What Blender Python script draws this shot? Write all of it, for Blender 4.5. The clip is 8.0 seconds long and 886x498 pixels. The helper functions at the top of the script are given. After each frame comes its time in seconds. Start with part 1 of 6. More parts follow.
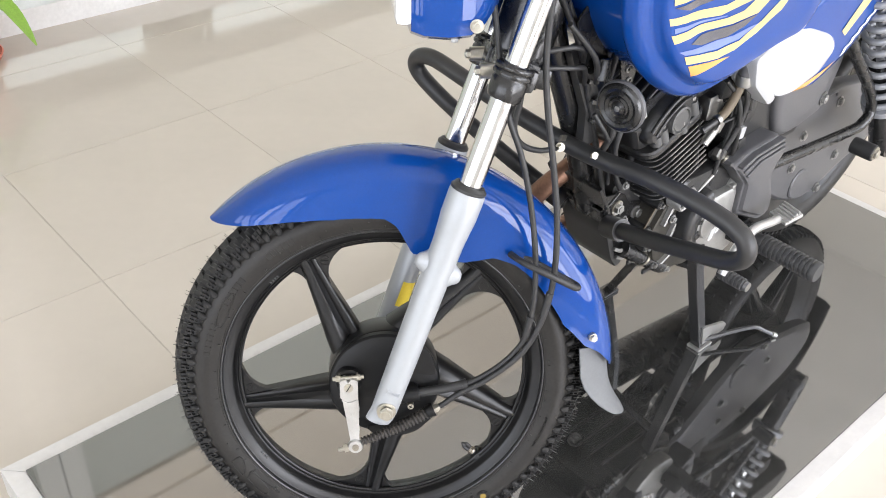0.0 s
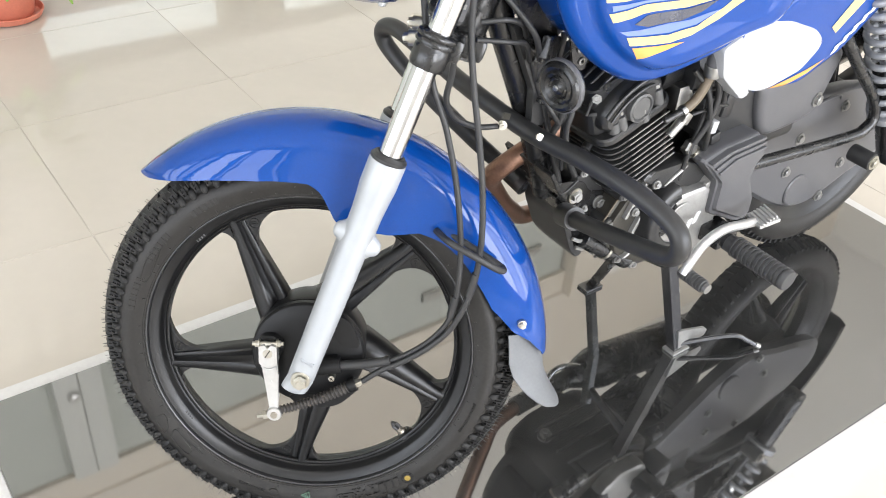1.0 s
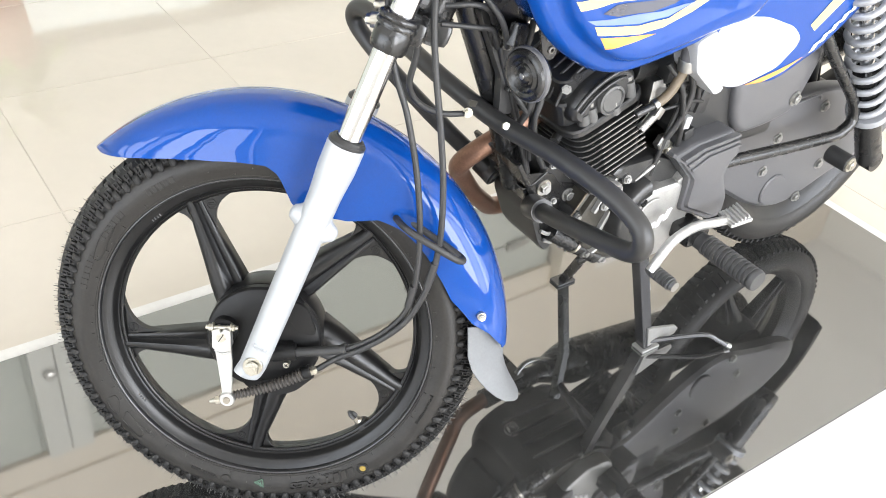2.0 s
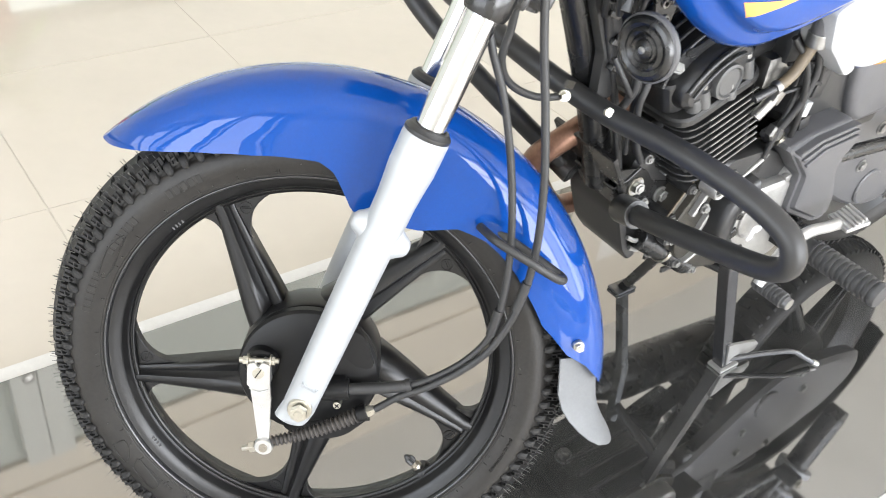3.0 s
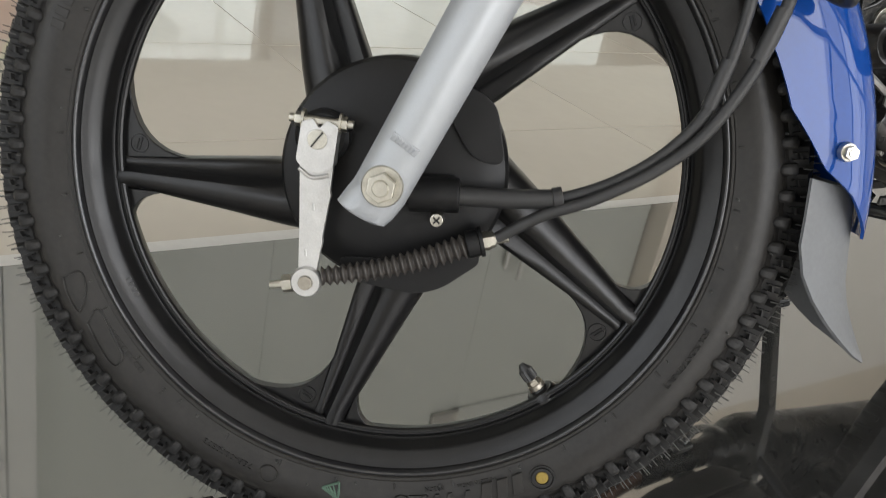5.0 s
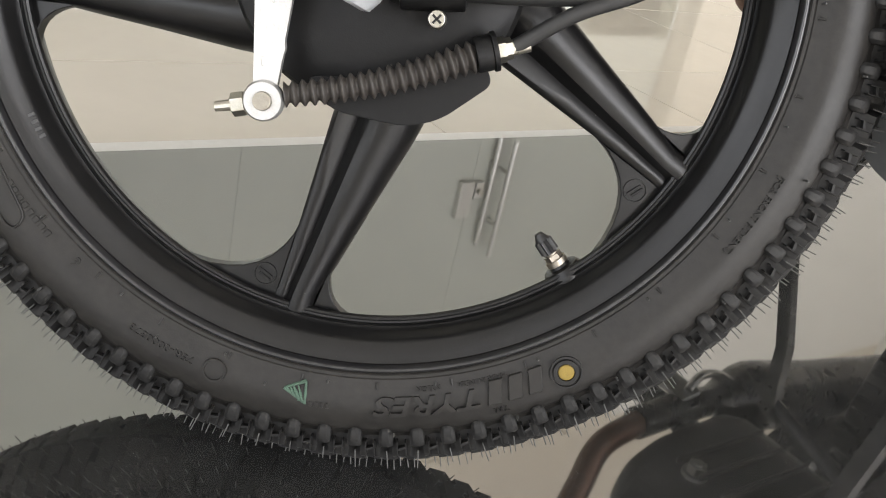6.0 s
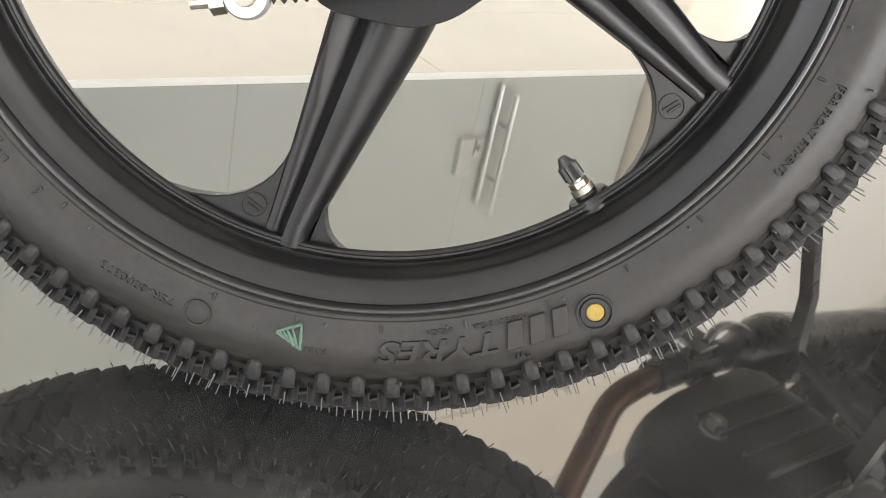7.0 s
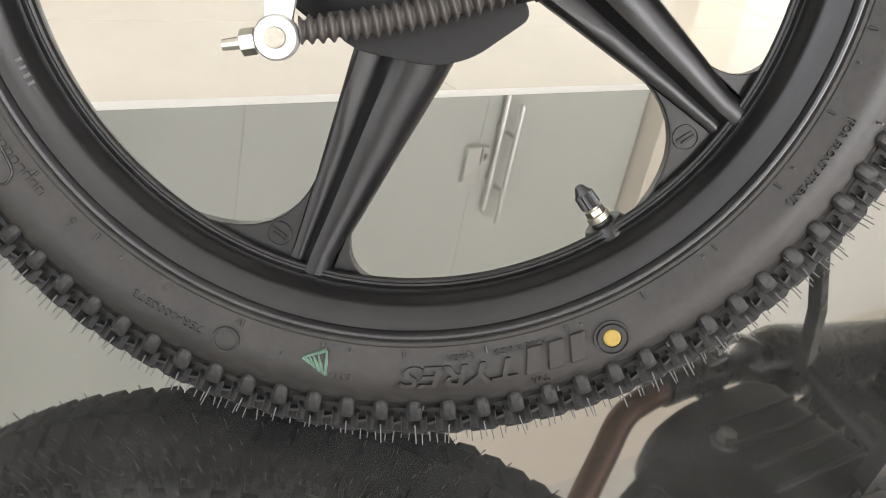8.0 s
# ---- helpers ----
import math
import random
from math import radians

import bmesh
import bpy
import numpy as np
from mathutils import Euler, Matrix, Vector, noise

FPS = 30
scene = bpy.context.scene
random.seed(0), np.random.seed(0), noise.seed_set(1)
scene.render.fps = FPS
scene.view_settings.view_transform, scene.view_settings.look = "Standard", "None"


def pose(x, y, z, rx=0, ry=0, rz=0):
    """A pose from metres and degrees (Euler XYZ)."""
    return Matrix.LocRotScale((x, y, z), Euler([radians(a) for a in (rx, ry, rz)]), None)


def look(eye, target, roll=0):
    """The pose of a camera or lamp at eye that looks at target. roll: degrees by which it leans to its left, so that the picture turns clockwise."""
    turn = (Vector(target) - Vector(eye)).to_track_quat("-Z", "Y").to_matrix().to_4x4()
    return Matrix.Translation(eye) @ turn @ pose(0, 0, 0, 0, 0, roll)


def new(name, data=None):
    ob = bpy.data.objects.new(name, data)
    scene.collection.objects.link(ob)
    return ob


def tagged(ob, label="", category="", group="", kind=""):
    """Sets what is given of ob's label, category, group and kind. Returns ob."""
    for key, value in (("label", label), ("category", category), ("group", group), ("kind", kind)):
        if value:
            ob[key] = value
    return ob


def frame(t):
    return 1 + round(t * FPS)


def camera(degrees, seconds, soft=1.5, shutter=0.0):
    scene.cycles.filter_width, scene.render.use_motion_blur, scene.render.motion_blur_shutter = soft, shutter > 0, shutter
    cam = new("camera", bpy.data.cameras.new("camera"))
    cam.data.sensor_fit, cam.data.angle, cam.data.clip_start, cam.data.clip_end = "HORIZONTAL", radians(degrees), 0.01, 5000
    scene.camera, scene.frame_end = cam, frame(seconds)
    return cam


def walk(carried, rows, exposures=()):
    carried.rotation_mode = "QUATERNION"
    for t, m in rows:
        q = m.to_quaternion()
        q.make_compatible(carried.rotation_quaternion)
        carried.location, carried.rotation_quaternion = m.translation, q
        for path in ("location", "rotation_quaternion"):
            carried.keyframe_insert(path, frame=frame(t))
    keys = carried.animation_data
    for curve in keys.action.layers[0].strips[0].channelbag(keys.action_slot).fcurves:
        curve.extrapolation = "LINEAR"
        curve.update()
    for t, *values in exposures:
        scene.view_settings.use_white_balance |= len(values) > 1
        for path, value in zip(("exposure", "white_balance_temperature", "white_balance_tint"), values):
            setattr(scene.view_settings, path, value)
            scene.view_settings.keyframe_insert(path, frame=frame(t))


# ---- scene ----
cam = camera(49.97, 8.0, soft=0.95, shutter=0.2)
# seconds, place in metres, Euler angles in degrees
ROWS = [
    (0.0, -0.0350, -1.0338, 1.2602, 54.17, -2.45, -4.49),
    (0.5, 0.0607, -1.0192, 1.2395, 53.45, -2.96, -1.09),
    (1.0, 0.1678, -1.0266, 1.2300, 53.46, -3.42, 1.93),
    (1.2, 0.2023, -1.0271, 1.2322, 53.34, -3.67, 2.71),
    (2.3, 0.2124, -0.9712, 1.1948, 52.17, -5.76, 2.55),
    (2.5, 0.1815, -0.9352, 1.1720, 51.80, -5.89, 2.23),
    (3.0, 0.0910, -0.8020, 1.0858, 52.09, -6.08, 1.64),
    (3.5, 0.0482, -0.6992, 0.9201, 54.56, -6.54, 2.76),
    (4.0, 0.0287, -0.6326, 0.7229, 59.18, -7.36, 4.51),
    (4.5, 0.0288, -0.6648, 0.6236, 62.88, -8.81, 5.43),
    (5.0, 0.0507, -0.6587, 0.5506, 63.77, -10.32, 5.68),
    (5.2, 0.0574, -0.6454, 0.4968, 65.00, -10.68, 5.35),
    (6.3, 0.0483, -0.5375, 0.3820, 63.09, -11.42, 3.48),
    (6.5, 0.0487, -0.5279, 0.3724, 62.42, -11.30, 3.51),
    (7.0, 0.0488, -0.5112, 0.3472, 61.81, -11.12, 3.49),
    (7.5, 0.0461, -0.5096, 0.3462, 61.75, -10.94, 3.51),
    (8.0, 0.0377, -0.5196, 0.3630, 62.10, -10.78, 3.67),
]
# seconds, stops, white balance
EXPOSURES = [(0.0, 0.36, 6350, 15), (0.5, 0.4, 6350, 14), (1.0, 0.54, 6350, 13), (2.5, 0.90, 6400, 12), (3.0, 0.83, 6380, 12), (3.5, 0.46, 6400, 12), (4.0, -0.16, 6550, 12), (4.5, -0.30, 6600, 12), (5.0, -0.38, 6600, 12), (6.5, 0.5, 6700, 14), (7.0, 0.74, 6700, 14), (7.5, 0.92, 6700, 14), (8.0, 0.74, 6700, 14)]
walk(cam, [(t, pose(x, y, z, rx, ry, rz)) for t, x, y, z, rx, ry, rz in ROWS], EXPOSURES)

# ---------------------------------------------------------------- light
PLAT = radians(37.2)                      # the platform, the tiles and the machine's frame all run this way
CORNER = Vector((-0.5947, 0.0870, 0.0))     # the platform's corner by the front wheel
ROOM = Matrix.Translation(CORNER) @ Matrix.Rotation(PLAT, 4, "Z")   # x along the platform, y across the room
FLOOR_Z = -0.066
CEIL_Z = 3.25
NEAR_Y, FAR_Y = -4.6, 5.0
LEFT_X, RIGHT_X = -4.2, 6.6

world = bpy.data.worlds.new("sky")
scene.world = world
world.use_nodes = True
wn = world.node_tree
wn.nodes.clear()
sky = wn.nodes.new("ShaderNodeTexSky")
sky.sky_type, sky.sun_disc = "NISHITA", False
sky.sun_elevation, sky.sun_rotation = radians(40), radians(150)
bg = wn.nodes.new("ShaderNodeBackground")
bg.inputs["Strength"].default_value = 0.12
wo = wn.nodes.new("ShaderNodeOutputWorld")
wn.links.new(sky.outputs[0], bg.inputs[0])
wn.links.new(bg.outputs[0], wo.inputs[0])


def lamp(name, kind, m, energy, color=(1, 1, 1), size=(1, 1), angle=0.5):
    data = bpy.data.lights.new(name, kind)
    data.energy, data.color = energy, color
    if kind == "AREA":
        data.shape, data.size, data.size_y = "RECTANGLE", *size
    else:
        data.angle = radians(angle)
    ob = new(name, data)
    ob.matrix_world = m
    return ob


SUN_EL = 40.0
sun_from = Matrix.Rotation(PLAT, 3, "Z") @ Vector((0.15, -1, 0)).normalized() * math.cos(radians(SUN_EL)) + Vector((0, 0, math.sin(radians(SUN_EL))))
lamp("sun", "SUN", look(sun_from * 10, (0, 0, 0)), 1.3, (1.0, 0.97, 0.93), angle=12)
GLASS_TOP = 3.0
# area lamps stand in for skylight at the shop front and side front
# their uneven strengths are made up, to break the reflected rectangle into patches
BAYS = ((0.05, 1.30, 1.3), (1.45, 1.75, 0.85), (3.35, 1.75, 1.3), (5.25, 1.75, 0.8))
for x, w, k in BAYS:
    lamp("shop_front_light", "AREA", ROOM @ look((x, NEAR_Y - 0.25, 1.62), (x, 0, 1.45)), 85 * k, (0.95, 0.98, 1.0), (w, 2.6))
# added side lamps, turned up to fill in for the shop front's left
for y, w, k in ((-4.05, 0.7, 0.8), (-3.1, 0.75, 1.3), (-2.2, 0.6, 0.6), (-1.0, 1.3, 1.0), (0.65, 1.3, 0.8)):
    lamp("side_front_light", "AREA", ROOM @ look((LEFT_X - 0.25, y, 1.62), (0, y, 1.45)), 36 * k * w, (0.95, 0.98, 1.0), (w, 2.6))


# ---------------------------------------------------------------- materials
def mat(name, color, rough=0.5, metal=0.0, var=0.08, scale=30.0, bump=0.0, bscale=250.0, ior=1.5, coat=0.0, rvar=0.06, island=0.0, spec=0.5, specks=0.0, fine=0.5, gate_from=0.52):
    m = bpy.data.materials.new(name)
    m.use_nodes = True
    nt = m.node_tree
    b = nt.nodes["Principled BSDF"]
    b.inputs["Metallic"].default_value = metal
    b.inputs["IOR"].default_value = ior
    b.inputs["Specular IOR Level"].default_value = spec
    b.inputs["Coat Weight"].default_value = coat
    b.inputs["Coat Roughness"].default_value = 0.015
    tc = nt.nodes.new("ShaderNodeTexCoord")
    n1 = nt.nodes.new("ShaderNodeTexNoise")
    n1.inputs["Scale"].default_value, n1.inputs["Detail"].default_value = scale, 5
    n2 = nt.nodes.new("ShaderNodeTexNoise")
    n2.inputs["Scale"].default_value, n2.inputs["Detail"].default_value = scale * 9, 3
    for n in (n1, n2):
        nt.links.new(tc.outputs["Object"], n.inputs["Vector"])
    mix = nt.nodes.new("ShaderNodeMix")
    mix.data_type = "FLOAT"
    mix.inputs[0].default_value = 1 - fine
    nt.links.new(n2.outputs["Fac"], mix.inputs[2])
    nt.links.new(n1.outputs["Fac"], mix.inputs[3])
    ramp = nt.nodes.new("ShaderNodeMapRange")
    ramp.inputs["From Min"].default_value, ramp.inputs["From Max"].default_value = 0.3, 0.7
    ramp.inputs["To Min"].default_value, ramp.inputs["To Max"].default_value = 1 - var, 1 + var
    nt.links.new(mix.outputs[0], ramp.inputs["Value"])
    hsv = nt.nodes.new("ShaderNodeHueSaturation")
    hsv.inputs["Color"].default_value = (*color, 1)
    nt.links.new(ramp.outputs[0], hsv.inputs["Value"])
    last = hsv.outputs[0]
    if island:
        oi = nt.nodes.new("ShaderNodeObjectInfo")
        r2 = nt.nodes.new("ShaderNodeMapRange")
        r2.inputs["To Min"].default_value, r2.inputs["To Max"].default_value = 1 - island, 1 + island
        nt.links.new(oi.outputs["Random"], r2.inputs["Value"])
        h2 = nt.nodes.new("ShaderNodeHueSaturation")
        nt.links.new(last, h2.inputs["Color"])
        nt.links.new(r2.outputs[0], h2.inputs["Value"])
        last = h2.outputs[0]
    rr = nt.nodes.new("ShaderNodeMapRange")
    rr.inputs["To Min"].default_value, rr.inputs["To Max"].default_value = max(0.0, rough - rvar), min(1.0, rough + rvar)
    nt.links.new(n1.outputs["Fac"], rr.inputs["Value"])
    nt.links.new(rr.outputs[0], b.inputs["Roughness"])
    if specks:
        vo = nt.nodes.new("ShaderNodeTexVoronoi")
        vo.inputs["Scale"].default_value = specks
        nt.links.new(tc.outputs["Object"], vo.inputs["Vector"])
        th = nt.nodes.new("ShaderNodeMapRange")
        th.inputs["From Min"].default_value, th.inputs["From Max"].default_value = 0.04, 0.17
        th.inputs["To Min"].default_value, th.inputs["To Max"].default_value = 0.55, 0.0
        nt.links.new(vo.outputs["Distance"], th.inputs["Value"])
        gate = nt.nodes.new("ShaderNodeMath")
        gate.operation = "MULTIPLY"
        g2 = nt.nodes.new("ShaderNodeMapRange")
        g2.inputs["From Min"].default_value, g2.inputs["From Max"].default_value = gate_from, gate_from + 0.1
        nt.links.new(n1.outputs["Fac"], g2.inputs["Value"])
        nt.links.new(th.outputs[0], gate.inputs[0])
        nt.links.new(g2.outputs[0], gate.inputs[1])
        mx = nt.nodes.new("ShaderNodeMix")
        mx.data_type = "RGBA"
        mx.inputs[7].default_value = (0.55, 0.53, 0.5, 1)
        nt.links.new(gate.outputs[0], mx.inputs[0])
        nt.links.new(last, mx.inputs[6])
        last = mx.outputs[2]
    nt.links.new(last, b.inputs["Base Color"])
    if bump:
        n3 = nt.nodes.new("ShaderNodeTexNoise")
        n3.inputs["Scale"].default_value, n3.inputs["Detail"].default_value = bscale, 4
        nt.links.new(tc.outputs["Object"], n3.inputs["Vector"])
        bp = nt.nodes.new("ShaderNodeBump")
        bp.inputs["Strength"].default_value, bp.inputs["Distance"].default_value = bump, 0.002
        nt.links.new(n3.outputs["Fac"], bp.inputs["Height"])
        nt.links.new(bp.outputs[0], b.inputs["Normal"])
    return m


def glow(name, color, strength):
    m = bpy.data.materials.new(name)
    m.use_nodes = True
    b = m.node_tree.nodes["Principled BSDF"]
    b.inputs["Base Color"].default_value = (*color, 1)
    b.inputs["Emission Color"].default_value = (*color, 1)
    b.inputs["Emission Strength"].default_value = strength
    return m


def glass(name, color, rough=0.02, alpha=1.0):
    m = mat(name, color, rough, 0, 0.03, 3, rvar=0.01)
    b = m.node_tree.nodes["Principled BSDF"]
    b.inputs["Transmission Weight"].default_value = alpha
    return m


M = {}
M["beige_tile"] = mat("beige_polished_tile", (0.53, 0.485, 0.42), 0.045, var=0.035, scale=3, rvar=0.02, island=0.02, fine=0.3)
M["grout"] = mat("tile_grout", (0.47, 0.43, 0.37), 0.8, var=0.15, scale=20)
M["black_slab"] = mat("black_polished_slab", (0.027, 0.027, 0.026), 0.035, var=0.50, scale=14, rvar=0.02, ior=3.1, specks=420, gate_from=0.47, fine=0.3)
M["white_edge"] = mat("white_edging", (0.55, 0.54, 0.52), 0.3, var=0.06, scale=12, bump=0.05)
M["wall"] = mat("wall_paint", (0.80, 0.78, 0.73), 0.7, var=0.03, scale=6, bump=0.05, bscale=120)
M["ceiling"] = mat("ceiling_board", (0.86, 0.85, 0.83), 0.8, var=0.03, scale=5)
M["column"] = mat("column_paint", (0.68, 0.62, 0.52), 0.6, var=0.04, scale=5)
M["post"] = mat("pale_grey_post_paint", (0.60, 0.60, 0.55), 0.5, var=0.04, scale=5)
M["sill"] = mat("white_marble_sill", (0.78, 0.77, 0.76), 0.15, var=0.08, scale=9)
M["office_glass"] = glass("grey_green_glass", (0.74, 0.80, 0.74), 0.0)
M["film"] = mat("frosted_film", (0.48, 0.495, 0.445), 0.4, var=0.03, scale=1.5)
M["frame_metal"] = mat("brushed_steel", (0.62, 0.61, 0.58), 0.3, 1.0, var=0.06, scale=30)
M["sky_glow"] = glow("daylight_backdrop", (0.95, 0.98, 1.0), 1.1)
M["brass"] = mat("tarnished_brass", (0.36, 0.33, 0.28), 0.45, 1.0, var=0.25, scale=200, bump=0.1)
M["tan_rubber"] = mat("tan_rubber", (0.125, 0.098, 0.064), 0.55, var=0.15, scale=60, bump=0.05)
M["terracotta"] = mat("terracotta_plastic", (0.62, 0.20, 0.13), 0.4, var=0.08, scale=14)
M["soil"] = mat("potting_soil", (0.06, 0.045, 0.03), 0.95, var=0.4, scale=60, bump=0.6)
M["leaf"] = mat("leaf_green", (0.22, 0.40, 0.05), 0.4, var=0.2, scale=25, bump=0.1)
M["blue"] = mat("blue_paint", (0.0006, 0.042, 0.225), 0.55, 0.0, var=0.10, scale=300, coat=1.0, rvar=0.03, fine=0.6, spec=0.05)
M["blue"].node_tree.nodes["Principled BSDF"].inputs["Coat IOR"].default_value = 1.40
M["rubber"] = mat("tyre_rubber", (0.0165, 0.0152, 0.0136), 0.46, var=0.40, scale=26, spec=0.38, specks=330, gate_from=0.66, bump=0.05, bscale=700, rvar=0.1)
M["knob"] = mat("tread_rubber", (0.015, 0.0145, 0.0138), 0.62, spec=0.36, var=0.25, scale=60, bump=0.1, bscale=900)
M["hair"] = mat("moulding_hair", (0.07, 0.07, 0.066), 0.5, var=0.3, scale=90)
M["rim"] = mat("satin_black_alloy", (0.0055, 0.0054, 0.0055), 0.35, 0.0, var=0.25, scale=40, spec=0.42, specks=330, gate_from=0.66, bump=0.03, bscale=900, rvar=0.08)
# paler and glossier than the rim, to put its edge highlight in
M["rim_glint"] = mat("rim_highlight_edge", (0.014, 0.014, 0.015), 0.30, spec=0.8, var=0.2, scale=60, rvar=0.06)
M["plate"] = mat("cast_black_plate", (0.005, 0.005, 0.0052), 0.45, spec=0.3, var=0.2, scale=40, bump=0.06, bscale=1100, rvar=0.07)
M["silver"] = mat("silver_painted_alloy", (0.36, 0.375, 0.39), 0.40, 0.25, var=0.04, scale=120, bump=0.05, bscale=800, rvar=0.06)
M["chrome"] = mat("chrome", (0.62, 0.62, 0.62), 0.13, 1.0, var=0.03, scale=30, rvar=0.04)
M["lever"] = mat("cast_lever_alloy", (0.56, 0.555, 0.54), 0.36, 0.75, var=0.12, scale=110, bump=0.12, bscale=500, rvar=0.1)
M["zinc"] = mat("zinc_plate", (0.50, 0.48, 0.42), 0.34, 1.0, var=0.16, scale=120, bump=0.1, rvar=0.1)
M["steel"] = mat("bright_steel", (0.33, 0.33, 0.32), 0.42, 1.0, var=0.12, scale=120, bump=0.08, rvar=0.1)
M["black_plastic"] = mat("black_plastic", (0.020, 0.020, 0.020), 0.42, var=0.18, scale=60, bump=0.05, bscale=900)
M["black_paint"] = mat("black_frame_paint", (0.010, 0.010, 0.010), 0.26, spec=0.6, var=0.2, scale=50, rvar=0.08)
M["cable"] = mat("cable_sheath", (0.020, 0.020, 0.020), 0.5, var=0.15, scale=80)
M["grey_plastic"] = mat("grey_plastic", (0.080, 0.080, 0.084), 0.36, var=0.1, scale=50, bump=0.08, bscale=900)
M["flap"] = mat("mud_flap_grey", (0.125, 0.13, 0.135), 0.55, var=0.1, scale=30, bump=0.05)
M["engine"] = mat("black_engine_paint", (0.018, 0.018, 0.018), 0.34, 0.0, spec=0.62, var=0.25, scale=60, bump=0.15, bscale=700, rvar=0.1)
M["alloy"] = mat("machined_alloy", (0.38, 0.375, 0.36), 0.33, 1.0, var=0.15, scale=90, bump=0.06)
M["bare_case"] = mat("dull_olive_casting", (0.040, 0.037, 0.030), 0.42, 0.3, var=0.3, scale=50, bump=0.12, bscale=600, rvar=0.1)
M["cast_alloy"] = mat("bare_cast_alloy", (0.36, 0.355, 0.34), 0.45, 0.7, var=0.18, scale=70, bump=0.12, bscale=600, rvar=0.1)
M["cam_face"] = mat("satin_grey_cast_face", (0.09, 0.09, 0.088), 0.42, 0.2, var=0.15, scale=60, bump=0.08)
M["stand_paint"] = mat("glossy_black_stand_paint", (0.030, 0.030, 0.032), 0.24, 0.0, var=0.2, scale=60, spec=0.7, rvar=0.08)
# white plastic with its shade put into the colour as grey
M["greyed_white"] = mat("white_moulding_greyed", (0.36, 0.365, 0.37), 0.35, var=0.06, scale=40, bump=0.05)
M["cast_mark"] = mat("pale_cast_mark", (0.06, 0.06, 0.06), 0.45, var=0.2, scale=200)
M["yellow"] = mat("yellow_sticker", (0.80, 0.60, 0.05), 0.5, var=0.08, scale=40)
M["dull_yellow"] = mat("dull_yellow_paint", (0.22, 0.15, 0.025), 0.6, var=0.3, scale=300)
M["cream"] = mat("cream_stripe", (0.60, 0.46, 0.17), 0.2, var=0.05, scale=60, coat=0.8)
M["orange"] = mat("orange_stripe", (0.62, 0.28, 0.05), 0.2, var=0.05, scale=60, coat=0.8)
M["dark_stripe"] = mat("graphite_stripe", (0.035, 0.04, 0.06), 0.2, var=0.05, scale=60, coat=0.8)
M["pale_stripe"] = mat("pale_blue_stripe", (0.11, 0.17, 0.46), 0.2, var=0.06, scale=60, coat=0.8)
M["white_panel"] = mat("white_panel_paint", (0.80, 0.81, 0.82), 0.2, var=0.03, scale=20, coat=0.8)
M["rust"] = mat("heat_tinted_steel", (0.19, 0.105, 0.07), 0.40, 0.7, var=0.3, scale=30, bump=0.1)
M["spring"] = mat("grey_spring", (0.30, 0.31, 0.33), 0.35, 0.3, var=0.08, scale=60)
M["green_mark"] = mat("green_chalk", (0.055, 0.10, 0.07), 0.7, var=0.4, scale=200)
M["rubber_peg"] = mat("peg_rubber", (0.045, 0.045, 0.045), 0.6, var=0.2, scale=70, bump=0.1)
M["boot"] = mat("boot_rubber", (0.036, 0.031, 0.027), 0.55, var=0.2, scale=120, bump=0.1)
M["lens"] = mat("lamp_lens", (0.75, 0.76, 0.78), 0.1, var=0.04, scale=20, coat=0.5)


# ---------------------------------------------------------------- mesh tools
def part(name, bm, material, parent=None, label="", m=None, smooth=30):
    """Links a bmesh as one mesh object; m moves it to its place in the world."""
    if m is not None:
        bm.transform(m)
    bmesh.ops.recalc_face_normals(bm, faces=bm.faces)
    me = bpy.data.meshes.new(name)
    lim = radians(smooth)
    for e in bm.edges:
        e.smooth = len(e.link_faces) == 2 and e.calc_face_angle(3.2) < lim
    for fc in bm.faces:
        fc.smooth = True
    areas = [fc.calc_area() for fc in bm.faces]
    weigh = len(areas) < 3000 and max(areas) > 25 * sorted(areas)[len(areas) // 2]
    turned = face_weighted(bm, areas) if weigh else None
    bm.to_mesh(me)
    bm.free()
    if turned:
        me.normals_split_custom_set(turned)
    me.materials.append(material)
    ob = new(name, me)
    if parent is not None:
        ob.parent = parent
    return tagged(ob, label)


def face_weighted(bm, areas):
    """Corner normals that keep large flat faces flat beside their small bevels."""
    bm.faces.index_update()
    out = []
    for fc in bm.faces:
        for lp in fc.loops:
            seen, todo = {fc}, [fc]
            while todo:
                g = todo.pop()
                for e in lp.vert.link_edges:
                    if e.smooth and g in e.link_faces:
                        for h in e.link_faces:
                            if h not in seen:
                                seen.add(h)
                                todo.append(h)
            n = Vector((0, 0, 0))
            for g in seen:
                n += g.normal * areas[g.index]
            out.append(n.normalized() if n.length > 0 else fc.normal.copy())
    return out


def base(name, label, category, at=(0, 0, 0)):
    ob = new(name)
    ob.empty_display_size = 0.1
    ob.location = at
    return tagged(ob, label, category)


def soften(bm, width, seg=2, angle=35):
    edges = [e for e in bm.edges if len(e.link_faces) == 2 and e.calc_face_angle(0) > radians(angle)]
    bmesh.ops.bevel(bm, geom=edges, offset=width, segments=seg, affect="EDGES", profile=0.6, clamp_overlap=True)
    return bm


def box(size, at=(0, 0, 0), turn=(0, 0, 0), bevel=0.0, bm=None, seg=2):
    b2 = bmesh.new()
    bmesh.ops.create_cube(b2, size=1)
    bmesh.ops.scale(b2, vec=size, verts=b2.verts)
    if bevel:
        soften(b2, bevel, seg)
    b2.transform(pose(*at, *turn))
    return join(bm, b2)


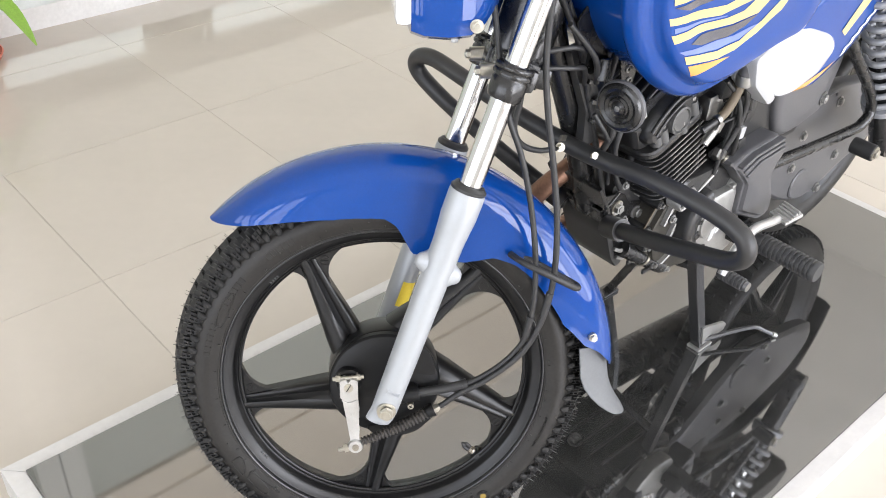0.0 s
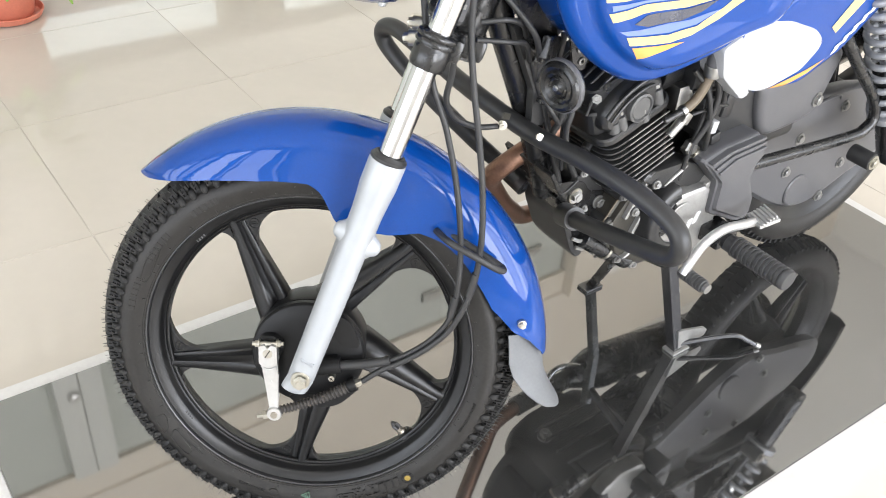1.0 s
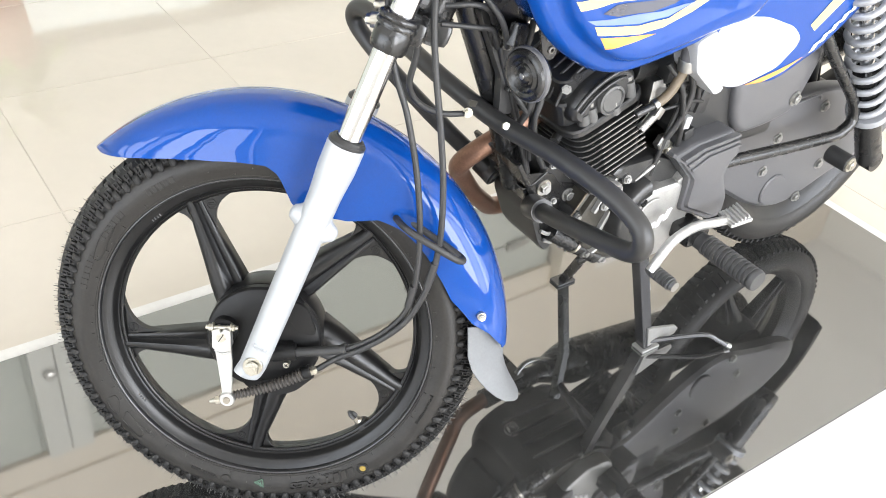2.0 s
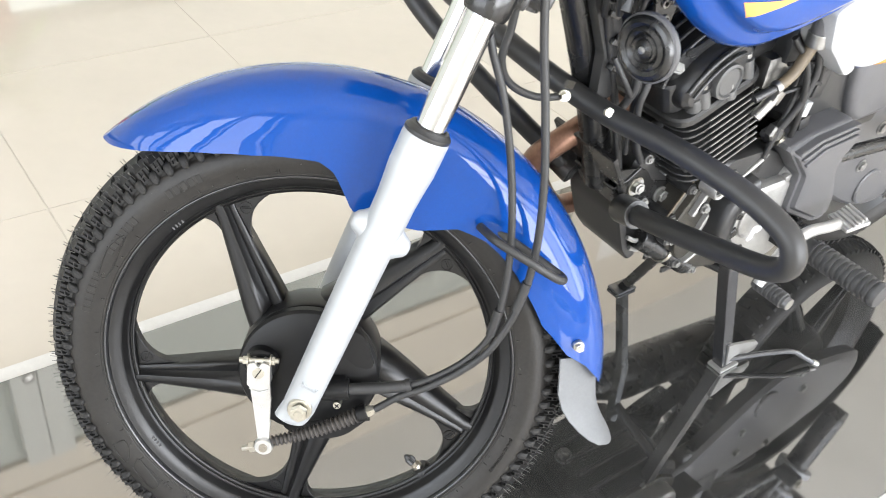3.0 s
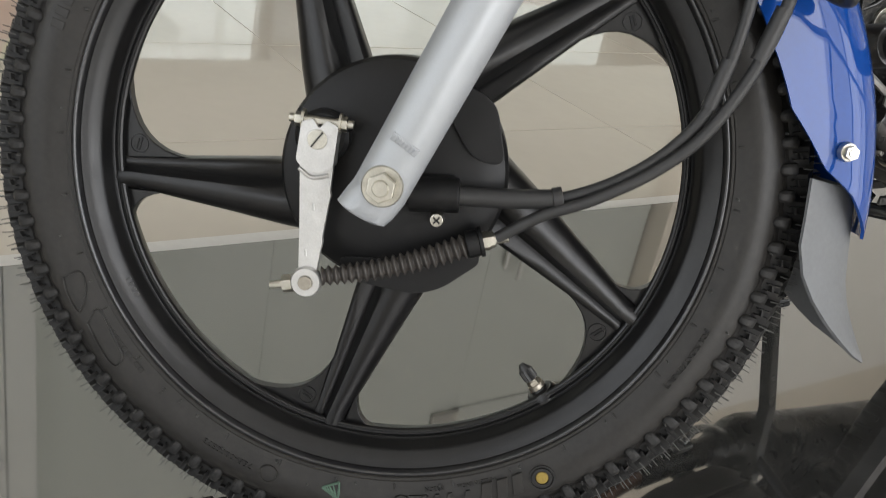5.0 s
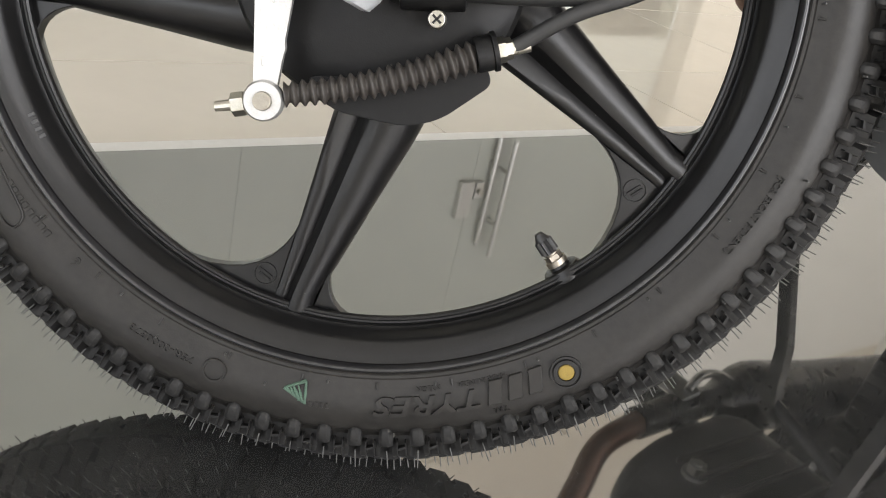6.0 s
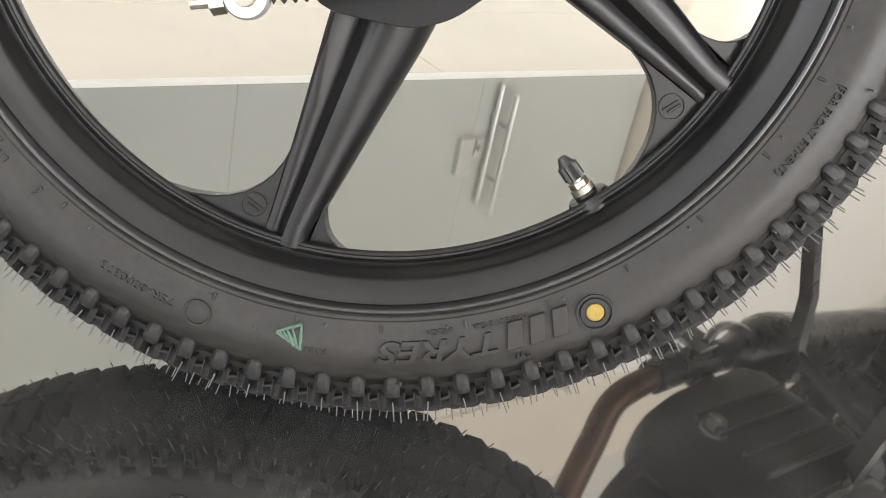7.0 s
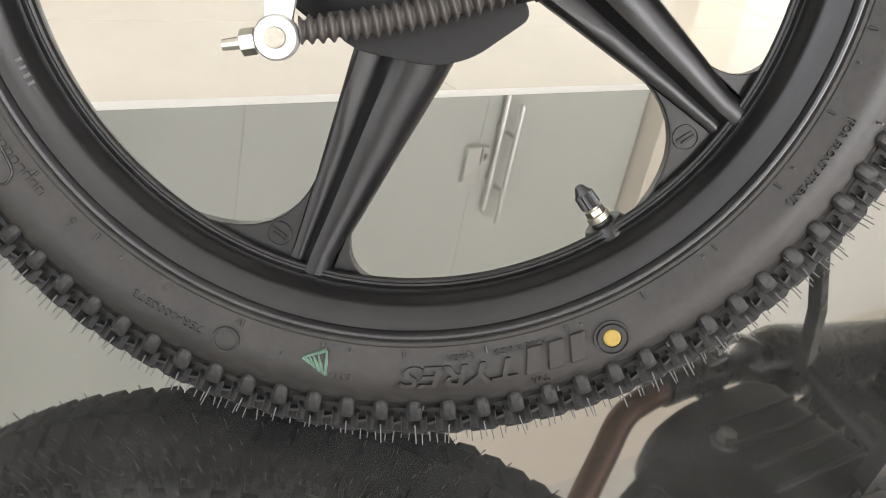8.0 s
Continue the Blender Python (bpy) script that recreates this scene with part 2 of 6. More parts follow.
def join(bm, b2):
    if bm is None:
        return b2
    me = bpy.data.meshes.new("tmp")
    b2.to_mesh(me)
    b2.free()
    bm.from_mesh(me)
    bpy.data.meshes.remove(me)
    return bm


def lathe(profile, seg=64, axis="Y", bm=None, at=(0, 0, 0), closed=False):
    """Turns (radius, along) pairs about an axis through at."""
    b2 = bmesh.new()
    rings = []
    for i in range(seg):
        a = 2 * math.pi * i / seg
        ring = []
        for r, h in profile:
            c, s = r * math.cos(a), r * math.sin(a)
            p = (c, h, s) if axis == "Y" else ((c, s, h) if axis == "Z" else (h, c, s))
            ring.append(b2.verts.new(Vector(p) + Vector(at)))
        rings.append(ring)
    n = len(profile)
    for i in range(seg):
        p, q = rings[i], rings[(i + 1) % seg]
        for j in range(n if closed else n - 1):
            k = (j + 1) % n
            b2.faces.new((p[j], p[k], q[k], q[j]))
    bmesh.ops.remove_doubles(b2, verts=b2.verts, dist=1e-6)
    return join(bm, b2)


def spline(points, n=10):
    """A smooth line through the points."""
    p = [Vector(a) for a in points]
    p = [p[0] * 2 - p[1]] + p + [p[-1] * 2 - p[-2]]
    out = []
    for i in range(1, len(p) - 2):
        for k in range(n):
            t = k / n
            out.append(0.5 * (2 * p[i] + (p[i + 1] - p[i - 1]) * t + (2 * p[i - 1] - 5 * p[i] + 4 * p[i + 1] - p[i + 2]) * t * t + (3 * p[i] - p[i - 1] - 3 * p[i + 1] + p[i + 2]) * t ** 3))
    return out + [p[-2]]


def tube(points, radius, seg=12, smooth=8, bm=None, caps=True, closed=False):
    pts = spline(points, smooth) if smooth else [Vector(a) for a in points]
    b2 = bmesh.new()
    rings = []
    side = None
    n = len(pts)
    for i, p in enumerate(pts):
        d = (pts[min(i + 1, n - 1)] - pts[max(i - 1, 0)]).normalized()
        if side is None:
            side = d.orthogonal().normalized()
        side = (side - d * side.dot(d)).normalized()
        up = d.cross(side)
        r = radius(i / (n - 1)) if callable(radius) else radius
        rings.append([b2.verts.new(p + r * (math.cos(2 * math.pi * k / seg) * side + math.sin(2 * math.pi * k / seg) * up)) for k in range(seg)])
    for i in range(n - 1):
        for k in range(seg):
            b2.faces.new((rings[i][k], rings[i][(k + 1) % seg], rings[i + 1][(k + 1) % seg], rings[i + 1][k]))
    if caps:
        b2.faces.new(rings[0][::-1])
        b2.faces.new(rings[-1])
    return join(bm, b2)


def rod(a, b, r, r2=None, seg=16, bm=None, bevel=0.0):
    r2 = r if r2 is None else r2
    b2 = bmesh.new()
    a, b = Vector(a), Vector(b)
    d = (b - a)
    bmesh.ops.create_cone(b2, segments=seg, radius1=r, radius2=r2, depth=d.length, cap_ends=True)
    if bevel:
        soften(b2, bevel, 2, 50)
    b2.transform(Matrix.Translation((a + b) / 2) @ d.to_track_quat("Z", "Y").to_matrix().to_4x4())
    return join(bm, b2)


def bolt(at, way, r, h, bm=None, washer=True):
    """A hexagon head on a washer."""
    at, way = Vector(at), Vector(way).normalized()
    if washer:
        bm = rod(at, at + way * h * 0.3, r * 1.35, seg=20, bm=bm)
    bm = rod(at + way * h * 0.28, at + way * h, r, seg=6, bm=bm, bevel=r * 0.1)
    return rod(at + way * h * 0.9, at + way * h * 1.15, r * 0.62, r * 0.5, seg=12, bm=bm)


def slab(outline, y0, y1, bevel=0.0, seg=2, bm=None, plane="XZ"):
    """A plate with an outline in x and z (or x and y) between two depths."""
    b2 = bmesh.new()
    put = (lambda u, v, d: (u, d, v)) if plane == "XZ" else (lambda u, v, d: (u, v, d))
    lo = [b2.verts.new(put(u, v, y0)) for u, v in outline]
    hi = [b2.verts.new(put(u, v, y1)) for u, v in outline]
    n = len(outline)
    b2.faces.new(lo)
    b2.faces.new(hi[::-1])
    for i in range(n):
        b2.faces.new((lo[i], lo[(i + 1) % n], hi[(i + 1) % n], hi[i]))
    bmesh.ops.recalc_face_normals(b2, faces=b2.faces)
    if bevel:
        soften(b2, bevel, seg, 20)
    return join(bm, b2)


def loft(rings, bm=None, caps=True, loop=True):
    b2 = bmesh.new()
    vs = [[b2.verts.new(p) for p in r] for r in rings]
    n = len(vs[0])
    for a, b in zip(vs, vs[1:]):
        for k in range(n if loop else n - 1):
            b2.faces.new((a[k], a[(k + 1) % n], b[(k + 1) % n], b[k]))
    if caps and loop:
        b2.faces.new(vs[0][::-1])
        b2.faces.new(vs[-1])
    return join(bm, b2)


def round_poly(pts, r, n=5):
    """Rounds the corners of a flat outline."""
    out = []
    m = len(pts)
    for i in range(m):
        a, b, c = Vector(pts[i - 1]), Vector(pts[i]), Vector(pts[(i + 1) % m])
        u, v = (a - b), (c - b)
        k = min(r, u.length * 0.45, v.length * 0.45)
        p, q = b + u.normalized() * k, b + v.normalized() * k
        for j in range(n + 1):
            t = j / n
            w = (1 - t) ** 2 * p + 2 * t * (1 - t) * b + t * t * q
            out.append((w.x, w.y))
    return out


def curve_at(table, x):
    xs = [a for a, _ in table]
    return float(np.interp(x, xs, [b for _, b in table]))


# ---------------------------------------------------------------- the room
def room_box(name, x0, x1, y0, y1, z0, z1, material, bevel=0.0, kind="structure", label="", parent=None):
    ob = part(name, box((x1 - x0, y1 - y0, z1 - z0), ((x0 + x1) / 2, (y0 + y1) / 2, (z0 + z1) / 2), bevel=bevel), material, parent, label, ROOM)
    if parent is None:
        tagged(ob, label, kind=kind)
    return ob


floor_ob = room_box("floor", LEFT_X, RIGHT_X, NEAR_Y, FAR_Y, FLOOR_Z - 0.2, FLOOR_Z - 0.0012, M["grout"], label="glossy beige porcelain tiled showroom floor")
room_box("ceiling", LEFT_X, RIGHT_X, NEAR_Y, FAR_Y, CEIL_Z, CEIL_Z + 0.1, M["ceiling"], label="plain white board ceiling")

# far outside wall: tall windows under a deep beam, with piers between
room_box("wall_far", LEFT_X, RIGHT_X, FAR_Y, FAR_Y + 0.2, 1.70, CEIL_Z, M["wall"], label="off-white painted beam wall over the far windows")
for k, (a, b) in enumerate(((LEFT_X, -0.9), (2.65, 3.13), (5.9, RIGHT_X))):
    room_box("wall_far_%d" % (k + 1), a, b, FAR_Y, FAR_Y + 0.2, FLOOR_Z - 0.006, 1.70, M["column"], label="beige painted wall pier between windows")
room_box("backdrop", LEFT_X - 3, RIGHT_X + 3, FAR_Y + 3.0, FAR_Y + 3.05, -0.5, 4.0, M["sky_glow"], label="pale hazy daylight beyond the windows")
room_box("wall_right", RIGHT_X, RIGHT_X + 0.2, NEAR_Y, FAR_Y, FLOOR_Z - 0.2, CEIL_Z, M["wall"], label="off-white painted side wall")
# unseen shop front: low kerb, lintel that cuts the sun, bars that break reflections
room_box("wall_near", LEFT_X, RIGHT_X, NEAR_Y - 0.2, NEAR_Y, GLASS_TOP, CEIL_Z, M["wall"], label="unseen lintel that cuts off the sun over the shop front")
room_box("wall_near_1", LEFT_X, RIGHT_X, NEAR_Y - 0.2, NEAR_Y, FLOOR_Z - 0.2, 0.05, M["sill"], label="low white kerb under the shop front")
# unseen wall, added to narrow the bright front in reflections
room_box("wall_near_2", LEFT_X, -0.62, NEAR_Y - 0.2, NEAR_Y, 0.05, GLASS_TOP, M["wall"], label="unseen off-white wall that narrows the bright shop front")
# unseen bars before the lamps, added to split their reflection
for k in range(6):
    x = -0.60 + k * 1.42
    room_box("lamp_break_bar", x, x + 0.06, NEAR_Y - 0.1, NEAR_Y - 0.02, 0.05, GLASS_TOP, M["frame_metal"], label="unseen steel bar that breaks up the shop front lamps' reflection")
room_box("lamp_break_rail", -0.6, RIGHT_X, NEAR_Y - 0.1, NEAR_Y - 0.03, 2.20, 2.27, M["frame_metal"], label="unseen steel rail that breaks up the shop front lamps' reflection")
room_box("wall_left", LEFT_X - 0.2, LEFT_X, NEAR_Y, FAR_Y, GLASS_TOP, CEIL_Z, M["wall"], label="lintel over the side glazing")
# unseen bars, added in the gaps between the side lamps
for y in (-4.55, -3.62, -2.70, -1.85, -0.30, 1.42):
    room_box("side_lamp_bar", LEFT_X - 0.1, LEFT_X - 0.02, y, y + 0.07, 0.05, GLASS_TOP, M["frame_metal"], label="unseen steel bar between the side lamps")
room_box("wall_left_2", LEFT_X - 0.2, LEFT_X, NEAR_Y, 1.5, FLOOR_Z - 0.2, 0.05, M["sill"], label="low white kerb under the side glazing")
room_box("wall_left_1", LEFT_X - 0.2, LEFT_X, 1.5, FAR_Y, FLOOR_Z - 0.2, GLASS_TOP, M["wall"], label="off-white painted side wall")

# glazed office partition on a white sill
PART_Y = 1.98
room_box("sill", LEFT_X, RIGHT_X, 1.885, 2.07, FLOOR_Z - 0.006, 0.012, M["sill"], 0.006, label="low white marble sill under the glass partition")


def glass_panel(x0, x1, name, label):
    w = x1 - x0
    ob = part(name, box((w - 0.002, 0.012, 2.45), ((x0 + x1) / 2, PART_Y, 0.012 + 1.225), bevel=0.001, seg=1), M["office_glass"], None, "", ROOM)
    ob.visible_shadow = False
    part("frosted_film", box((w - 0.0015, 0.002, 2.12), ((x0 + x1) / 2, PART_Y - 0.0085, 0.27 + 1.06)), M["film"], ob, "grey-green frosted film on the glass", ROOM)
    return tagged(ob, label, "glass panel", "office partition panels")


for a, b in ((-4.2, -3.03), (-3.03, -1.86), (-1.86, -0.72), (-0.72, 0.38), (0.38, 1.465)):
    glass_panel(a, b, "glass_panel", "grey-green tinted glass partition panel on white sill")
door_left = glass_panel(1.465, 2.520, "glass_door", "closed frameless tinted glass office door")
door_right = glass_panel(2.520, 3.45, "glass_door", "closed tinted glass office door with steel handle")
room_box("partition_rail", LEFT_X, RIGHT_X, PART_Y - 0.035, PART_Y + 0.03, 2.395, 2.56, M["column"], 0.004, label="beige painted head rail over the glass partition")
room_box("wall_partition", LEFT_X, RIGHT_X, PART_Y - 0.05, PART_Y + 0.06, 2.56, CEIL_Z, M["column"], label="beige painted wall over the glass partition")
room_box("column_1", 0.40, 0.503, PART_Y - 0.07, PART_Y - 0.012, 0.012, 2.39, M["post"], 0.004, label="pale grey painted door post")
room_box("column_3", 0.507, 0.605, PART_Y - 0.07, PART_Y - 0.012, 0.012, 2.39, M["post"], 0.004, label="pale grey painted door post")
room_box("column_2", 3.47, 3.79, PART_Y - 0.12, PART_Y + 0.12, FLOOR_Z, 2.56, M["column"], 0.01, label="beige painted square column")

room_box("wall_office", 3.79, RIGHT_X, PART_Y - 0.06, PART_Y + 0.06, FLOOR_Z, 2.56, M["wall"], label="off-white painted wall beside the office door")


def door_handle(x, y, z0, z1, door):
    bm = rod((x, y, z0), (x, y, z1), 0.0125, seg=16, bevel=0.002)
    part("handle_bar", bm, M["frame_metal"], door, "brushed steel pull bar", ROOM)
    for z in (z0 + 0.15, z1 - 0.15):
        bm = rod((x, PART_Y - 0.009, z), (x, y, z), 0.009)
        part("handle_post", bm, M["frame_metal"], door, "", ROOM)


door_handle(2.655, PART_Y - 0.075, 0.845, 1.390, door_right)
door_handle(2.600, PART_Y - 0.036, 0.808, 1.345, door_right)
part("lock_case", box((0.070, 0.03, 0.165), (2.486, PART_Y - 0.022, 1.125), bevel=0.004), M["frame_metal"], door_left, "brushed steel patch lock", ROOM)
part("lock_keep", box((0.042, 0.03, 0.075), (2.548, PART_Y - 0.022, 1.085), bevel=0.004), M["frame_metal"], door_right, "steel lock keep", ROOM)
part("lock_cylinder", rod((2.545, PART_Y - 0.03, 1.085), (2.545, PART_Y - 0.055, 1.085), 0.013), M["zinc"], door_left, "", ROOM)

# patch fittings and the gap over the door heads
for x, z, door in ((2.455, 2.160, door_left), (3.165, 2.135, door_right)):
    part("patch_fitting", box((0.150, 0.030, 0.055), (x, PART_Y - 0.020, z), bevel=0.003), M["frame_metal"], door, "brushed steel corner patch fitting", ROOM)
    part("fitting_edge", box((0.156, 0.004, 0.061), (x, PART_Y - 0.0115, z), bevel=0.001, seg=1), M["black_paint"], door, "dark outline round the fitting", ROOM)
# the gap's shade is drawn as a thin black strip on the glass
part("door_gap", box((0.66, 0.003, 0.006), (2.83, PART_Y - 0.0112, 2.128)), M["black_paint"], door_right, "black strip that draws the shaded gap over the door", ROOM)
knob = part("door_knob", lathe([(0, -0.034), (0.012, -0.033), (0.022, -0.028), (0.025, -0.018), (0.018, -0.008), (0.010, 0.0)], 32, at=(0.470, PART_Y - 0.071, 1.860)), M["frame_metal"], None, "small round steel stop on the door post", ROOM)
tagged(knob, "", "door stop")

# display platform: polished black top in a mitred white edging
PL, PW = 1.915, 0.845
platform = base("display_platform", "low display platform with polished black top and white edging", "platform", ROOM @ Vector((PL / 2, -PW / 2, FLOOR_Z)))


def platform_part(name, bm, material, label=""):
    ob = part(name, bm, material, None, label, ROOM)
    ob.parent = platform
    ob.matrix_parent_inverse = Matrix.Translation(platform.location).inverted()
    return ob


platform_part("top_slab", box((PL, PW, 0.05), (PL / 2, -PW / 2, -0.025), bevel=0.0012), M["black_slab"], "mirror-polished black slab")
EW = 0.032
for a, b, c, d in (((0, 0), (PL, 0), (PL + EW, EW), (-EW, EW)), ((PL, -PW), (0, -PW), (-EW, -PW - EW), (PL + EW, -PW - EW)),
                   ((0, -PW), (0, 0), (-EW, EW), (-EW, -PW - EW)), ((PL, 0), (PL, -PW), (PL + EW, -PW - EW), (PL + EW, EW))):
    cx, cy = (a[0] + b[0] + c[0] + d[0]) / 4, (a[1] + b[1] + c[1] + d[1]) / 4
    out = [(cx + (x - cx) * 0.9995, cy + (y - cy) * 0.985) if abs(b[0] - a[0]) > 0.1 else (cx + (x - cx) * 0.985, cy + (y - cy) * 0.9995) for x, y in (a, b, c, d)]
    platform_part("edging", slab(out, FLOOR_Z, -0.004, 0.0015, plane="XY"), M["white_edge"], "white edging strip with mitred corners")

# plant by the glass
pot_at = Vector((-1.245, 1.825, FLOOR_Z))
plant = base("potted_plant", "leafy green plant in terracotta-coloured plastic pot and saucer", "plant", pot_at)


def plant_part(name, bm, material, label=""):
    ob = part(name, bm, material, plant, label)
    ob.matrix_parent_inverse = Matrix.Identity(4)
    return ob


plant_part("saucer", lathe([(0, 0.0), (0.088, 0.0), (0.100, 0.006), (0.109, 0.024), (0.105, 0.026), (0.095, 0.010), (0, 0.009)], 48, "Z"), M["terracotta"], "round terracotta-coloured saucer")
plant_part("pot", lathe([(0, 0.0105), (0.076, 0.0105), (0.080, 0.016), (0.102, 0.20), (0.111, 0.202), (0.114, 0.235), (0.106, 0.236), (0.101, 0.205), (0, 0.20)], 48, "Z"), M["terracotta"])
plant_part("soil", lathe([(0, 0.212), (0.05, 0.214), (0.100, 0.208), (0.098, 0.203), (0, 0.203)], 32, "Z"), M["soil"])
rng = random.Random(4)


def leaf_mesh(root, way, length, width, droop):
    rows = 9
    side = way.cross(Vector((0, 0, 1))).normalized()
    vs = []
    for i in range(rows + 1):
        t = i / rows
        p = root + way * length * t + Vector((0, 0, -droop * length * t * t))
        w = width * math.sin(math.pi * min(1.0, t * 0.92 + 0.06)) ** 0.8
        vs.append([p - side * w + Vector((0, 0, w * 0.25)), p, p + side * w + Vector((0, 0, w * 0.25))])
    return loft(vs, caps=False, loop=False)


for k in range(26):
    a = k * 2.4 + rng.uniform(-0.3, 0.3)
    h = rng.uniform(0.25, 0.5) if k != 0 else 0.25
    r0 = Vector((math.cos(a) * 0.02, math.sin(a) * 0.02, 0.208))
    tip = Vector((math.cos(a) * rng.uniform(0.05, 0.12), math.sin(a) * rng.uniform(0.05, 0.12), h))
    plant_part("stem", tube([r0, (r0 + tip) / 2 + Vector((0, 0, 0.03)), tip], 0.0025, 6, 5), M["leaf"])
    way = Vector((math.cos(a), math.sin(a), rng.uniform(0.0, 0.6))).normalized()
    bm = leaf_mesh(tip, way, rng.uniform(0.09, 0.16), rng.uniform(0.02, 0.034), rng.uniform(0.4, 0.9))
    plant_part("leaf", bm, M["leaf"])
# two leaves that hang over the pot's rim towards the platform
for a, h, ln in ((-0.35, 0.235, 0.14), (-1.1, 0.14, 0.1)):
    tip = Vector((math.cos(a) * 0.128, math.sin(a) * 0.128, h + 0.01))
    plant_part("stem", tube([(0.03 * math.cos(a), 0.03 * math.sin(a), 0.208), (tip.x * 0.6, tip.y * 0.6, 0.28), (tip.x, tip.y, max(h, 0.24))], 0.003, 6, 5), M["leaf"])
    plant_part("leaf", leaf_mesh(Vector((tip.x, tip.y, max(h, 0.24))), Vector((math.cos(a) * 0.7, math.sin(a) * 0.7, -0.1)).normalized(), ln, 0.03, 0.9), M["leaf"])


# ---------------------------------------------------------------- the motorcycle: front end
# wheel frame: x to the rear of the steered wheel, y away from its left side, z up in the wheel's plane; the steering leans it
HUB_Z, LEAN_W = 0.2940, -13.56
FRONT = Matrix.Translation((0, 0, HUB_Z)) @ Matrix.Rotation(radians(LEAN_W), 4, "X")
bike = base("motorcycle", "blue commuter motorcycle with black cast wheels on centre stand", "motorcycle")


def fpart(name, bm, material, parent=bike, label="", smooth=30):
    return part(name, bm, material, parent, label, FRONT, smooth)


# rim with its well and flanges
RIM = [(0.2046, -0.009), (0.2055, -0.0110), (0.2068, -0.0118), (0.2076, -0.0110), (0.2088, -0.0112), (0.2096, -0.0128), (0.2106, -0.0120), (0.2116, -0.0128), (0.2130, -0.0150), (0.2150, -0.0225), (0.2175, -0.0255), (0.2250, -0.0285), (0.2285, -0.0300), (0.2298, -0.0335), (0.2312, -0.0350), (0.2328, -0.0345), (0.2330, -0.0315), (0.2290, -0.0270), (0.2200, -0.0200), (0.2140, 0.0)]
rim_prof = RIM[:-1] + [(0.2140, 0.0)] + [(max(r, 0.2135), -y) for r, y in RIM[-2:2:-1]] + [(0.2125, 0.006), (0.2072, -0.004)]
wheel = fpart("front_wheel", lathe(rim_prof, 180, closed=True), M["rim"], bike, "satin black cast alloy wheel rim")

# thin lip whose lighter black draws the highlight along the rim's edge
LIP = [(0.2288, -0.0315), (0.2294, -0.0346), (0.2304, -0.0362), (0.2316, -0.0364), (0.2326, -0.0354), (0.2326, -0.0320)]
fpart("rim_lip", lathe(LIP, 180), M["rim_glint"], wheel, "rim lip in a paler, glossier black that draws the edge highlight", 60)

# tyre
T_HALF = [(0.2305, -0.0300), (0.2318, -0.0345), (0.2335, -0.0368), (0.2352, -0.0370), (0.2358, -0.0378), (0.2385, -0.0386), (0.2400, -0.0390), (0.2450, -0.0408), (0.2510, -0.0422), (0.2570, -0.0420), (0.2625, -0.0404), (0.2670, -0.0378), (0.2695, -0.0352), (0.2700, -0.0335), (0.2740, -0.0308), (0.2800, -0.0250), (0.2905, -0.0125), (0.2935, 0.0)]
fpart("tyre", lathe(T_HALF + [(r, -y) for r, y in T_HALF[-2::-1]] + [(0.222, 0.024), (0.222, -0.024)], 180, closed=True), M["rubber"], wheel, "black knobbly rubber tyre with moulding hairs")
rng = random.Random(11)


def ang(a, r, y):
    return Vector((r * math.cos(a), y, r * math.sin(a)))


def block(b2, a, corners):
    """A tread block from eight (angle offset, radius, y) corners: four at the foot, four on top."""
    vs = [b2.verts.new(ang(a + da, r, y)) for da, r, y in corners]
    for f4 in ((0, 1, 5, 4), (1, 2, 6, 5), (2, 3, 7, 6), (3, 0, 4, 7), (4, 5, 6, 7)):
        b2.faces.new([vs[i] for i in f4])


NK = 92
bm = bmesh.new()
for k in range(NK):
    a = 2 * math.pi * k / NK
    w = 0.0172
    for s in (-1, 1):
        o = 0.0 if s < 0 else math.pi / NK
        # shoulder lug, a rounded upright bar on the sidewall's edge
        rows = []
        for r, y0, y1 in ((0.2655, 0.0352, 0.0378), (0.2668, 0.0340, 0.0396), (0.2690, 0.0335, 0.0404), (0.2725, 0.0310, 0.0402), (0.2760, 0.0285, 0.0388), (0.2788, 0.0270, 0.0364), (0.2800, 0.0265, 0.0335)):
            f = {0.2655: 0.35, 0.2668: 0.72, 0.2690: 0.95}.get(r, 0.85 if r > 0.2795 else 1.0)
            rows.append([ang(a + o + da * f, r, s * y) for da, y in ((-w * 0.9, y0 - 0.004), (-w * 0.9, y1 - 0.002), (-w * 0.45, y1), (w * 0.45, y1), (w * 0.9, y1 - 0.002), (w * 0.9, y0 - 0.004))])
        join(bm, loft(rows))
        # bridge between the lugs and the middle blocks
        m1 = a + o + math.pi / NK
        block(bm, m1, [(-0.025, 0.2735, s * 0.0300), (0.023, 0.2725, s * 0.0330), (0.037, 0.280, s * 0.018), (-0.020, 0.280, s * 0.014), (-0.0225, 0.2880, s * 0.0290), (0.0205, 0.2868, s * 0.0322), (0.034, 0.2952, s * 0.018), (-0.018, 0.2952, s * 0.014)])
    # middle blocks, slanted and staggered
    for s, o in ((-1, 0.0), (1, math.pi / NK)):
        block(bm, a + o, [(-0.032, 0.280, s * 0.020), (0.018, 0.280, s * 0.022), (0.035, 0.288, s * 0.002), (-0.024, 0.288, s * 0.0005), (-0.029, 0.2945, s * 0.0190), (0.015, 0.2940, s * 0.0205), (0.0325, 0.3000, s * 0.0025), (-0.0220, 0.3000, s * 0.0010)])
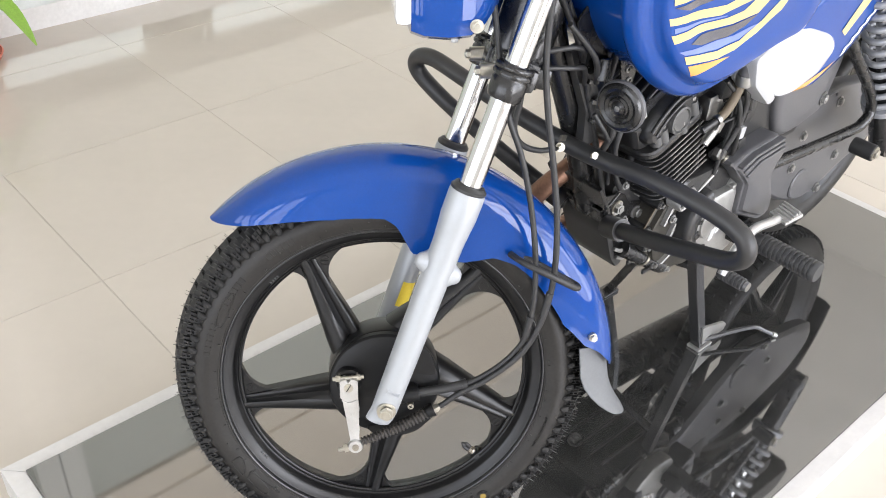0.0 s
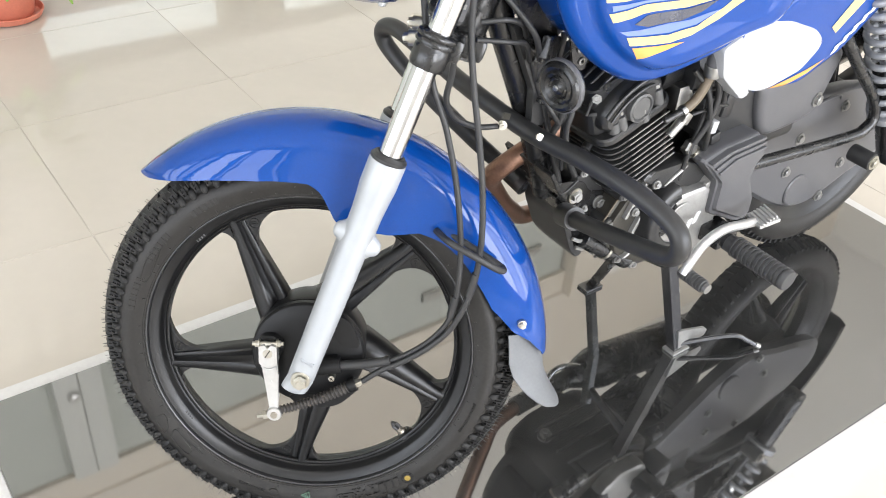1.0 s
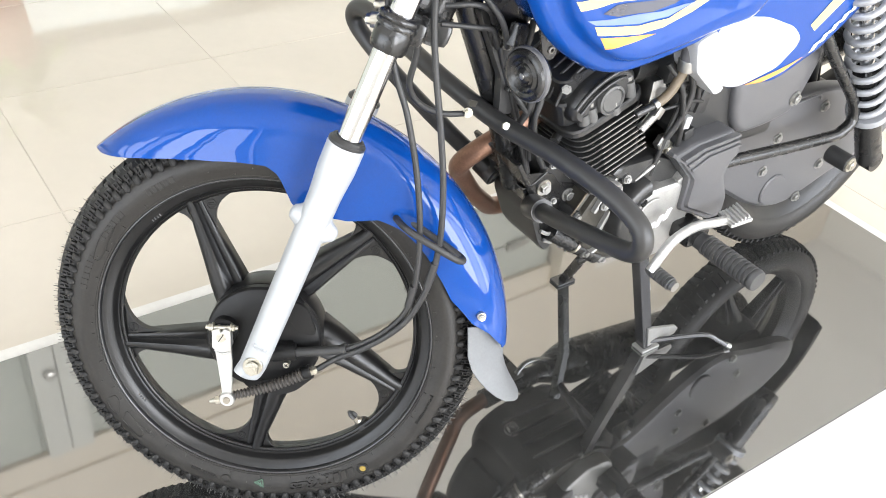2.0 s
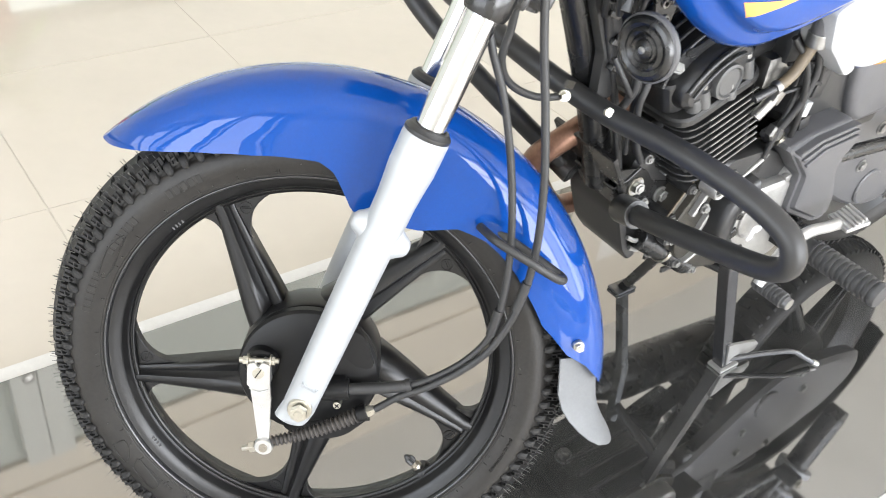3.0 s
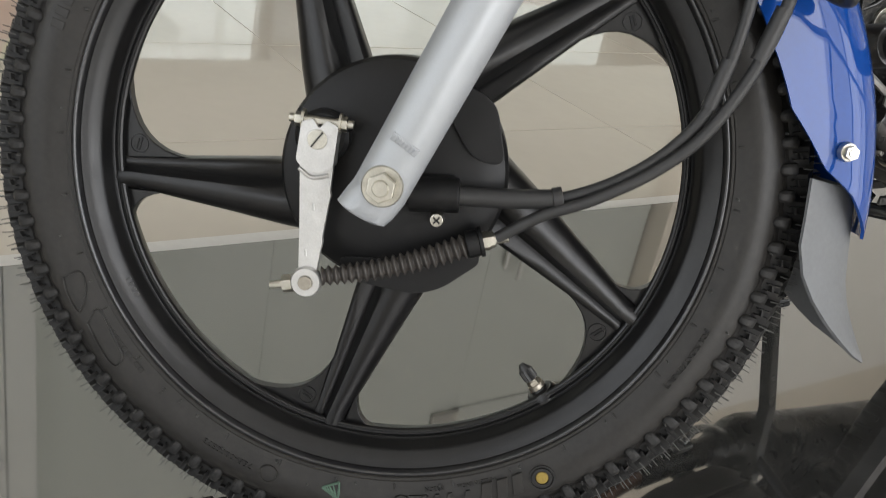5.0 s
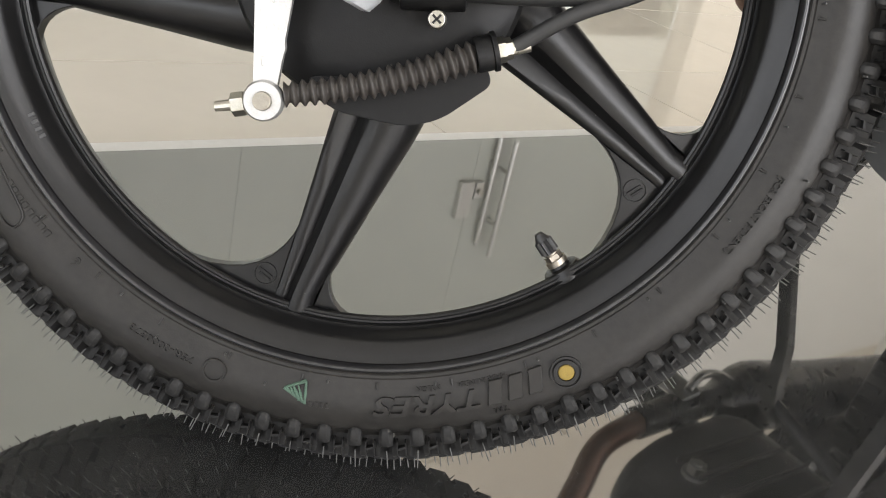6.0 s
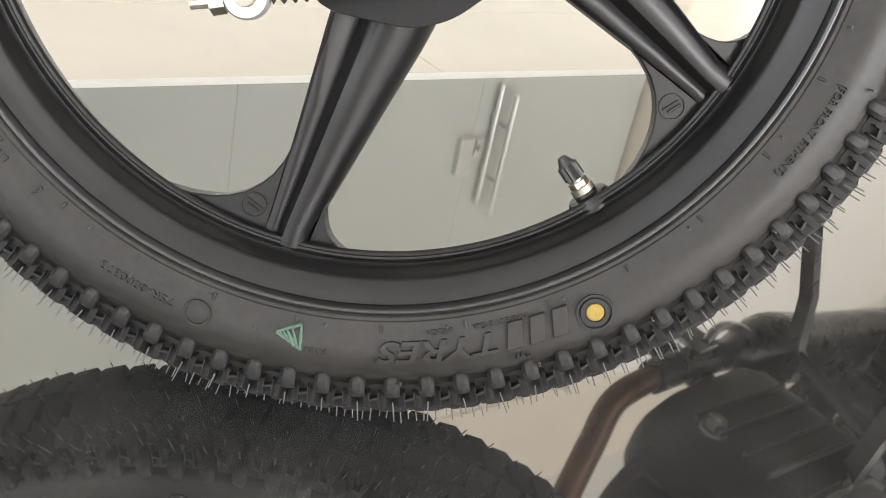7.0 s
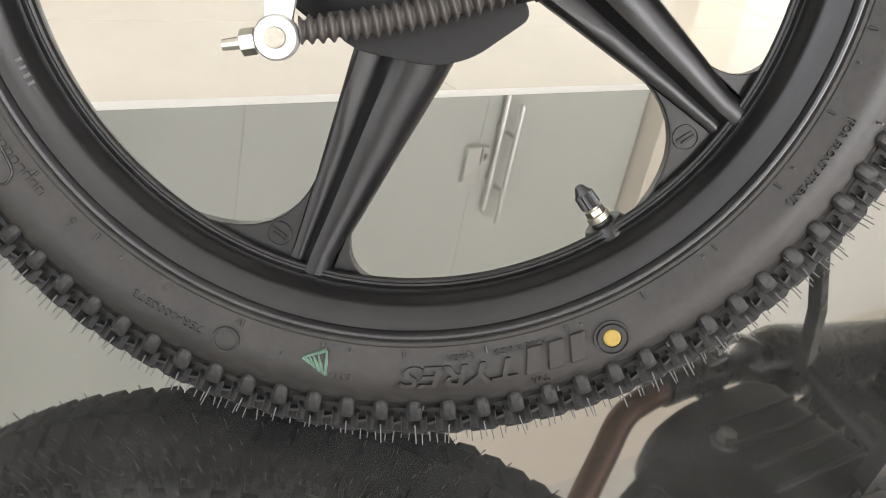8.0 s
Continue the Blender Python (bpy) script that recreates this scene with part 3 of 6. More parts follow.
for k in range(NK):
    # small raised frames on the left blocks
    a = 2 * math.pi * (k + 0.5) / NK
    for da in (-0.010, 0.008):
        block(bm, a + da, [(-0.0016, 0.2755, -0.0310), (0.0016, 0.2755, -0.0312), (0.0016, 0.2870, -0.0295), (-0.0016, 0.2870, -0.0292), (-0.0012, 0.2760, -0.0362), (0.0012, 0.2760, -0.0364), (0.0012, 0.2866, -0.0338), (-0.0012, 0.2866, -0.0336)])
    block(bm, a, [(-0.010, 0.2805, -0.0310), (0.008, 0.2790, -0.0312), (0.008, 0.2812, -0.0300), (-0.010, 0.2827, -0.0298), (-0.010, 0.2806, -0.0350), (0.008, 0.2791, -0.0354), (0.008, 0.2808, -0.0350), (-0.010, 0.2823, -0.0346)])
tagged(fpart("tread_block", bm, M["knob"], wheel, "raised rubber tread blocks", 40), kind="stuff")

bm = bmesh.new()
NH = NK * 7
for k in range(NH):
    a = 2 * math.pi * (k + rng.uniform(-0.2, 0.2)) / NH
    s = (-1, -1, 1, -1, -1, 1, -1)[k % 7]
    y = s * (0.030, 0.016, 0.020, 0.026, 0.006, 0.008, 0.022)[k % 7] + rng.uniform(-0.002, 0.002)
    r0 = 0.3000 - max(0.0, abs(y) - 0.004) * 0.42
    ln = rng.uniform(0.0035, 0.0075)
    if math.pi * 1.47 < a < math.pi * 1.53:
        ln *= 0.4
    d = (ang(a, 1, 0) + Vector((rng.uniform(-0.14, 0.14), s * rng.uniform(0.0, 0.25), rng.uniform(-0.14, 0.14)))).normalized()
    p = ang(a, r0 - 0.005, y)
    rod(p, p + d * (ln + 0.005), 0.00046, 0.00034, 5, bm)
tagged(fpart("rubber_hair", bm, M["hair"], wheel, "thin rubber moulding hairs"), kind="stuff")

# small hairs, ribs and marks on the sidewall
bm = bmesh.new()
for k in range(46):
    a = 2 * math.pi * (k + rng.uniform(-0.2, 0.2)) / 46
    r = 0.2385 if k % 2 else rng.choice((0.247, 0.262, 0.269))
    y = {0.2385: -0.039, 0.247: -0.0413, 0.262: -0.0420, 0.269: -0.0400}[r]
    p = ang(a, r, y)
    rod(p + Vector((0, 0.001, 0)), p + Vector((0, -0.0028, 0)) + ang(a, 0.0006, 0), 0.0007, 0.0005, 5, bm)
tagged(fpart("sidewall_hair", bm, M["hair"], wheel, "short rubber hairs on the sidewall"), kind="stuff")


def on_sidewall(u, v, r0, a0, size, flip=1):
    """u runs along the tyre, v outwards; the letters stand on the tyre's left side."""
    a = a0 + flip * u * size / r0
    r = r0 + v * size
    y = -float(np.interp(r, [-1] + [p[0] for p in T_HALF[6:14]], [0.0386] + [-p[1] for p in T_HALF[6:14]]))
    return ang(a, r, y)


def letters(text, r0, a0, size, name, label, depth=0.0007, bold=0.0, up_out=True, shear=0.0, parent=None, material=None, wide=1.0):
    cu = bpy.data.curves.new("tmp_text", "FONT")
    cu.body, cu.size, cu.align_x, cu.align_y = text, 1.0, "CENTER", "CENTER"
    cu.offset, cu.resolution_u, cu.shear = bold, 3, shear
    ob = bpy.data.objects.new("tmp_text", cu)
    scene.collection.objects.link(ob)
    dg = bpy.context.evaluated_depsgraph_get()
    me = bpy.data.meshes.new_from_object(ob.evaluated_get(dg))
    bpy.data.objects.remove(ob)
    bpy.data.curves.remove(cu)
    b2 = bmesh.new()
    b2.from_mesh(me)
    bpy.data.meshes.remove(me)
    bmesh.ops.subdivide_edges(b2, edges=[e for e in b2.edges if e.calc_length() > 0.35], cuts=2)
    ext = bmesh.ops.extrude_face_region(b2, geom=b2.faces[:])
    top = {v for v in ext["geom"] if isinstance(v, bmesh.types.BMVert)}
    for v in b2.verts:
        u, w = v.co.x * wide, v.co.y
        q = on_sidewall(u, w, r0, a0, size, -1) if up_out else on_sidewall(u, -w, r0, a0, size, 1)
        v.co = q + Vector((0, -depth if v in top else 0.0006, 0))
    return fpart(name, b2, material or M["rubber"], parent or wheel, label, 20)


letters("TYRES", 0.2500, radians(-72.0), 0.0158, "raised_letter", "raised lettering on the sidewall", 0.0022, bold=0.016, shear=0.25, wide=1.45)
letters("TWI", 0.2610, radians(-63.0), 0.0050, "raised_letter", "small raised lettering", 0.0012)
letters("MADE IN INDIA", 0.2412, radians(-64.6), 0.0042, "raised_letter", "small raised lettering", 0.0012)
letters("NYLON", 0.2412, radians(-72.2), 0.0042, "raised_letter", "small raised lettering", 0.0012)
letters("(FOR FRONT FITMENT)", 0.2490, radians(-21.3), 0.0051, "raised_letter", "raised lettering on the sidewall", 0.0014)
letters("6", 0.2420, radians(-125.2), 0.0085, "raised_letter", "raised numeral", 0.0007)
# the maker's short mark and unread marks become plain raised bars
for a in (-57.6, -60.4, -63.2):
    c = on_sidewall(0, 0, 0.2492, radians(a), 1)
    b2 = slab([(-0.0062, -0.0075), (0.0022, -0.0075), (0.0062, 0.0075), (-0.0022, 0.0075)], -0.0021, 0.0006, 0.0005, 1)
    b2.transform(Matrix.Translation(c) @ Matrix.Rotation(-radians(a) - math.pi / 2, 4, "Y"))
    fpart("raised_bar", b2, M["rubber"], wheel)
letters("75R-0000373", 0.2500, radians(-109.6), 0.0058, "raised_letter", "small raised lettering", 0.0011, wide=1.35)
for a0, n, r, w in ((-130.5, 8, 0.2435, 0.0034), (168, 6, 0.253, 0.006), (150, 6, 0.253, 0.006), (128, 5, 0.252, 0.006), (-86, 4, 0.2530, 0.0022)):
    for k in range(n):
        a = radians(a0 + k * (w * 1.5 / 0.25) * 57.3 * -1)
        c = on_sidewall(0, 0, r, a, 1)
        b2 = box((w, 0.0011, w * 1.6), bevel=0.0003, seg=1)
        b2.transform(Matrix.Translation(c) @ Matrix.Rotation(-a - math.pi / 2, 4, "Y"))
        fpart("raised_bar", b2, M["rubber"], wheel)


def outline_panel(corners):
    """A raised leaf-shaped outline on the sidewall from (degrees, radius) corners."""
    pts = spline([Vector((a, r * 100, 0)) for a, r in corners + corners[:1]], 6)
    path = [on_sidewall(0, 0, p.y / 100, radians(p.x), 1) + Vector((0, -0.0004, 0)) for p in pts]
    return fpart("sidewall_panel", tube(path, 0.0008, 6, 0), M["rubber"], wheel, "raised leaf-shaped outline on the sidewall", 60)


outline_panel([(-150.6, 0.2562), (-147.7, 0.2585), (-144.4, 0.2563), (-146.5, 0.2463), (-149.1, 0.2422), (-150.7, 0.2442)])
outline_panel([(-142.1, 0.2552), (-143.3, 0.2427), (-137.2, 0.2441), (-134.0, 0.2476), (-134.4, 0.2574)])
outline_panel([(157.7, 0.2513), (149.0, 0.2560), (144.4, 0.2488), (152.6, 0.2420), (157.4, 0.2434)])
# small bead pips round the rim's edge
for k in range(34):
    a = radians(5 + k * 10.6)
    p, q = ang(a, 0.2372, -0.0387), ang(a, 0.2412, -0.0398)
    fpart("bead_pip", rod(p, q, 0.0009, 0.0006, 6), M["rubber"], wheel)
yd = on_sidewall(0, 0, 0.2518, math.atan2(-0.202, 0.150), 1)
fpart("paint_dot", lathe([(0, -0.0012), (0.0040, -0.0011), (0.0047, -0.0006), (0.0047, 0.001)], 24, at=yd), M["dull_yellow"], wheel, "yellow balance dot on the sidewall")
for r, w in ((0.0064, 0.0014), (0.0092, 0.0007)):
    fpart("ring_mark", lathe([(r - w, 0.0), (r - w * 0.8, -0.0010), (r + w * 0.8, -0.0010), (r + w, 0.0)], 28, at=yd), M["knob"], wheel)
for a in (-146.0, 132.0):
    for k in range(4):
        c = ang(radians(a + 1.15 * k), 0.2180, -0.0262)
        b2 = box((0.0022, 0.0010, 0.0042), bevel=0.0003, seg=1)
        b2.transform(Matrix.Translation(c) @ Matrix.Rotation(-radians(a + 1.15 * k) - math.pi / 2, 4, "Y"))
        fpart("cast_bar", b2, M["cast_mark"], wheel)
rg = on_sidewall(0, 0, 0.2500, math.atan2(-0.245, -0.051), 1)
fpart("ring_mark", lathe([(0.0058, 0.0), (0.006, -0.0009), (0.0072, -0.0009), (0.0074, 0.0)], 28, at=rg), M["rubber"], wheel)
gm = on_sidewall(0, 0, 0.2465, math.atan2(-0.246, -0.001), 1)
b2 = bmesh.new()
tri = [gm + Vector((-0.008, -0.0004, 0.000)), gm + Vector((0.004, -0.0004, 0.0065)), gm + Vector((0.0055, -0.0004, -0.0075))]
for p, q in zip(tri, tri[1:] + tri[:1]):
    rod(p, q, 0.0007, 0.0012, 6, b2)
for u, v, w in ((0.25, 0.55, 0.0013), (0.40, 0.75, 0.0017), (0.62, 0.90, 0.0012), (0.12, 0.35, 0.0008)):
    rod(tri[1].lerp(tri[0], 1 - u), tri[2].lerp(tri[0], 1 - v), 0.0004, w, 6, b2)
fpart("chalk_mark", b2, M["green_mark"], wheel, "small green chalk triangle on the sidewall")

# spokes: a broad ridge with a narrow groove beside it, tapering to the rim
SP0 = 118.2


def spoke_mesh():
    """One spoke about the angle zero; its straight groove side lies on the negative side."""
    rows = []
    for r, lo, hi, dep in ((0.060, -0.002, 0.0520, 0.026), (0.088, -0.002, 0.0470, 0.0235), (0.13, -0.0012, 0.0375, 0.0190), (0.17, -0.0005, 0.0290, 0.0155), (0.198, -0.0005, 0.0228, 0.0135), (0.2118, -0.002, 0.0240, 0.0125)):
        w = hi - lo
        sec = [(lo, 0.004), (lo, -dep * 0.50), (lo + 0.0030, -dep * 0.62), (lo + w * 0.22, -dep * 0.55), (lo + w * 0.30, -dep * 0.46), (lo + w * 0.36, -dep * 0.60), (lo + w * 0.44, -dep * 0.93), (lo + w * 0.58, -dep), (lo + w * 0.78, -dep * 0.93), (lo + w * 0.93, -dep * 0.66), (hi, -dep * 0.25), (hi + 0.001, 0.004)]
        sec = sec + [(u, 0.010 + dep * 0.25) for u in (hi, (lo + hi) / 2, lo)]
        rows.append([Vector((r, y, u)) for u, y in sec])
    b2 = loft(rows)
    return b2


def fillet(a, b, c, n=9):
    """Corner c with a hollow curve from a to b."""
    a, b, c = Vector(a), Vector(b), Vector(c)
    return [c] + [(1 - t) ** 2 * a + 2 * t * (1 - t) * (c * 0.82 + (a + b) * 0.09) + t * t * b for t in [i / n for i in range(n + 1)]]


for k in range(5):
    turn = Matrix.Rotation(-radians(SP0 - 72 * k), 4, "Y")
    b2 = spoke_mesh()
    b2.transform(turn)
    fpart("spoke", b2, M["rim"], wheel, "broad grooved cast spoke", 50)
    # webs: the larger one beside the groove carries a cast mark
    on_rim = lambda d: (0.2116 * math.cos(radians(d)), 0.2116 * math.sin(radians(d)))
    g1 = fillet((0.156, -0.0005), on_rim(-19.5), on_rim(-0.1))
    g2 = fillet((0.172, 0.0258), on_rim(15.2), on_rim(6.2))
    for g in (g1, g2):
        b2 = slab([(p.x, p.y) for p in g], -0.0052, 0.0052, 0.0010, 1)
        b2.transform(turn)
        fpart("web", b2, M["rim"], wheel, "", 40)
    ring = lathe([(0.0062, 0.0), (0.0064, -0.0010), (0.0070, -0.0010), (0.0072, 0.0)], 24, at=(0.1945, -0.0052, -0.0108))
    box((0.0015, 0.0012, 0.0095), (0.1935, -0.0056, -0.0108), (0, 20, 0), 0.0003, ring, 1)
    box((0.0015, 0.0012, 0.0080), (0.1960, -0.0056, -0.0108), (0, 20, 0), 0.0003, ring, 1)
    ring.transform(turn)
    fpart("cast_mark", ring, M["rim"], wheel, "", 30)

# hub and drum behind the brake plate
fpart("hub", lathe([(0.0, 0.045), (0.040, 0.045), (0.060, 0.030), (0.076, 0.018), (0.0800, 0.008), (0.0800, -0.026), (0.0785, -0.030), (0.074, -0.031), (0.0, -0.031)], 96), M["rim"], wheel, "black drum hub")
vb = ang(math.atan2(-0.1520, 0.1405), 0.2065, 0.0)
vd = Vector((-0.72, -0.06, 0.69)).normalized()
bm = rod(vb - vd * 0.006, vb + vd * 0.003, 0.0145, 0.0115, 24, bevel=0.003)
rod(vb + vd * 0.002, vb + vd * 0.006, 0.0070, 0.0055, 20, bm)
fpart("valve_base", bm, M["rim"], wheel, "rubber valve base")
bm = rod(vb + vd * 0.005, vb + vd * 0.0085, 0.0068, 0.0066, 24)
rod(vb + vd * 0.0085, vb + vd * 0.012, 0.0056, 0.0056, 6, bm)
rod(vb + vd * 0.011, vb + vd * 0.016, 0.0042, 0.0040, 16, bm)
fpart("valve_stem", bm, M["brass"], wheel, "brass valve nut")
vs1 = vd.orthogonal().normalized()
vs2 = vd.cross(vs1)
rows = []
for h, r, flute in ((0.0135, 0.0050, 0.0), (0.0140, 0.0052, 0.0007), (0.0222, 0.0050, 0.0007), (0.0230, 0.0046, 0.0), (0.0275, 0.0024, 0.0), (0.0279, 0.0012, 0.0)):
    rows.append([vb + vd * h + (r + flute * math.cos(10 * t)) * (math.cos(t) * vs1 + math.sin(t) * vs2) for t in [2 * math.pi * i / 60 for i in range(60)]])
bm = loft(rows)
fpart("valve_cap", bm, M["black_plastic"], wheel, "ribbed black valve cap")

# brake plate
plate = fpart("brake_plate", lathe([(0.0, -0.0530), (0.030, -0.0530), (0.055, -0.0520), (0.0700, -0.0500), (0.0770, -0.0470), (0.0795, -0.0430), (0.0795, -0.0345), (0.0760, -0.0325), (0.0, -0.0325)], 96), M["plate"], bike, "cast black brake drum plate")
bm = slab(round_poly([(0.075, 0.020), (0.060, 0.062), (0.035, 0.070), (0.030, 0.045), (0.052, 0.020)], 0.012), -0.0575, -0.050, 0.002)
fpart("anchor_rib", bm, M["plate"], plate, "raised cast rib")
bm = slab(round_poly([(-0.030, -0.066), (-0.012, -0.0815), (0.030, -0.0820), (0.048, -0.0745), (0.072, -0.050), (0.066, -0.040), (0.010, -0.060)], 0.012), -0.052, -0.034, 0.003)
fpart("cable_lug", bm, M["plate"], plate, "cast lug that carries the brake cable")
bm = lathe([(0.0, -0.066), (0.016, -0.066), (0.0185, -0.063), (0.0185, -0.050), (0.0, -0.050)], 32, at=(-0.051, 0, 0.016))
fpart("cam_boss", bm, M["plate"], plate, "")
# speedometer drive
bm = rod((0.014, -0.062, -0.010), (0.048, -0.062, -0.0045), 0.0125, 0.0120, 20, bevel=0.002)
box((0.038, 0.018, 0.022), (0.026, -0.056, -0.006), (0, -8, 0), 0.004, bm)
fpart("speedometer_drive", bm, M["plate"], plate, "cast speedometer drive housing")
bm = rod((0.036, -0.060, -0.023), (0.036, -0.071, -0.023), 0.0052, 0.0045, 20, bevel=0.001)
fpart("drive_screw", bm, M["zinc"], plate, "cross-head screw")
# the cross slot isn't cut: black bars draw its shade
bm = box((0.0012, 0.0008, 0.006), (0.036, -0.0712, -0.023), (0, 35, 0))
box((0.006, 0.0008, 0.0012), (0.036, -0.0712, -0.023), (0, 35, 0), bm=bm)
fpart("screw_slot", bm, M["black_paint"], plate)

# brake lever
lever = fpart("brake_lever", slab(round_poly([(-0.0615, 0.004), (-0.0385, 0.004), (-0.0378, -0.006), (-0.0372, -0.018), (-0.0362, -0.020), (-0.0368, -0.024), (-0.0372, -0.050), (-0.0362, -0.053), (-0.0368, -0.058), (-0.0372, -0.078), (-0.0490, -0.078), (-0.0545, -0.040), (-0.0600, -0.006)], 0.002), -0.0760, -0.0705, 0.0014), M["lever"], bike, "cast alloy brake lever")
fpart("lever_clamp", slab(round_poly([(-0.0632, 0.0250), (-0.0560, 0.0285), (-0.0512, 0.0225), (-0.0465, 0.0290), (-0.0385, 0.0262), (-0.0378, -0.0010), (-0.0440, -0.0055), (-0.0510, -0.0072), (-0.0575, -0.0052), (-0.0630, -0.0005)], 0.0022), -0.0800, -0.0630, 0.0018), M["lever"], lever, "split lever clamp with a notched top")
for z in (-0.030, -0.062):
    fpart("cast_mark", box((0.0014, 0.0010, 0.0050), (-0.0465, -0.0762, z), (0, -15, 0), 0.0003, seg=1), M["lever"], lever)
fpart("cam_shaft", rod((-0.051, -0.070, 0.0155), (-0.051, -0.0815, 0.0155), 0.0070, 0.0066, 24, bevel=0.0008), M["zinc"], lever, "slotted cam shaft end")
# black bar on the shaft's end in place of the slot's shade
fpart("shaft_slot", box((0.0012, 0.001, 0.0125), (-0.051, -0.0815, 0.0155), (0, 30, 0)), M["black_paint"], lever)
bm = rod((-0.073, -0.072, 0.0255), (-0.030, -0.072, 0.0285), 0.0030, seg=12)
bolt((-0.0625, -0.072, 0.0262), (-1, 0, -0.06), 0.0052, 0.0065, bm)
bolt((-0.0395, -0.072, 0.0278), (1, 0, 0.06), 0.0052, 0.0055, bm)
fpart("clamp_bolt", bm, M["zinc"], lever, "zinc-plated clamp bolt")
fpart("bend_ridge", tube([(-0.0605, -0.0765, -0.006), (-0.051, -0.0772, -0.0105), (-0.0400, -0.0765, -0.007)], 0.0014, 8, 6), M["lever"], lever)
bm = lathe([(0.0050, -0.004), (0.0096, -0.004), (0.0106, -0.002), (0.0106, 0.003), (0.0096, 0.005), (0.0050, 0.005)], 32, at=(-0.0425, -0.0765, -0.0815), closed=True)
fpart("lever_eye", bm, M["lever"], lever, "lever eye")
fpart("pivot_pin", rod((-0.0425, -0.0700, -0.0815), (-0.0425, -0.0835, -0.0815), 0.0052, 0.0048, 24, bevel=0.0008), M["brass"], lever, "plated pivot pin")
bm = rod((-0.052, -0.0745, -0.0850), (-0.0585, -0.0745, -0.0873), 0.0064, seg=6, bevel=0.0006)
rod((-0.0585, -0.0745, -0.0873), (-0.0670, -0.0745, -0.0900), 0.0030, 0.0026, 10, bm)
fpart("adjuster_nut", bm, M["zinc"], lever, "adjuster nut and threaded rod")

# ribbed boot, adjuster and brake cable
B0, B1 = Vector((-0.0330, -0.0735, -0.0765)), Vector((0.0620, -0.0640, -0.0355))
bd = (B1 - B0)
bm = bmesh.new()
pts = []
NB = 20
for i in range(NB * 8 + 1):
    t = i / (NB * 8)
    pts.append(B0 + bd * t + Vector((0, 0, -0.004 * math.sin(math.pi * t))))
tube(pts, lambda t: (0.0056 + 0.0018 * t) * (1.0 + 0.22 * math.cos(2 * math.pi * NB * t)), 16, 0, bm)
boot = fpart("cable_boot", bm, M["boot"], bike, "ribbed rubber brake cable boot", 80)
d1 = bd.normalized()
bm = rod(B1 - d1 * 0.003, B1 + d1 * 0.006, 0.0095, seg=20, bevel=0.001)
rod(B1 + d1 * 0.006, B1 + d1 * 0.0085, 0.0105, seg=20, bm=bm)
fpart("cable_stop", bm, M["plate"], boot, "cable stop")
bm = rod(B1 + d1 * 0.0085, B1 + d1 * 0.013, 0.0068, seg=6)
rod(B1 + d1 * 0.013, B1 + d1 * 0.0165, 0.0058, seg=6, bm=bm)
rod(B1 + d1 * 0.016, B1 + d1 * 0.026, 0.0042, 0.0040, 14, bm)
fpart("cable_adjuster", bm, M["zinc"], boot, "zinc cable adjuster")
CB = [B1 + d1 * 0.018, (0.105, -0.066, -0.0060), (0.136, -0.068, 0.012), (0.172, -0.070, 0.040), (0.199, -0.073, 0.074), (0.220, -0.076, 0.130), (0.2270, -0.080, 0.193), (0.2235, -0.086, 0.266), (0.213, -0.090, 0.340), (0.200, -0.094, 0.414), (0.193, -0.100, 0.480), (0.195, -0.11, 0.56), (0.20, -0.12, 0.66)]
fpart("brake_cable", tube(CB, 0.0042, 12, 10), M["cable"], bike, "black brake cable", 60)
CS = [(0.046, -0.0625, -0.005), (0.080, -0.0625, 0.000), (0.112, -0.0625, 0.0065), (0.148, -0.0635, 0.0265), (0.178, -0.066, 0.055), (0.196, -0.071, 0.090), (0.2020, -0.076, 0.144), (0.1995, -0.080, 0.209), (0.189, -0.084, 0.280), (0.172, -0.088, 0.350), (0.152, -0.088, 0.405), (0.140, -0.082, 0.47), (0.128, -0.07, 0.56), (0.12, -0.05, 0.66)]
scab = fpart("speedometer_cable", tube(CS, 0.0040, 12, 10), M["cable"], bike, "black speedometer cable", 60)
fpart("cable_sleeve", tube(CS[:3], 0.0068, 14, 8), M["cable"], scab, "thick rubber cable sleeve", 60)
fpart("sleeve_clip", rod((0.110, -0.0625, 0.0060), (0.1165, -0.0625, 0.0085), 0.0078, seg=16, bevel=0.001), M["cable"], scab)
fpart("cable_ferrule", rod((0.1945, -0.0705, 0.086), (0.1995, -0.0735, 0.118), 0.0054, seg=14), M["cable"], scab)
fpart("cable_ferrule", rod((0.2165, -0.0753, 0.121), (0.2235, -0.0775, 0.155), 0.0054, seg=14), M["cable"], scab)

# fork legs
FK = math.tan(radians(18.4))


def fork_point(y, z, off=0.0):
    return Vector((-0.0005 + FK * z + off, y, z))


FDIR = Vector((math.sin(radians(18.4)), 0, math.cos(radians(18.4))))
FSIDE = Vector((FDIR.z, 0, -FDIR.x))


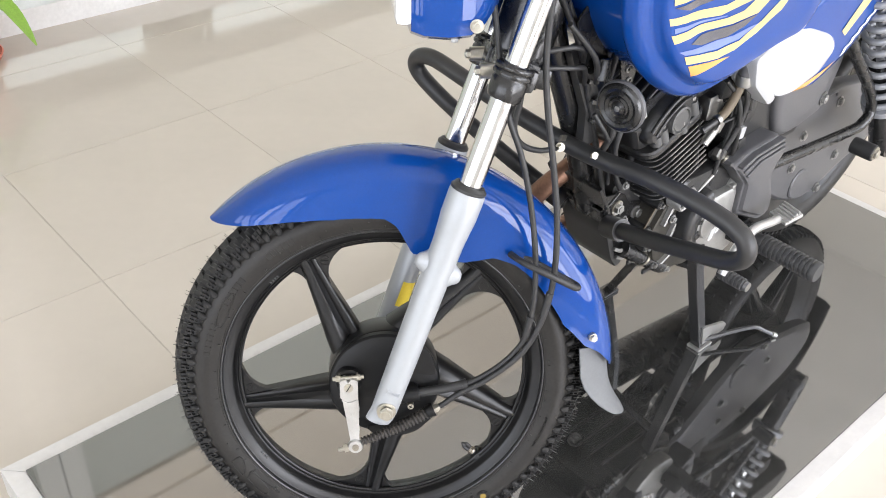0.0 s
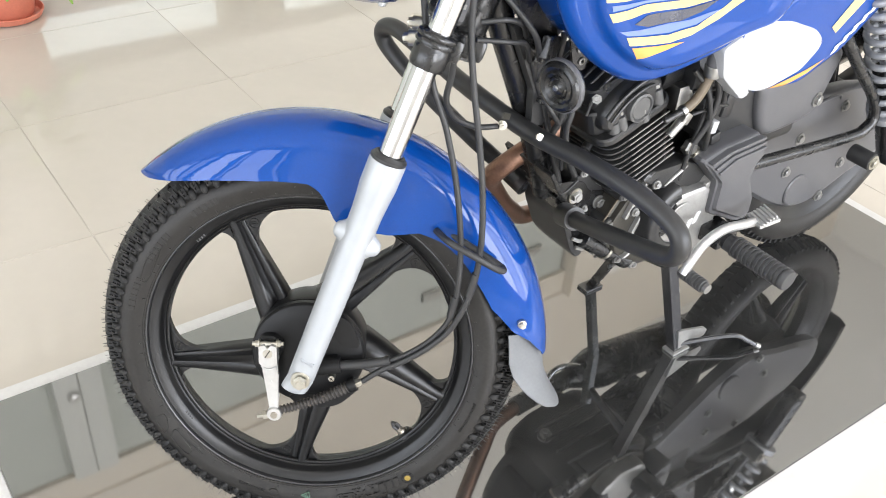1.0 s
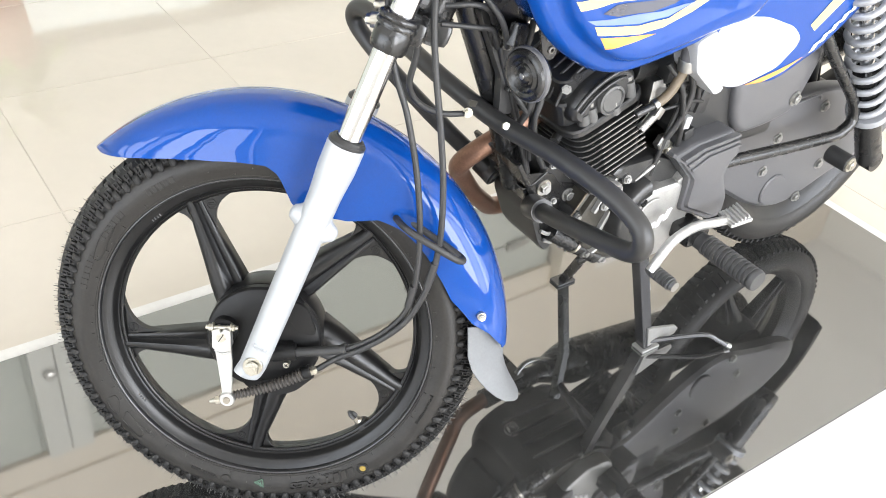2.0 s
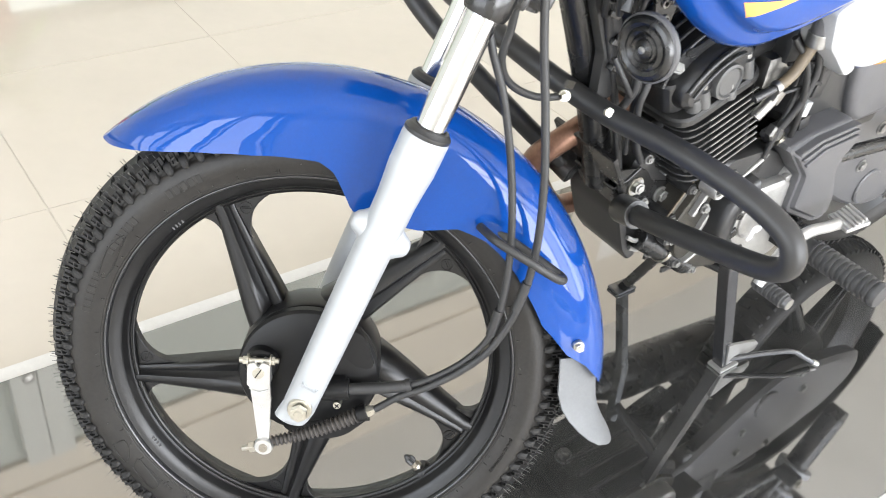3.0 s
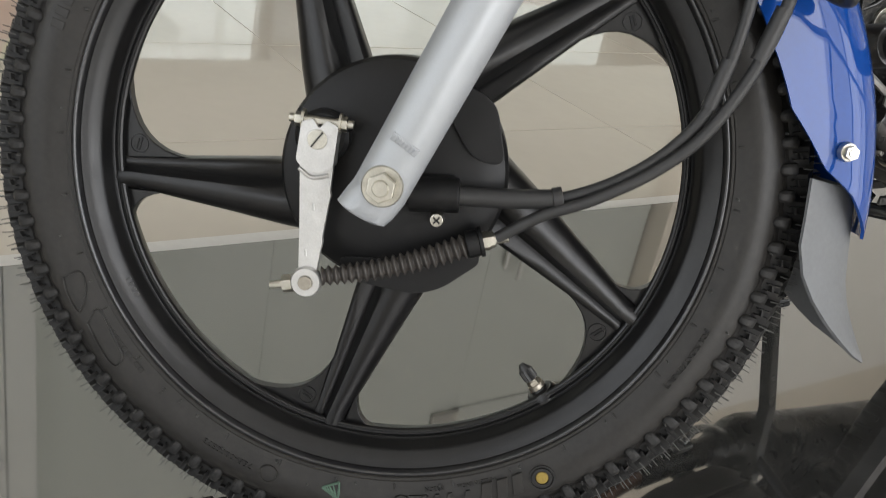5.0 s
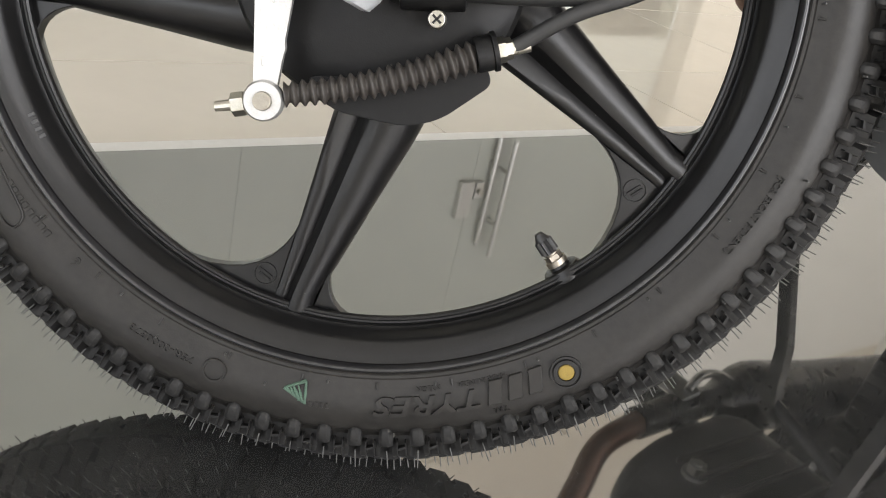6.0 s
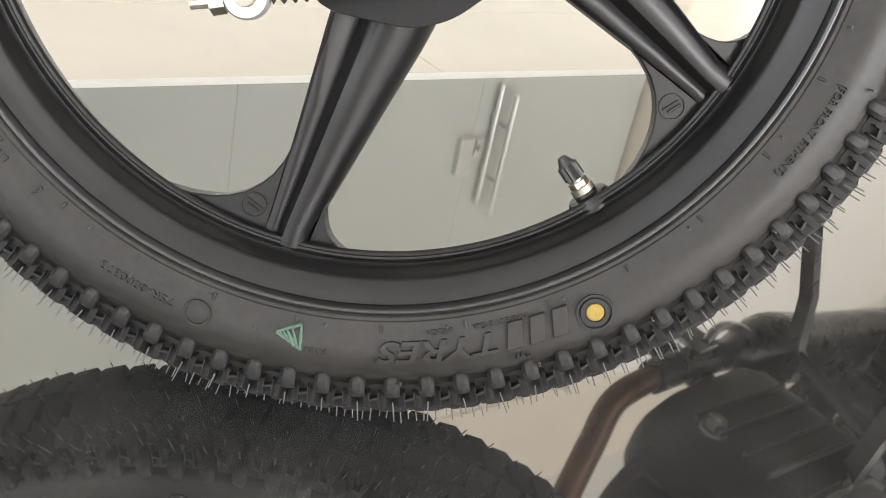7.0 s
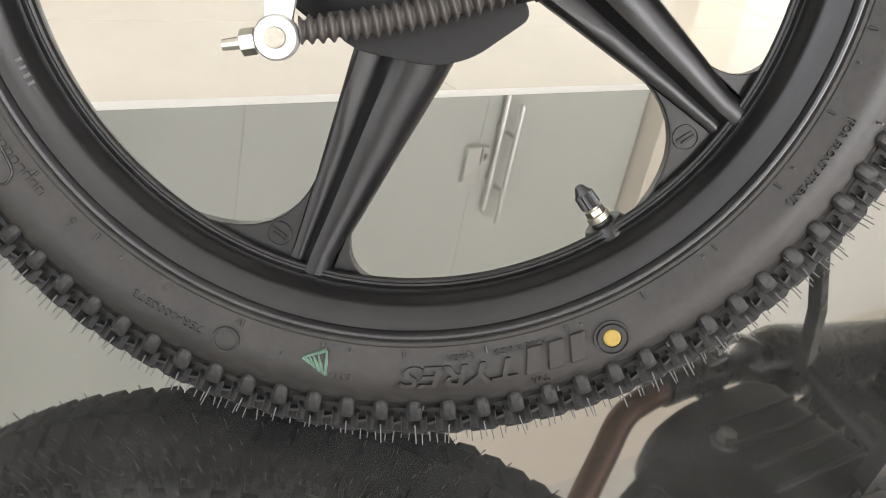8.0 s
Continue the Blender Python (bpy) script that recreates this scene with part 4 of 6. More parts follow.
def fork_leg(y, left):
    s = -1 if left else 1
    rows = []
    for h, rx, ry in ((-0.0256, 0.0135, 0.0095), (-0.0242, 0.0172, 0.0110), (-0.018, 0.0180, 0.0120), (-0.006, 0.0180, 0.0135), (0.020, 0.0182, 0.0165), (0.045, 0.0184, 0.0184), (0.075, 0.0188, 0.0188), (0.200, 0.0198, 0.0198), (0.255, 0.0205, 0.0205), (0.278, 0.0222, 0.0222), (0.292, 0.0236, 0.0236), (0.326, 0.0238, 0.0238), (0.330, 0.0225, 0.0225)):
        c = fork_point(y, 0) + FDIR * h + FSIDE * (-0.0035 if h < -0.02 else (-0.002 if h < -0.01 else 0.0))
        rows.append([c + FSIDE * rx * math.cos(t) + Vector((0, ry * math.sin(t), 0)) for t in [2 * math.pi * i / 28 for i in range(28)]])
    leg = fpart("fork_leg", loft(rows), M["silver"], bike, "silver painted lower fork leg", 40)
    for ox, z, r in ((-0.0235, 0.210, 0.0105), (0.0235, 0.202, 0.0105)):
        c = fork_point(y, z) + FSIDE * ox
        axis = fork_point(y, z)
        rows = []
        for u, rr, hh in ((0.2, 0.0165, 0.030), (0.55, 0.0150, 0.024), (0.85, 0.0120, 0.0165), (1.05, 0.0100, 0.0125), (1.25, 0.0082, 0.0098), (1.36, 0.0050, 0.0060), (1.40, 0.0015, 0.0020)):
            cc = axis + FSIDE * ox * u + Vector((0, 0.003 * u, -0.002 * u))
            rows.append([cc + FDIR * hh * math.cos(t) + Vector((0, rr * math.sin(t), 0)) for t in [2 * math.pi * i / 20 for i in range(20)]])
        bm = loft(rows)
        fpart("mounting_lug", bm, M["silver"], leg, "cast mudguard lug", 60)
    top = fork_point(y, 0) + FDIR * 0.327
    bm = bmesh.new()
    prof = [(0.0155, 0.0), (0.0226, 0.0), (0.0236, 0.002), (0.0234, 0.005), (0.0212, 0.0070), (0.0196, 0.0095), (0.0160, 0.0105)]
    b2 = lathe(prof, 36, "Z", closed=True)
    b2.transform(Matrix.Translation(top) @ FDIR.to_track_quat("Z", "Y").to_matrix().to_4x4())
    fpart("dust_seal", b2, M["black_plastic"], leg, "black rubber dust seal", 40)
    fpart("fork_tube", rod(top - FDIR * 0.02, top + FDIR * 0.40, 0.0152, seg=40), M["chrome"], leg, "chromed upper fork tube")
    return leg


leg_l = fork_leg(-0.1035, True)
leg_r = fork_leg(0.0985, False)
bm = lathe([(0, -0.1205), (0.0125, -0.1205), (0.0132, -0.1195), (0.0132, -0.114), (0, -0.114)], 32)
fpart("axle_washer", bm, M["zinc"], leg_l, "plated axle washer")
fpart("axle_bolt", bolt((0, -0.1200, 0), (0, -1, 0), 0.0096, 0.0090, washer=False), M["zinc"], leg_l, "plated hexagon axle bolt")
fpart("axle", rod((0, -0.1195, 0), (0, 0.114, 0), 0.0070, seg=20), M["steel"], leg_r, "steel axle")
# raised maker's plate on the leg, left as a plain bar
c = fork_point(-0.1035, 0) + FDIR * 0.030
b2 = box((0.020, 0.003, 0.0055), (0, 0, 0), bevel=0.001)
b2.transform(Matrix.Translation(c + Vector((0.0, -0.0160, 0))) @ pose(0, 0, 0, 8, 26, 0))
fpart("raised_plate", b2, M["silver"], leg_l, "raised cast name pad")
for k in range(7):
    b2 = box((0.0016, 0.0012, 0.0036), (-0.0075 + k * 0.0025, -0.0019, 0), (0, 10, 0), 0.0003, seg=1)
    b2.transform(Matrix.Translation(c + Vector((0.0, -0.0160, 0))) @ pose(0, 0, 0, 8, 26, 0))
    fpart("pad_bar", b2, M["silver"], leg_l)
# sticker on the inside of the far leg
c = fork_point(0.0985, 0) + FDIR * 0.088
b2 = bmesh.new()
rows = []
for h in (-0.021, 0.021):
    rows.append([c + FDIR * h + FSIDE * 0.0196 * math.cos(t) + Vector((0, 0.0196 * math.sin(t), 0)) for t in [radians(-95 + i * 9) for i in range(9)]])
loft(rows, b2, False, False)
fpart("sticker", b2, M["yellow"], leg_r, "small yellow printed sticker")

# lower yoke with gaiters
for y in (-0.1035, 0.0985):
    c = fork_point(y, 0) + FDIR * 0.478
    prof = [(0.0155, -0.026), (0.0205, -0.026), (0.0226, -0.021), (0.0230, -0.002), (0.0215, 0.000), (0.0215, 0.002), (0.0245, 0.003), (0.0252, 0.006), (0.0240, 0.0085), (0.0232, 0.0095), (0.0243, 0.0105), (0.0252, 0.0130), (0.0243, 0.0165), (0.0215, 0.0185), (0.0155, 0.019)]
    b2 = lathe(prof, 36, "Z", closed=True)
    b2.transform(Matrix.Translation(c) @ FDIR.to_track_quat("Z", "Y").to_matrix().to_4x4())
    yk = fpart("yoke_clamp", b2, M["black_paint"], bike, "black lower yoke clamp", 40)
    b2 = bolt(c + Vector((-0.030, 0.045 if y < 0 else -0.045, 0.0)), (-1, 0, 0), 0.0065, 0.008)
    rod(c + Vector((-0.032, 0.045 if y < 0 else -0.045, 0)), c + Vector((0.01, 0.045 if y < 0 else -0.045, 0)), 0.010, bm=b2)
    fpart("clamp_bolt", b2, M["zinc"], yk, "plated clamp bolt")
bm = bmesh.new()
c0 = fork_point(0, 0) + FDIR * 0.480
for y in (-0.06, 0.0, 0.06):
    b2 = box((0.075 if y == 0 else 0.05, 0.075, 0.030), (0, 0, 0), bevel=0.008)
    b2.transform(Matrix.Translation(c0 + FSIDE * (0.028 if y == 0 else 0.010) + Vector((0, y, 0))) @ pose(0, 0, 0, 0, 18.4, 0))
    join(bm, b2)
fpart("lower_yoke", bm, M["black_paint"], bike, "black lower yoke")
bm = rod(c0 + FSIDE * 0.036 - FDIR * 0.02, c0 + FSIDE * 0.036 + FDIR * 0.20, 0.024, seg=28)
fpart("steering_head", bm, M["black_paint"], bike, "black steering head")

# headlamp cowl
cowl_rows = []
for x, hw, z0, z1 in ((0.030, 0.094, 0.502, 0.74), (0.045, 0.099, 0.497, 0.74), (0.075, 0.100, 0.495, 0.74), (0.102, 0.097, 0.498, 0.74), (0.120, 0.090, 0.512, 0.74), (0.136, 0.080, 0.535, 0.74)):
    ring = []
    for u, v in ((-1, 1), (-1.0, 0.35), (-0.985, 0.10), (-0.93, 0.02), (-0.80, 0.0), (0, -0.01), (0.80, 0.0), (0.93, 0.02), (0.985, 0.10), (1.0, 0.35), (1, 1)):
        ring.append(Vector((x + 0.0 * v, u * hw, z0 + v * (z1 - z0))))
    cowl_rows.append(ring)
cowl = fpart("headlamp_cowl", loft(cowl_rows), M["blue"], bike, "glossy blue headlamp cowl", 40)
bm = box((0.022, 0.186, 0.20), (0.0215, 0, 0.612), (0, 0, 0), 0.010)
fpart("headlamp_lens", bm, M["lens"], cowl, "clear headlamp lens")
bm = bolt((0.108, -0.094, 0.514), (0, -1, 0), 0.0062, 0.007)
fpart("cowl_bolt", bm, M["zinc"], cowl, "plated cowl bolt")
bm = bolt((0.085, -0.06, 0.494), (0, 0, -1), 0.005, 0.005)
fpart("cowl_bolt", bm, M["steel"], cowl)

# front mudguard
RLOW = [(3.0, 0.331), (4.0, 0.330), (6.0, 0.322), (9, 0.3105), (12.5, 0.289), (21, 0.2680), (30, 0.2640), (39, 0.2630), (47, 0.2590), (54, 0.2480), (58, 0.2330), (61.5, 0.2230), (66, 0.2170), (74, 0.2140), (80.5, 0.2140), (83.5, 0.2300), (86.5, 0.2480), (90, 0.2575), (96, 0.2600), (105, 0.2655), (113, 0.2760), (121, 0.2920), (127, 0.3080), (131.5, 0.3220), (134.3, 0.3320)]
SEC = [(0.0, 0.3370), (0.010, 0.3368), (0.020, 0.3355), (0.0245, 0.3348), (0.0275, 0.3332), (0.036, 0.3300), (0.0440, 0.3245), (0.0505, 0.3165), (0.0550, 0.3050), (0.0580, 0.2880), (0.0600, 0.2650), (0.0640, 0.2300), (0.0680, 0.2100)]


def guard_section(a):
    low = curve_at(RLOW, a)
    lift = 0.0035 * max(0.0, math.sin(radians(min(max((a - 40) * 1.9, 0), 180))))
    half = [(y, r) for y, r in SEC if r > low + 0.0008]
    ys, rs = [p[0] for p in SEC][::-1], [p[1] for p in SEC][::-1]
    ylow = float(np.interp(low, rs, ys))
    half.append((ylow, low))
    # resample to a fixed count
    d = [0.0]
    for p, q in zip(half, half[1:]):
        d.append(d[-1] + math.hypot(q[0] - p[0], q[1] - p[1]))
    out = []
    for i in range(17):
        s = d[-1] * i / 16
        out.append((float(np.interp(s, d, [p[0] for p in half])), float(np.interp(s, d, [p[1] for p in half]))))
    # the tip is rounded in plan
    tip = math.sqrt(max(0.03, 1 - (max(0.0, a - 124.0) / 10.6) ** 2))
    return [(y * tip, r + lift * max(0.0, (r - 0.30) / 0.037)) for y, r in out]


rows = []
a = 3.2
while a <= 134.4:
    sec = guard_section(a)
    full = [(-y, r) for y, r in sec[::-1]] + sec[1:]
    rows.append([ang(radians(a), r, y) for y, r in full])
    a += 1.13
bm = loft(rows, None, False, False)
bmesh.ops.recalc_face_normals(bm, faces=bm.faces)
bmesh.ops.solidify(bm, geom=bm.faces[:], thickness=0.0022)
guard = fpart("front_mudguard", bm, M["blue"], bike, "glossy blue painted front mudguard", 50)
for s in (-1, 1):
    p = ang(math.atan2(0.076, 0.293), 0.3027, s * 0.0560)
    bm = rod(p, p + Vector((0.001, s * 0.005, 0.0)), 0.0068, 0.0062, 24, bevel=0.0012)
    bolt(p + Vector((0.001, s * 0.004, 0)), (0.1, s, 0), 0.0050, 0.0055, bm, False)
    fpart("mudguard_bolt", bm, M["zinc"], guard, "plated mudguard bolt")
# grey flap below the mudguard
rows = []
for z, xb, xf, hw in ((0.050, 0.325, 0.278, 0.053), (0.020, 0.3300, 0.2815, 0.053), (0.004, 0.3330, 0.2830, 0.053), (-0.016, 0.3365, 0.2905, 0.0525), (-0.032, 0.3420, 0.3020, 0.052), (-0.046, 0.3490, 0.3160, 0.051), (-0.058, 0.3560, 0.3310, 0.048), (-0.067, 0.3620, 0.3440, 0.042), (-0.073, 0.3655, 0.3560, 0.030)):
    row = []
    for i in range(17):
        u = -1 + i / 8
        k = abs(u) ** 2.6
        row.append(Vector((xb + (xf - xb) * k, u * hw, z + 0.004 * k)))
    rows.append(row)
bm = loft(rows, None, False, False)
bmesh.ops.recalc_face_normals(bm, faces=bm.faces)
bmesh.ops.solidify(bm, geom=bm.faces[:], thickness=0.0025)
fpart("mud_flap", bm, M["flap"], guard, "grey plastic mud flap", 60)
# cable guide, a flat rubber loop on the mudguard's side
gl = [Vector((0.168, -0.066, 0.208)), Vector((0.186, -0.098, 0.206)), Vector((0.222, -0.106, 0.190)), Vector((0.252, -0.098, 0.172)), Vector((0.258, -0.080, 0.167)), Vector((0.236, -0.066, 0.176)), Vector((0.205, -0.060, 0.192)), Vector((0.180, -0.052, 0.204))]
fpart("cable_guide", tube(gl, 0.0046, 10, 8), M["cable"], guard, "black rubber cable guide loop", 60)


# ---------------------------------------------------------------- the motorcycle: frame, engine and bodywork
# machine frame: x to the rear, y away from the left side, z up from the platform
BODY = Matrix.Rotation(PLAT, 4, "Z") @ Matrix.Translation((0, -0.02, 0))


def bpart(name, bm, material, parent=bike, label="", smooth=30):
    return part(name, bm, material, parent, label, BODY, smooth)


def resample(outline, n):
    pts = [Vector((p[0], p[1])) for p in outline]
    d = [0.0]
    for p, q in zip(pts, pts[1:] + pts[:1]):
        d.append(d[-1] + (q - p).length)
    xs, zs = [p.x for p in pts] + [pts[0].x], [p.y for p in pts] + [pts[0].y]
    return [(float(np.interp(d[-1] * i / n, d, xs)), float(np.interp(d[-1] * i / n, d, zs))) for i in range(n)]


def pillow(outline, layers, n=64, rounding=0.02, centre=None):
    """A bulging panel: the outline drawn in towards its centre through (factor, y) layers."""
    o = resample(round_poly(outline, rounding), n)
    cx = centre[0] if centre else sum(p[0] for p in o) / n
    cz = centre[1] if centre else sum(p[1] for p in o) / n
    rows = []
    for f, y in layers:
        rows.append([Vector((cx + (x - cx) * f, y, cz + (z - cz) * f)) for x, z in o])
    return loft(rows)


# fuel tank
TANK = [(0.245, 0.95), (0.252, 0.88), (0.258, 0.812), (0.292, 0.752), (0.340, 0.707), (0.397, 0.673), (0.443, 0.662), (0.506, 0.667), (0.616, 0.685), (0.700, 0.690), (0.760, 0.78), (0.72, 0.93), (0.62, 1.00), (0.42, 1.03), (0.29, 1.01)]
bm = pillow(TANK, [(0.55, -0.150), (0.70, -0.156), (0.80, -0.156), (0.835, -0.153), (0.85, -0.147), (0.868, -0.140), (0.895, -0.136), (0.94, -0.136), (0.975, -0.131), (1.0, -0.120), (0.995, -0.112), (0.96, -0.105), (0.93, -0.05), (0.93, 0.05), (0.96, 0.105), (1.0, 0.120), (0.94, 0.136), (0.85, 0.147), (0.80, 0.156), (0.55, 0.150)], 96, 0.03, (0.49, 0.85))
from mathutils.bvhtree import BVHTree
tank_tree = BVHTree.FromBMesh(bm)
tank = bpart("fuel_tank", bm, M["blue"], bike, "glossy blue fuel tank with cream and orange stripes", 60)


def on_panel(tree, outline, lift=0.0009, cuts=3):
    """A sticker that lies on a panel's left face."""
    b2 = bmesh.new()
    f = b2.faces.new([b2.verts.new((x, -0.5, z)) for x, z in outline])
    bmesh.ops.triangulate(b2, faces=[f])
    for _ in range(cuts):
        bmesh.ops.subdivide_edges(b2, edges=[e for e in b2.edges if e.calc_length() > 0.012], cuts=1, use_grid_fill=True)
    bmesh.ops.triangulate(b2, faces=b2.faces)
    last = -0.155
    for v in b2.verts:
        hit = tree.ray_cast(Vector((v.co.x, -0.5, v.co.z)), Vector((0, 1, 0)))[0]
        last = hit.y if hit is not None else last
        v.co.y = last - lift
    return b2


def stripe(paint, outline):
    return bpart("stripe", on_panel(tank_tree, outline), M[paint], tank, "", 60)


stripe("cream", [(0.3011, 0.821), (0.3054, 0.811), (0.3475, 0.807), (0.424, 0.796), (0.502, 0.801), (0.56, 0.83), (0.54, 0.835), (0.47, 0.812), (0.433, 0.808), (0.345, 0.818)])
stripe("cream", [(0.3123, 0.796), (0.3217, 0.783), (0.3751, 0.784), (0.458, 0.776), (0.519, 0.777), (0.546, 0.792), (0.6, 0.83), (0.57, 0.828), (0.508, 0.801), (0.48, 0.789), (0.44, 0.788), (0.3716, 0.795)])
stripe("cream", [(0.3484, 0.759), (0.357, 0.746), (0.433, 0.734), (0.474, 0.735), (0.525, 0.747), (0.582, 0.767), (0.62, 0.80), (0.6, 0.80), (0.573, 0.783), (0.533, 0.762), (0.484, 0.745), (0.43, 0.745)])
stripe("orange", [(0.3622, 0.742), (0.3785, 0.722), (0.417, 0.725), (0.463, 0.729), (0.423, 0.7335)])
stripe("dark_stripe", [(0.3579, 0.774), (0.3828, 0.780), (0.46, 0.7735), (0.52, 0.7755), (0.49, 0.764), (0.451, 0.759), (0.3862, 0.765)])
stripe("pale_stripe", [(0.3346, 0.769), (0.3871, 0.763), (0.467, 0.757), (0.507, 0.760), (0.528, 0.760), (0.483, 0.7475), (0.43, 0.7475), (0.3493, 0.761)])
stripe("pale_stripe", [(0.314, 0.806), (0.3656, 0.801), (0.44, 0.792), (0.44, 0.7905), (0.3716, 0.797), (0.3166, 0.7985)])
stripe("cream", [(0.3011, 0.850), (0.3037, 0.838), (0.3656, 0.835), (0.46, 0.838), (0.52, 0.86), (0.46, 0.850), (0.3656, 0.847)])
stripe("dark_stripe", [(0.3054, 0.834), (0.3656, 0.832), (0.44, 0.831), (0.5, 0.845), (0.44, 0.822), (0.345, 0.822)])

# side panel: white blister in a blue surround, over the grey lower cover
SURR = [(0.595, 0.680), (0.655, 0.600), (0.680, 0.588), (0.792, 0.577), (0.888, 0.614), (0.975, 0.678), (1.05, 0.75), (1.05, 0.83), (0.85, 0.79), (0.735, 0.745), (0.650, 0.715)]
bm = pillow(SURR, [(0.80, -0.136), (0.93, -0.134), (0.98, -0.129), (1.0, -0.120), (0.99, -0.108), (0.9, -0.095)], 72, 0.015, (0.76, 0.68))
panel_tree = BVHTree.FromBMesh(bm)
side = bpart("side_panel", bm, M["blue"], bike, "blue side panel with a white blister", 50)
WHITE = [(0.612, 0.702), (0.636, 0.716), (0.721, 0.701), (0.796, 0.672), (0.819, 0.648), (0.774, 0.609), (0.690, 0.593), (0.655, 0.600), (0.615, 0.645)]
bm = pillow(WHITE, [(0.0001, -0.154), (0.50, -0.153), (0.80, -0.149), (0.94, -0.142), (1.0, -0.133), (0.98, -0.12)], 60, 0.014)
bpart("white_blister", bm, M["white_panel"], side, "white moulded panel blister", 50)
# the blister's front facet: white, with the shade coloured in
bm = pillow([(0.570, 0.690), (0.610, 0.705), (0.618, 0.65), (0.664, 0.594), (0.645, 0.588), (0.585, 0.640)], [(0.6, -0.142), (0.93, -0.139), (1.0, -0.130), (0.98, -0.095)], 48, 0.008)
bpart("duct", bm, M["greyed_white"], side, "white front facet of the blister, its shade coloured in grey", 50)
bpart("stripe", on_panel(panel_tree, [(0.710, 0.5915), (0.745, 0.586), (0.80, 0.597), (0.84, 0.614), (0.79, 0.604)], 0.0012), M["orange"], side)
bpart("stripe", on_panel(panel_tree, [(0.83, 0.668), (0.845, 0.656), (0.93, 0.722), (0.98, 0.77), (0.95, 0.765), (0.88, 0.715)], 0.0012), M["cream"], side)
for k in range(6):
    x, z = 0.850 + k * 0.0185, 0.617 + k * 0.0135
    bpart("badge_bar", on_panel(panel_tree, [(x, z), (x + 0.013, z + 0.004), (x + 0.020, z + 0.020), (x + 0.006, z + 0.014)], 0.0014, 1), M["white_panel"], side, "white badge shape")
LOW = [(0.748, 0.574), (0.790, 0.570), (0.888, 0.606), (0.965, 0.590), (0.940, 0.510), (0.925, 0.478), (0.860, 0.466), (0.797, 0.464), (0.775, 0.480), (0.758, 0.520)]
bm = pillow(LOW, [(0.5, -0.104), (0.85, -0.103), (0.96, -0.098), (1.0, -0.090), (0.98, -0.06)], 64, 0.02)
AIR = [(0.660, 0.590), (0.700, 0.600), (0.765, 0.582), (0.775, 0.520), (0.802, 0.458), (0.740, 0.440), (0.690, 0.430), (0.662, 0.500)]
bpart("intake_panel", pillow(AIR, [(0.5, -0.088), (0.92, -0.087), (0.98, -0.083), (1.0, -0.076), (0.98, -0.04)], 54, 0.012), M["black_plastic"], bike, "matt black air intake panel", 40)
cover = bpart("lower_cover", bm, M["grey_plastic"], bike, "matt dark grey plastic lower cover", 40)
bpart("cover_bolt", bolt((0.912, -0.103, 0.508), (0.1, -1, 0), 0.010, 0.008), M["steel"], cover, "plated cover bolt")
MID = [(0.612, 0.484), (0.660, 0.496), (0.746, 0.500), (0.780, 0.462), (0.761, 0.450), (0.752, 0.414), (0.781, 0.355), (0.782, 0.318), (0.752, 0.319), (0.664, 0.367), (0.664, 0.430)]
bm = pillow(MID, [(0.5, -0.130), (0.82, -0.128), (0.88, -0.122), (0.96, -0.121), (1.0, -0.116), (0.98, -0.07)], 72, 0.006)
hg = bpart("heel_guard", bm, M["grey_plastic"], bike, "ribbed dark grey plastic heel guard", 40)
for k in range(3):
    b2 = slab([(0.628 + k * 0.012, 0.478 - k * 0.012), (0.668 + k * 0.010, 0.490 - k * 0.010), (0.752 + k * 0.004, 0.494 - k * 0.010), (0.752 + k * 0.004, 0.489 - k * 0.010), (0.670 + k * 0.010, 0.4845 - k * 0.010), (0.632 + k * 0.012, 0.473 - k * 0.012)], -0.1330, -0.120, 0.001, 1)
    bpart("guard_rib", b2, M["grey_plastic"], hg, "moulded ridge")
CHAIN = [(0.745, 0.470), (0.90, 0.480), (1.00, 0.468), (1.115, 0.462), (1.30, 0.42), (1.38, 0.36), (1.38, 0.30), (1.29, 0.268), (1.20, 0.246), (1.130, 0.222), (1.085, 0.210), (1.035, 0.212), (0.985, 0.232), (0.94, 0.254), (0.87, 0.300), (0.82, 0.330), (0.76, 0.36)]
bm = pillow(CHAIN, [(0.4, -0.062), (0.86, -0.061), (0.95, -0.058), (1.0, -0.048), (0.98, -0.022)], 72, 0.03)
chain = bpart("chain_case", bm, M["grey_plastic"], bike, "dark grey full chain case", 40)
for x, z in ((0.972, 0.392), (0.960, 0.324), (1.104, 0.224), (1.143, 0.290), (1.09, 0.43)):
    bm = bolt((x, -0.061, z), (0, -1, 0), 0.0085, 0.007)
    bpart("case_bolt", bm, M["steel"], chain, "plated chain case bolt")
bpart("inspection_cap", lathe([(0, -0.0655), (0.031, -0.0655), (0.0335, -0.0632), (0.0335, -0.058), (0, -0.058)], 36, at=(1.012, 0, 0.268)), M["grey_plastic"], chain, "round inspection cap")
bpart("case_rib", tube([(0.96, -0.063, 0.455), (1.05, -0.063, 0.462), (1.065, -0.063, 0.452)], 0.0022, 8), M["grey_plastic"], chain)

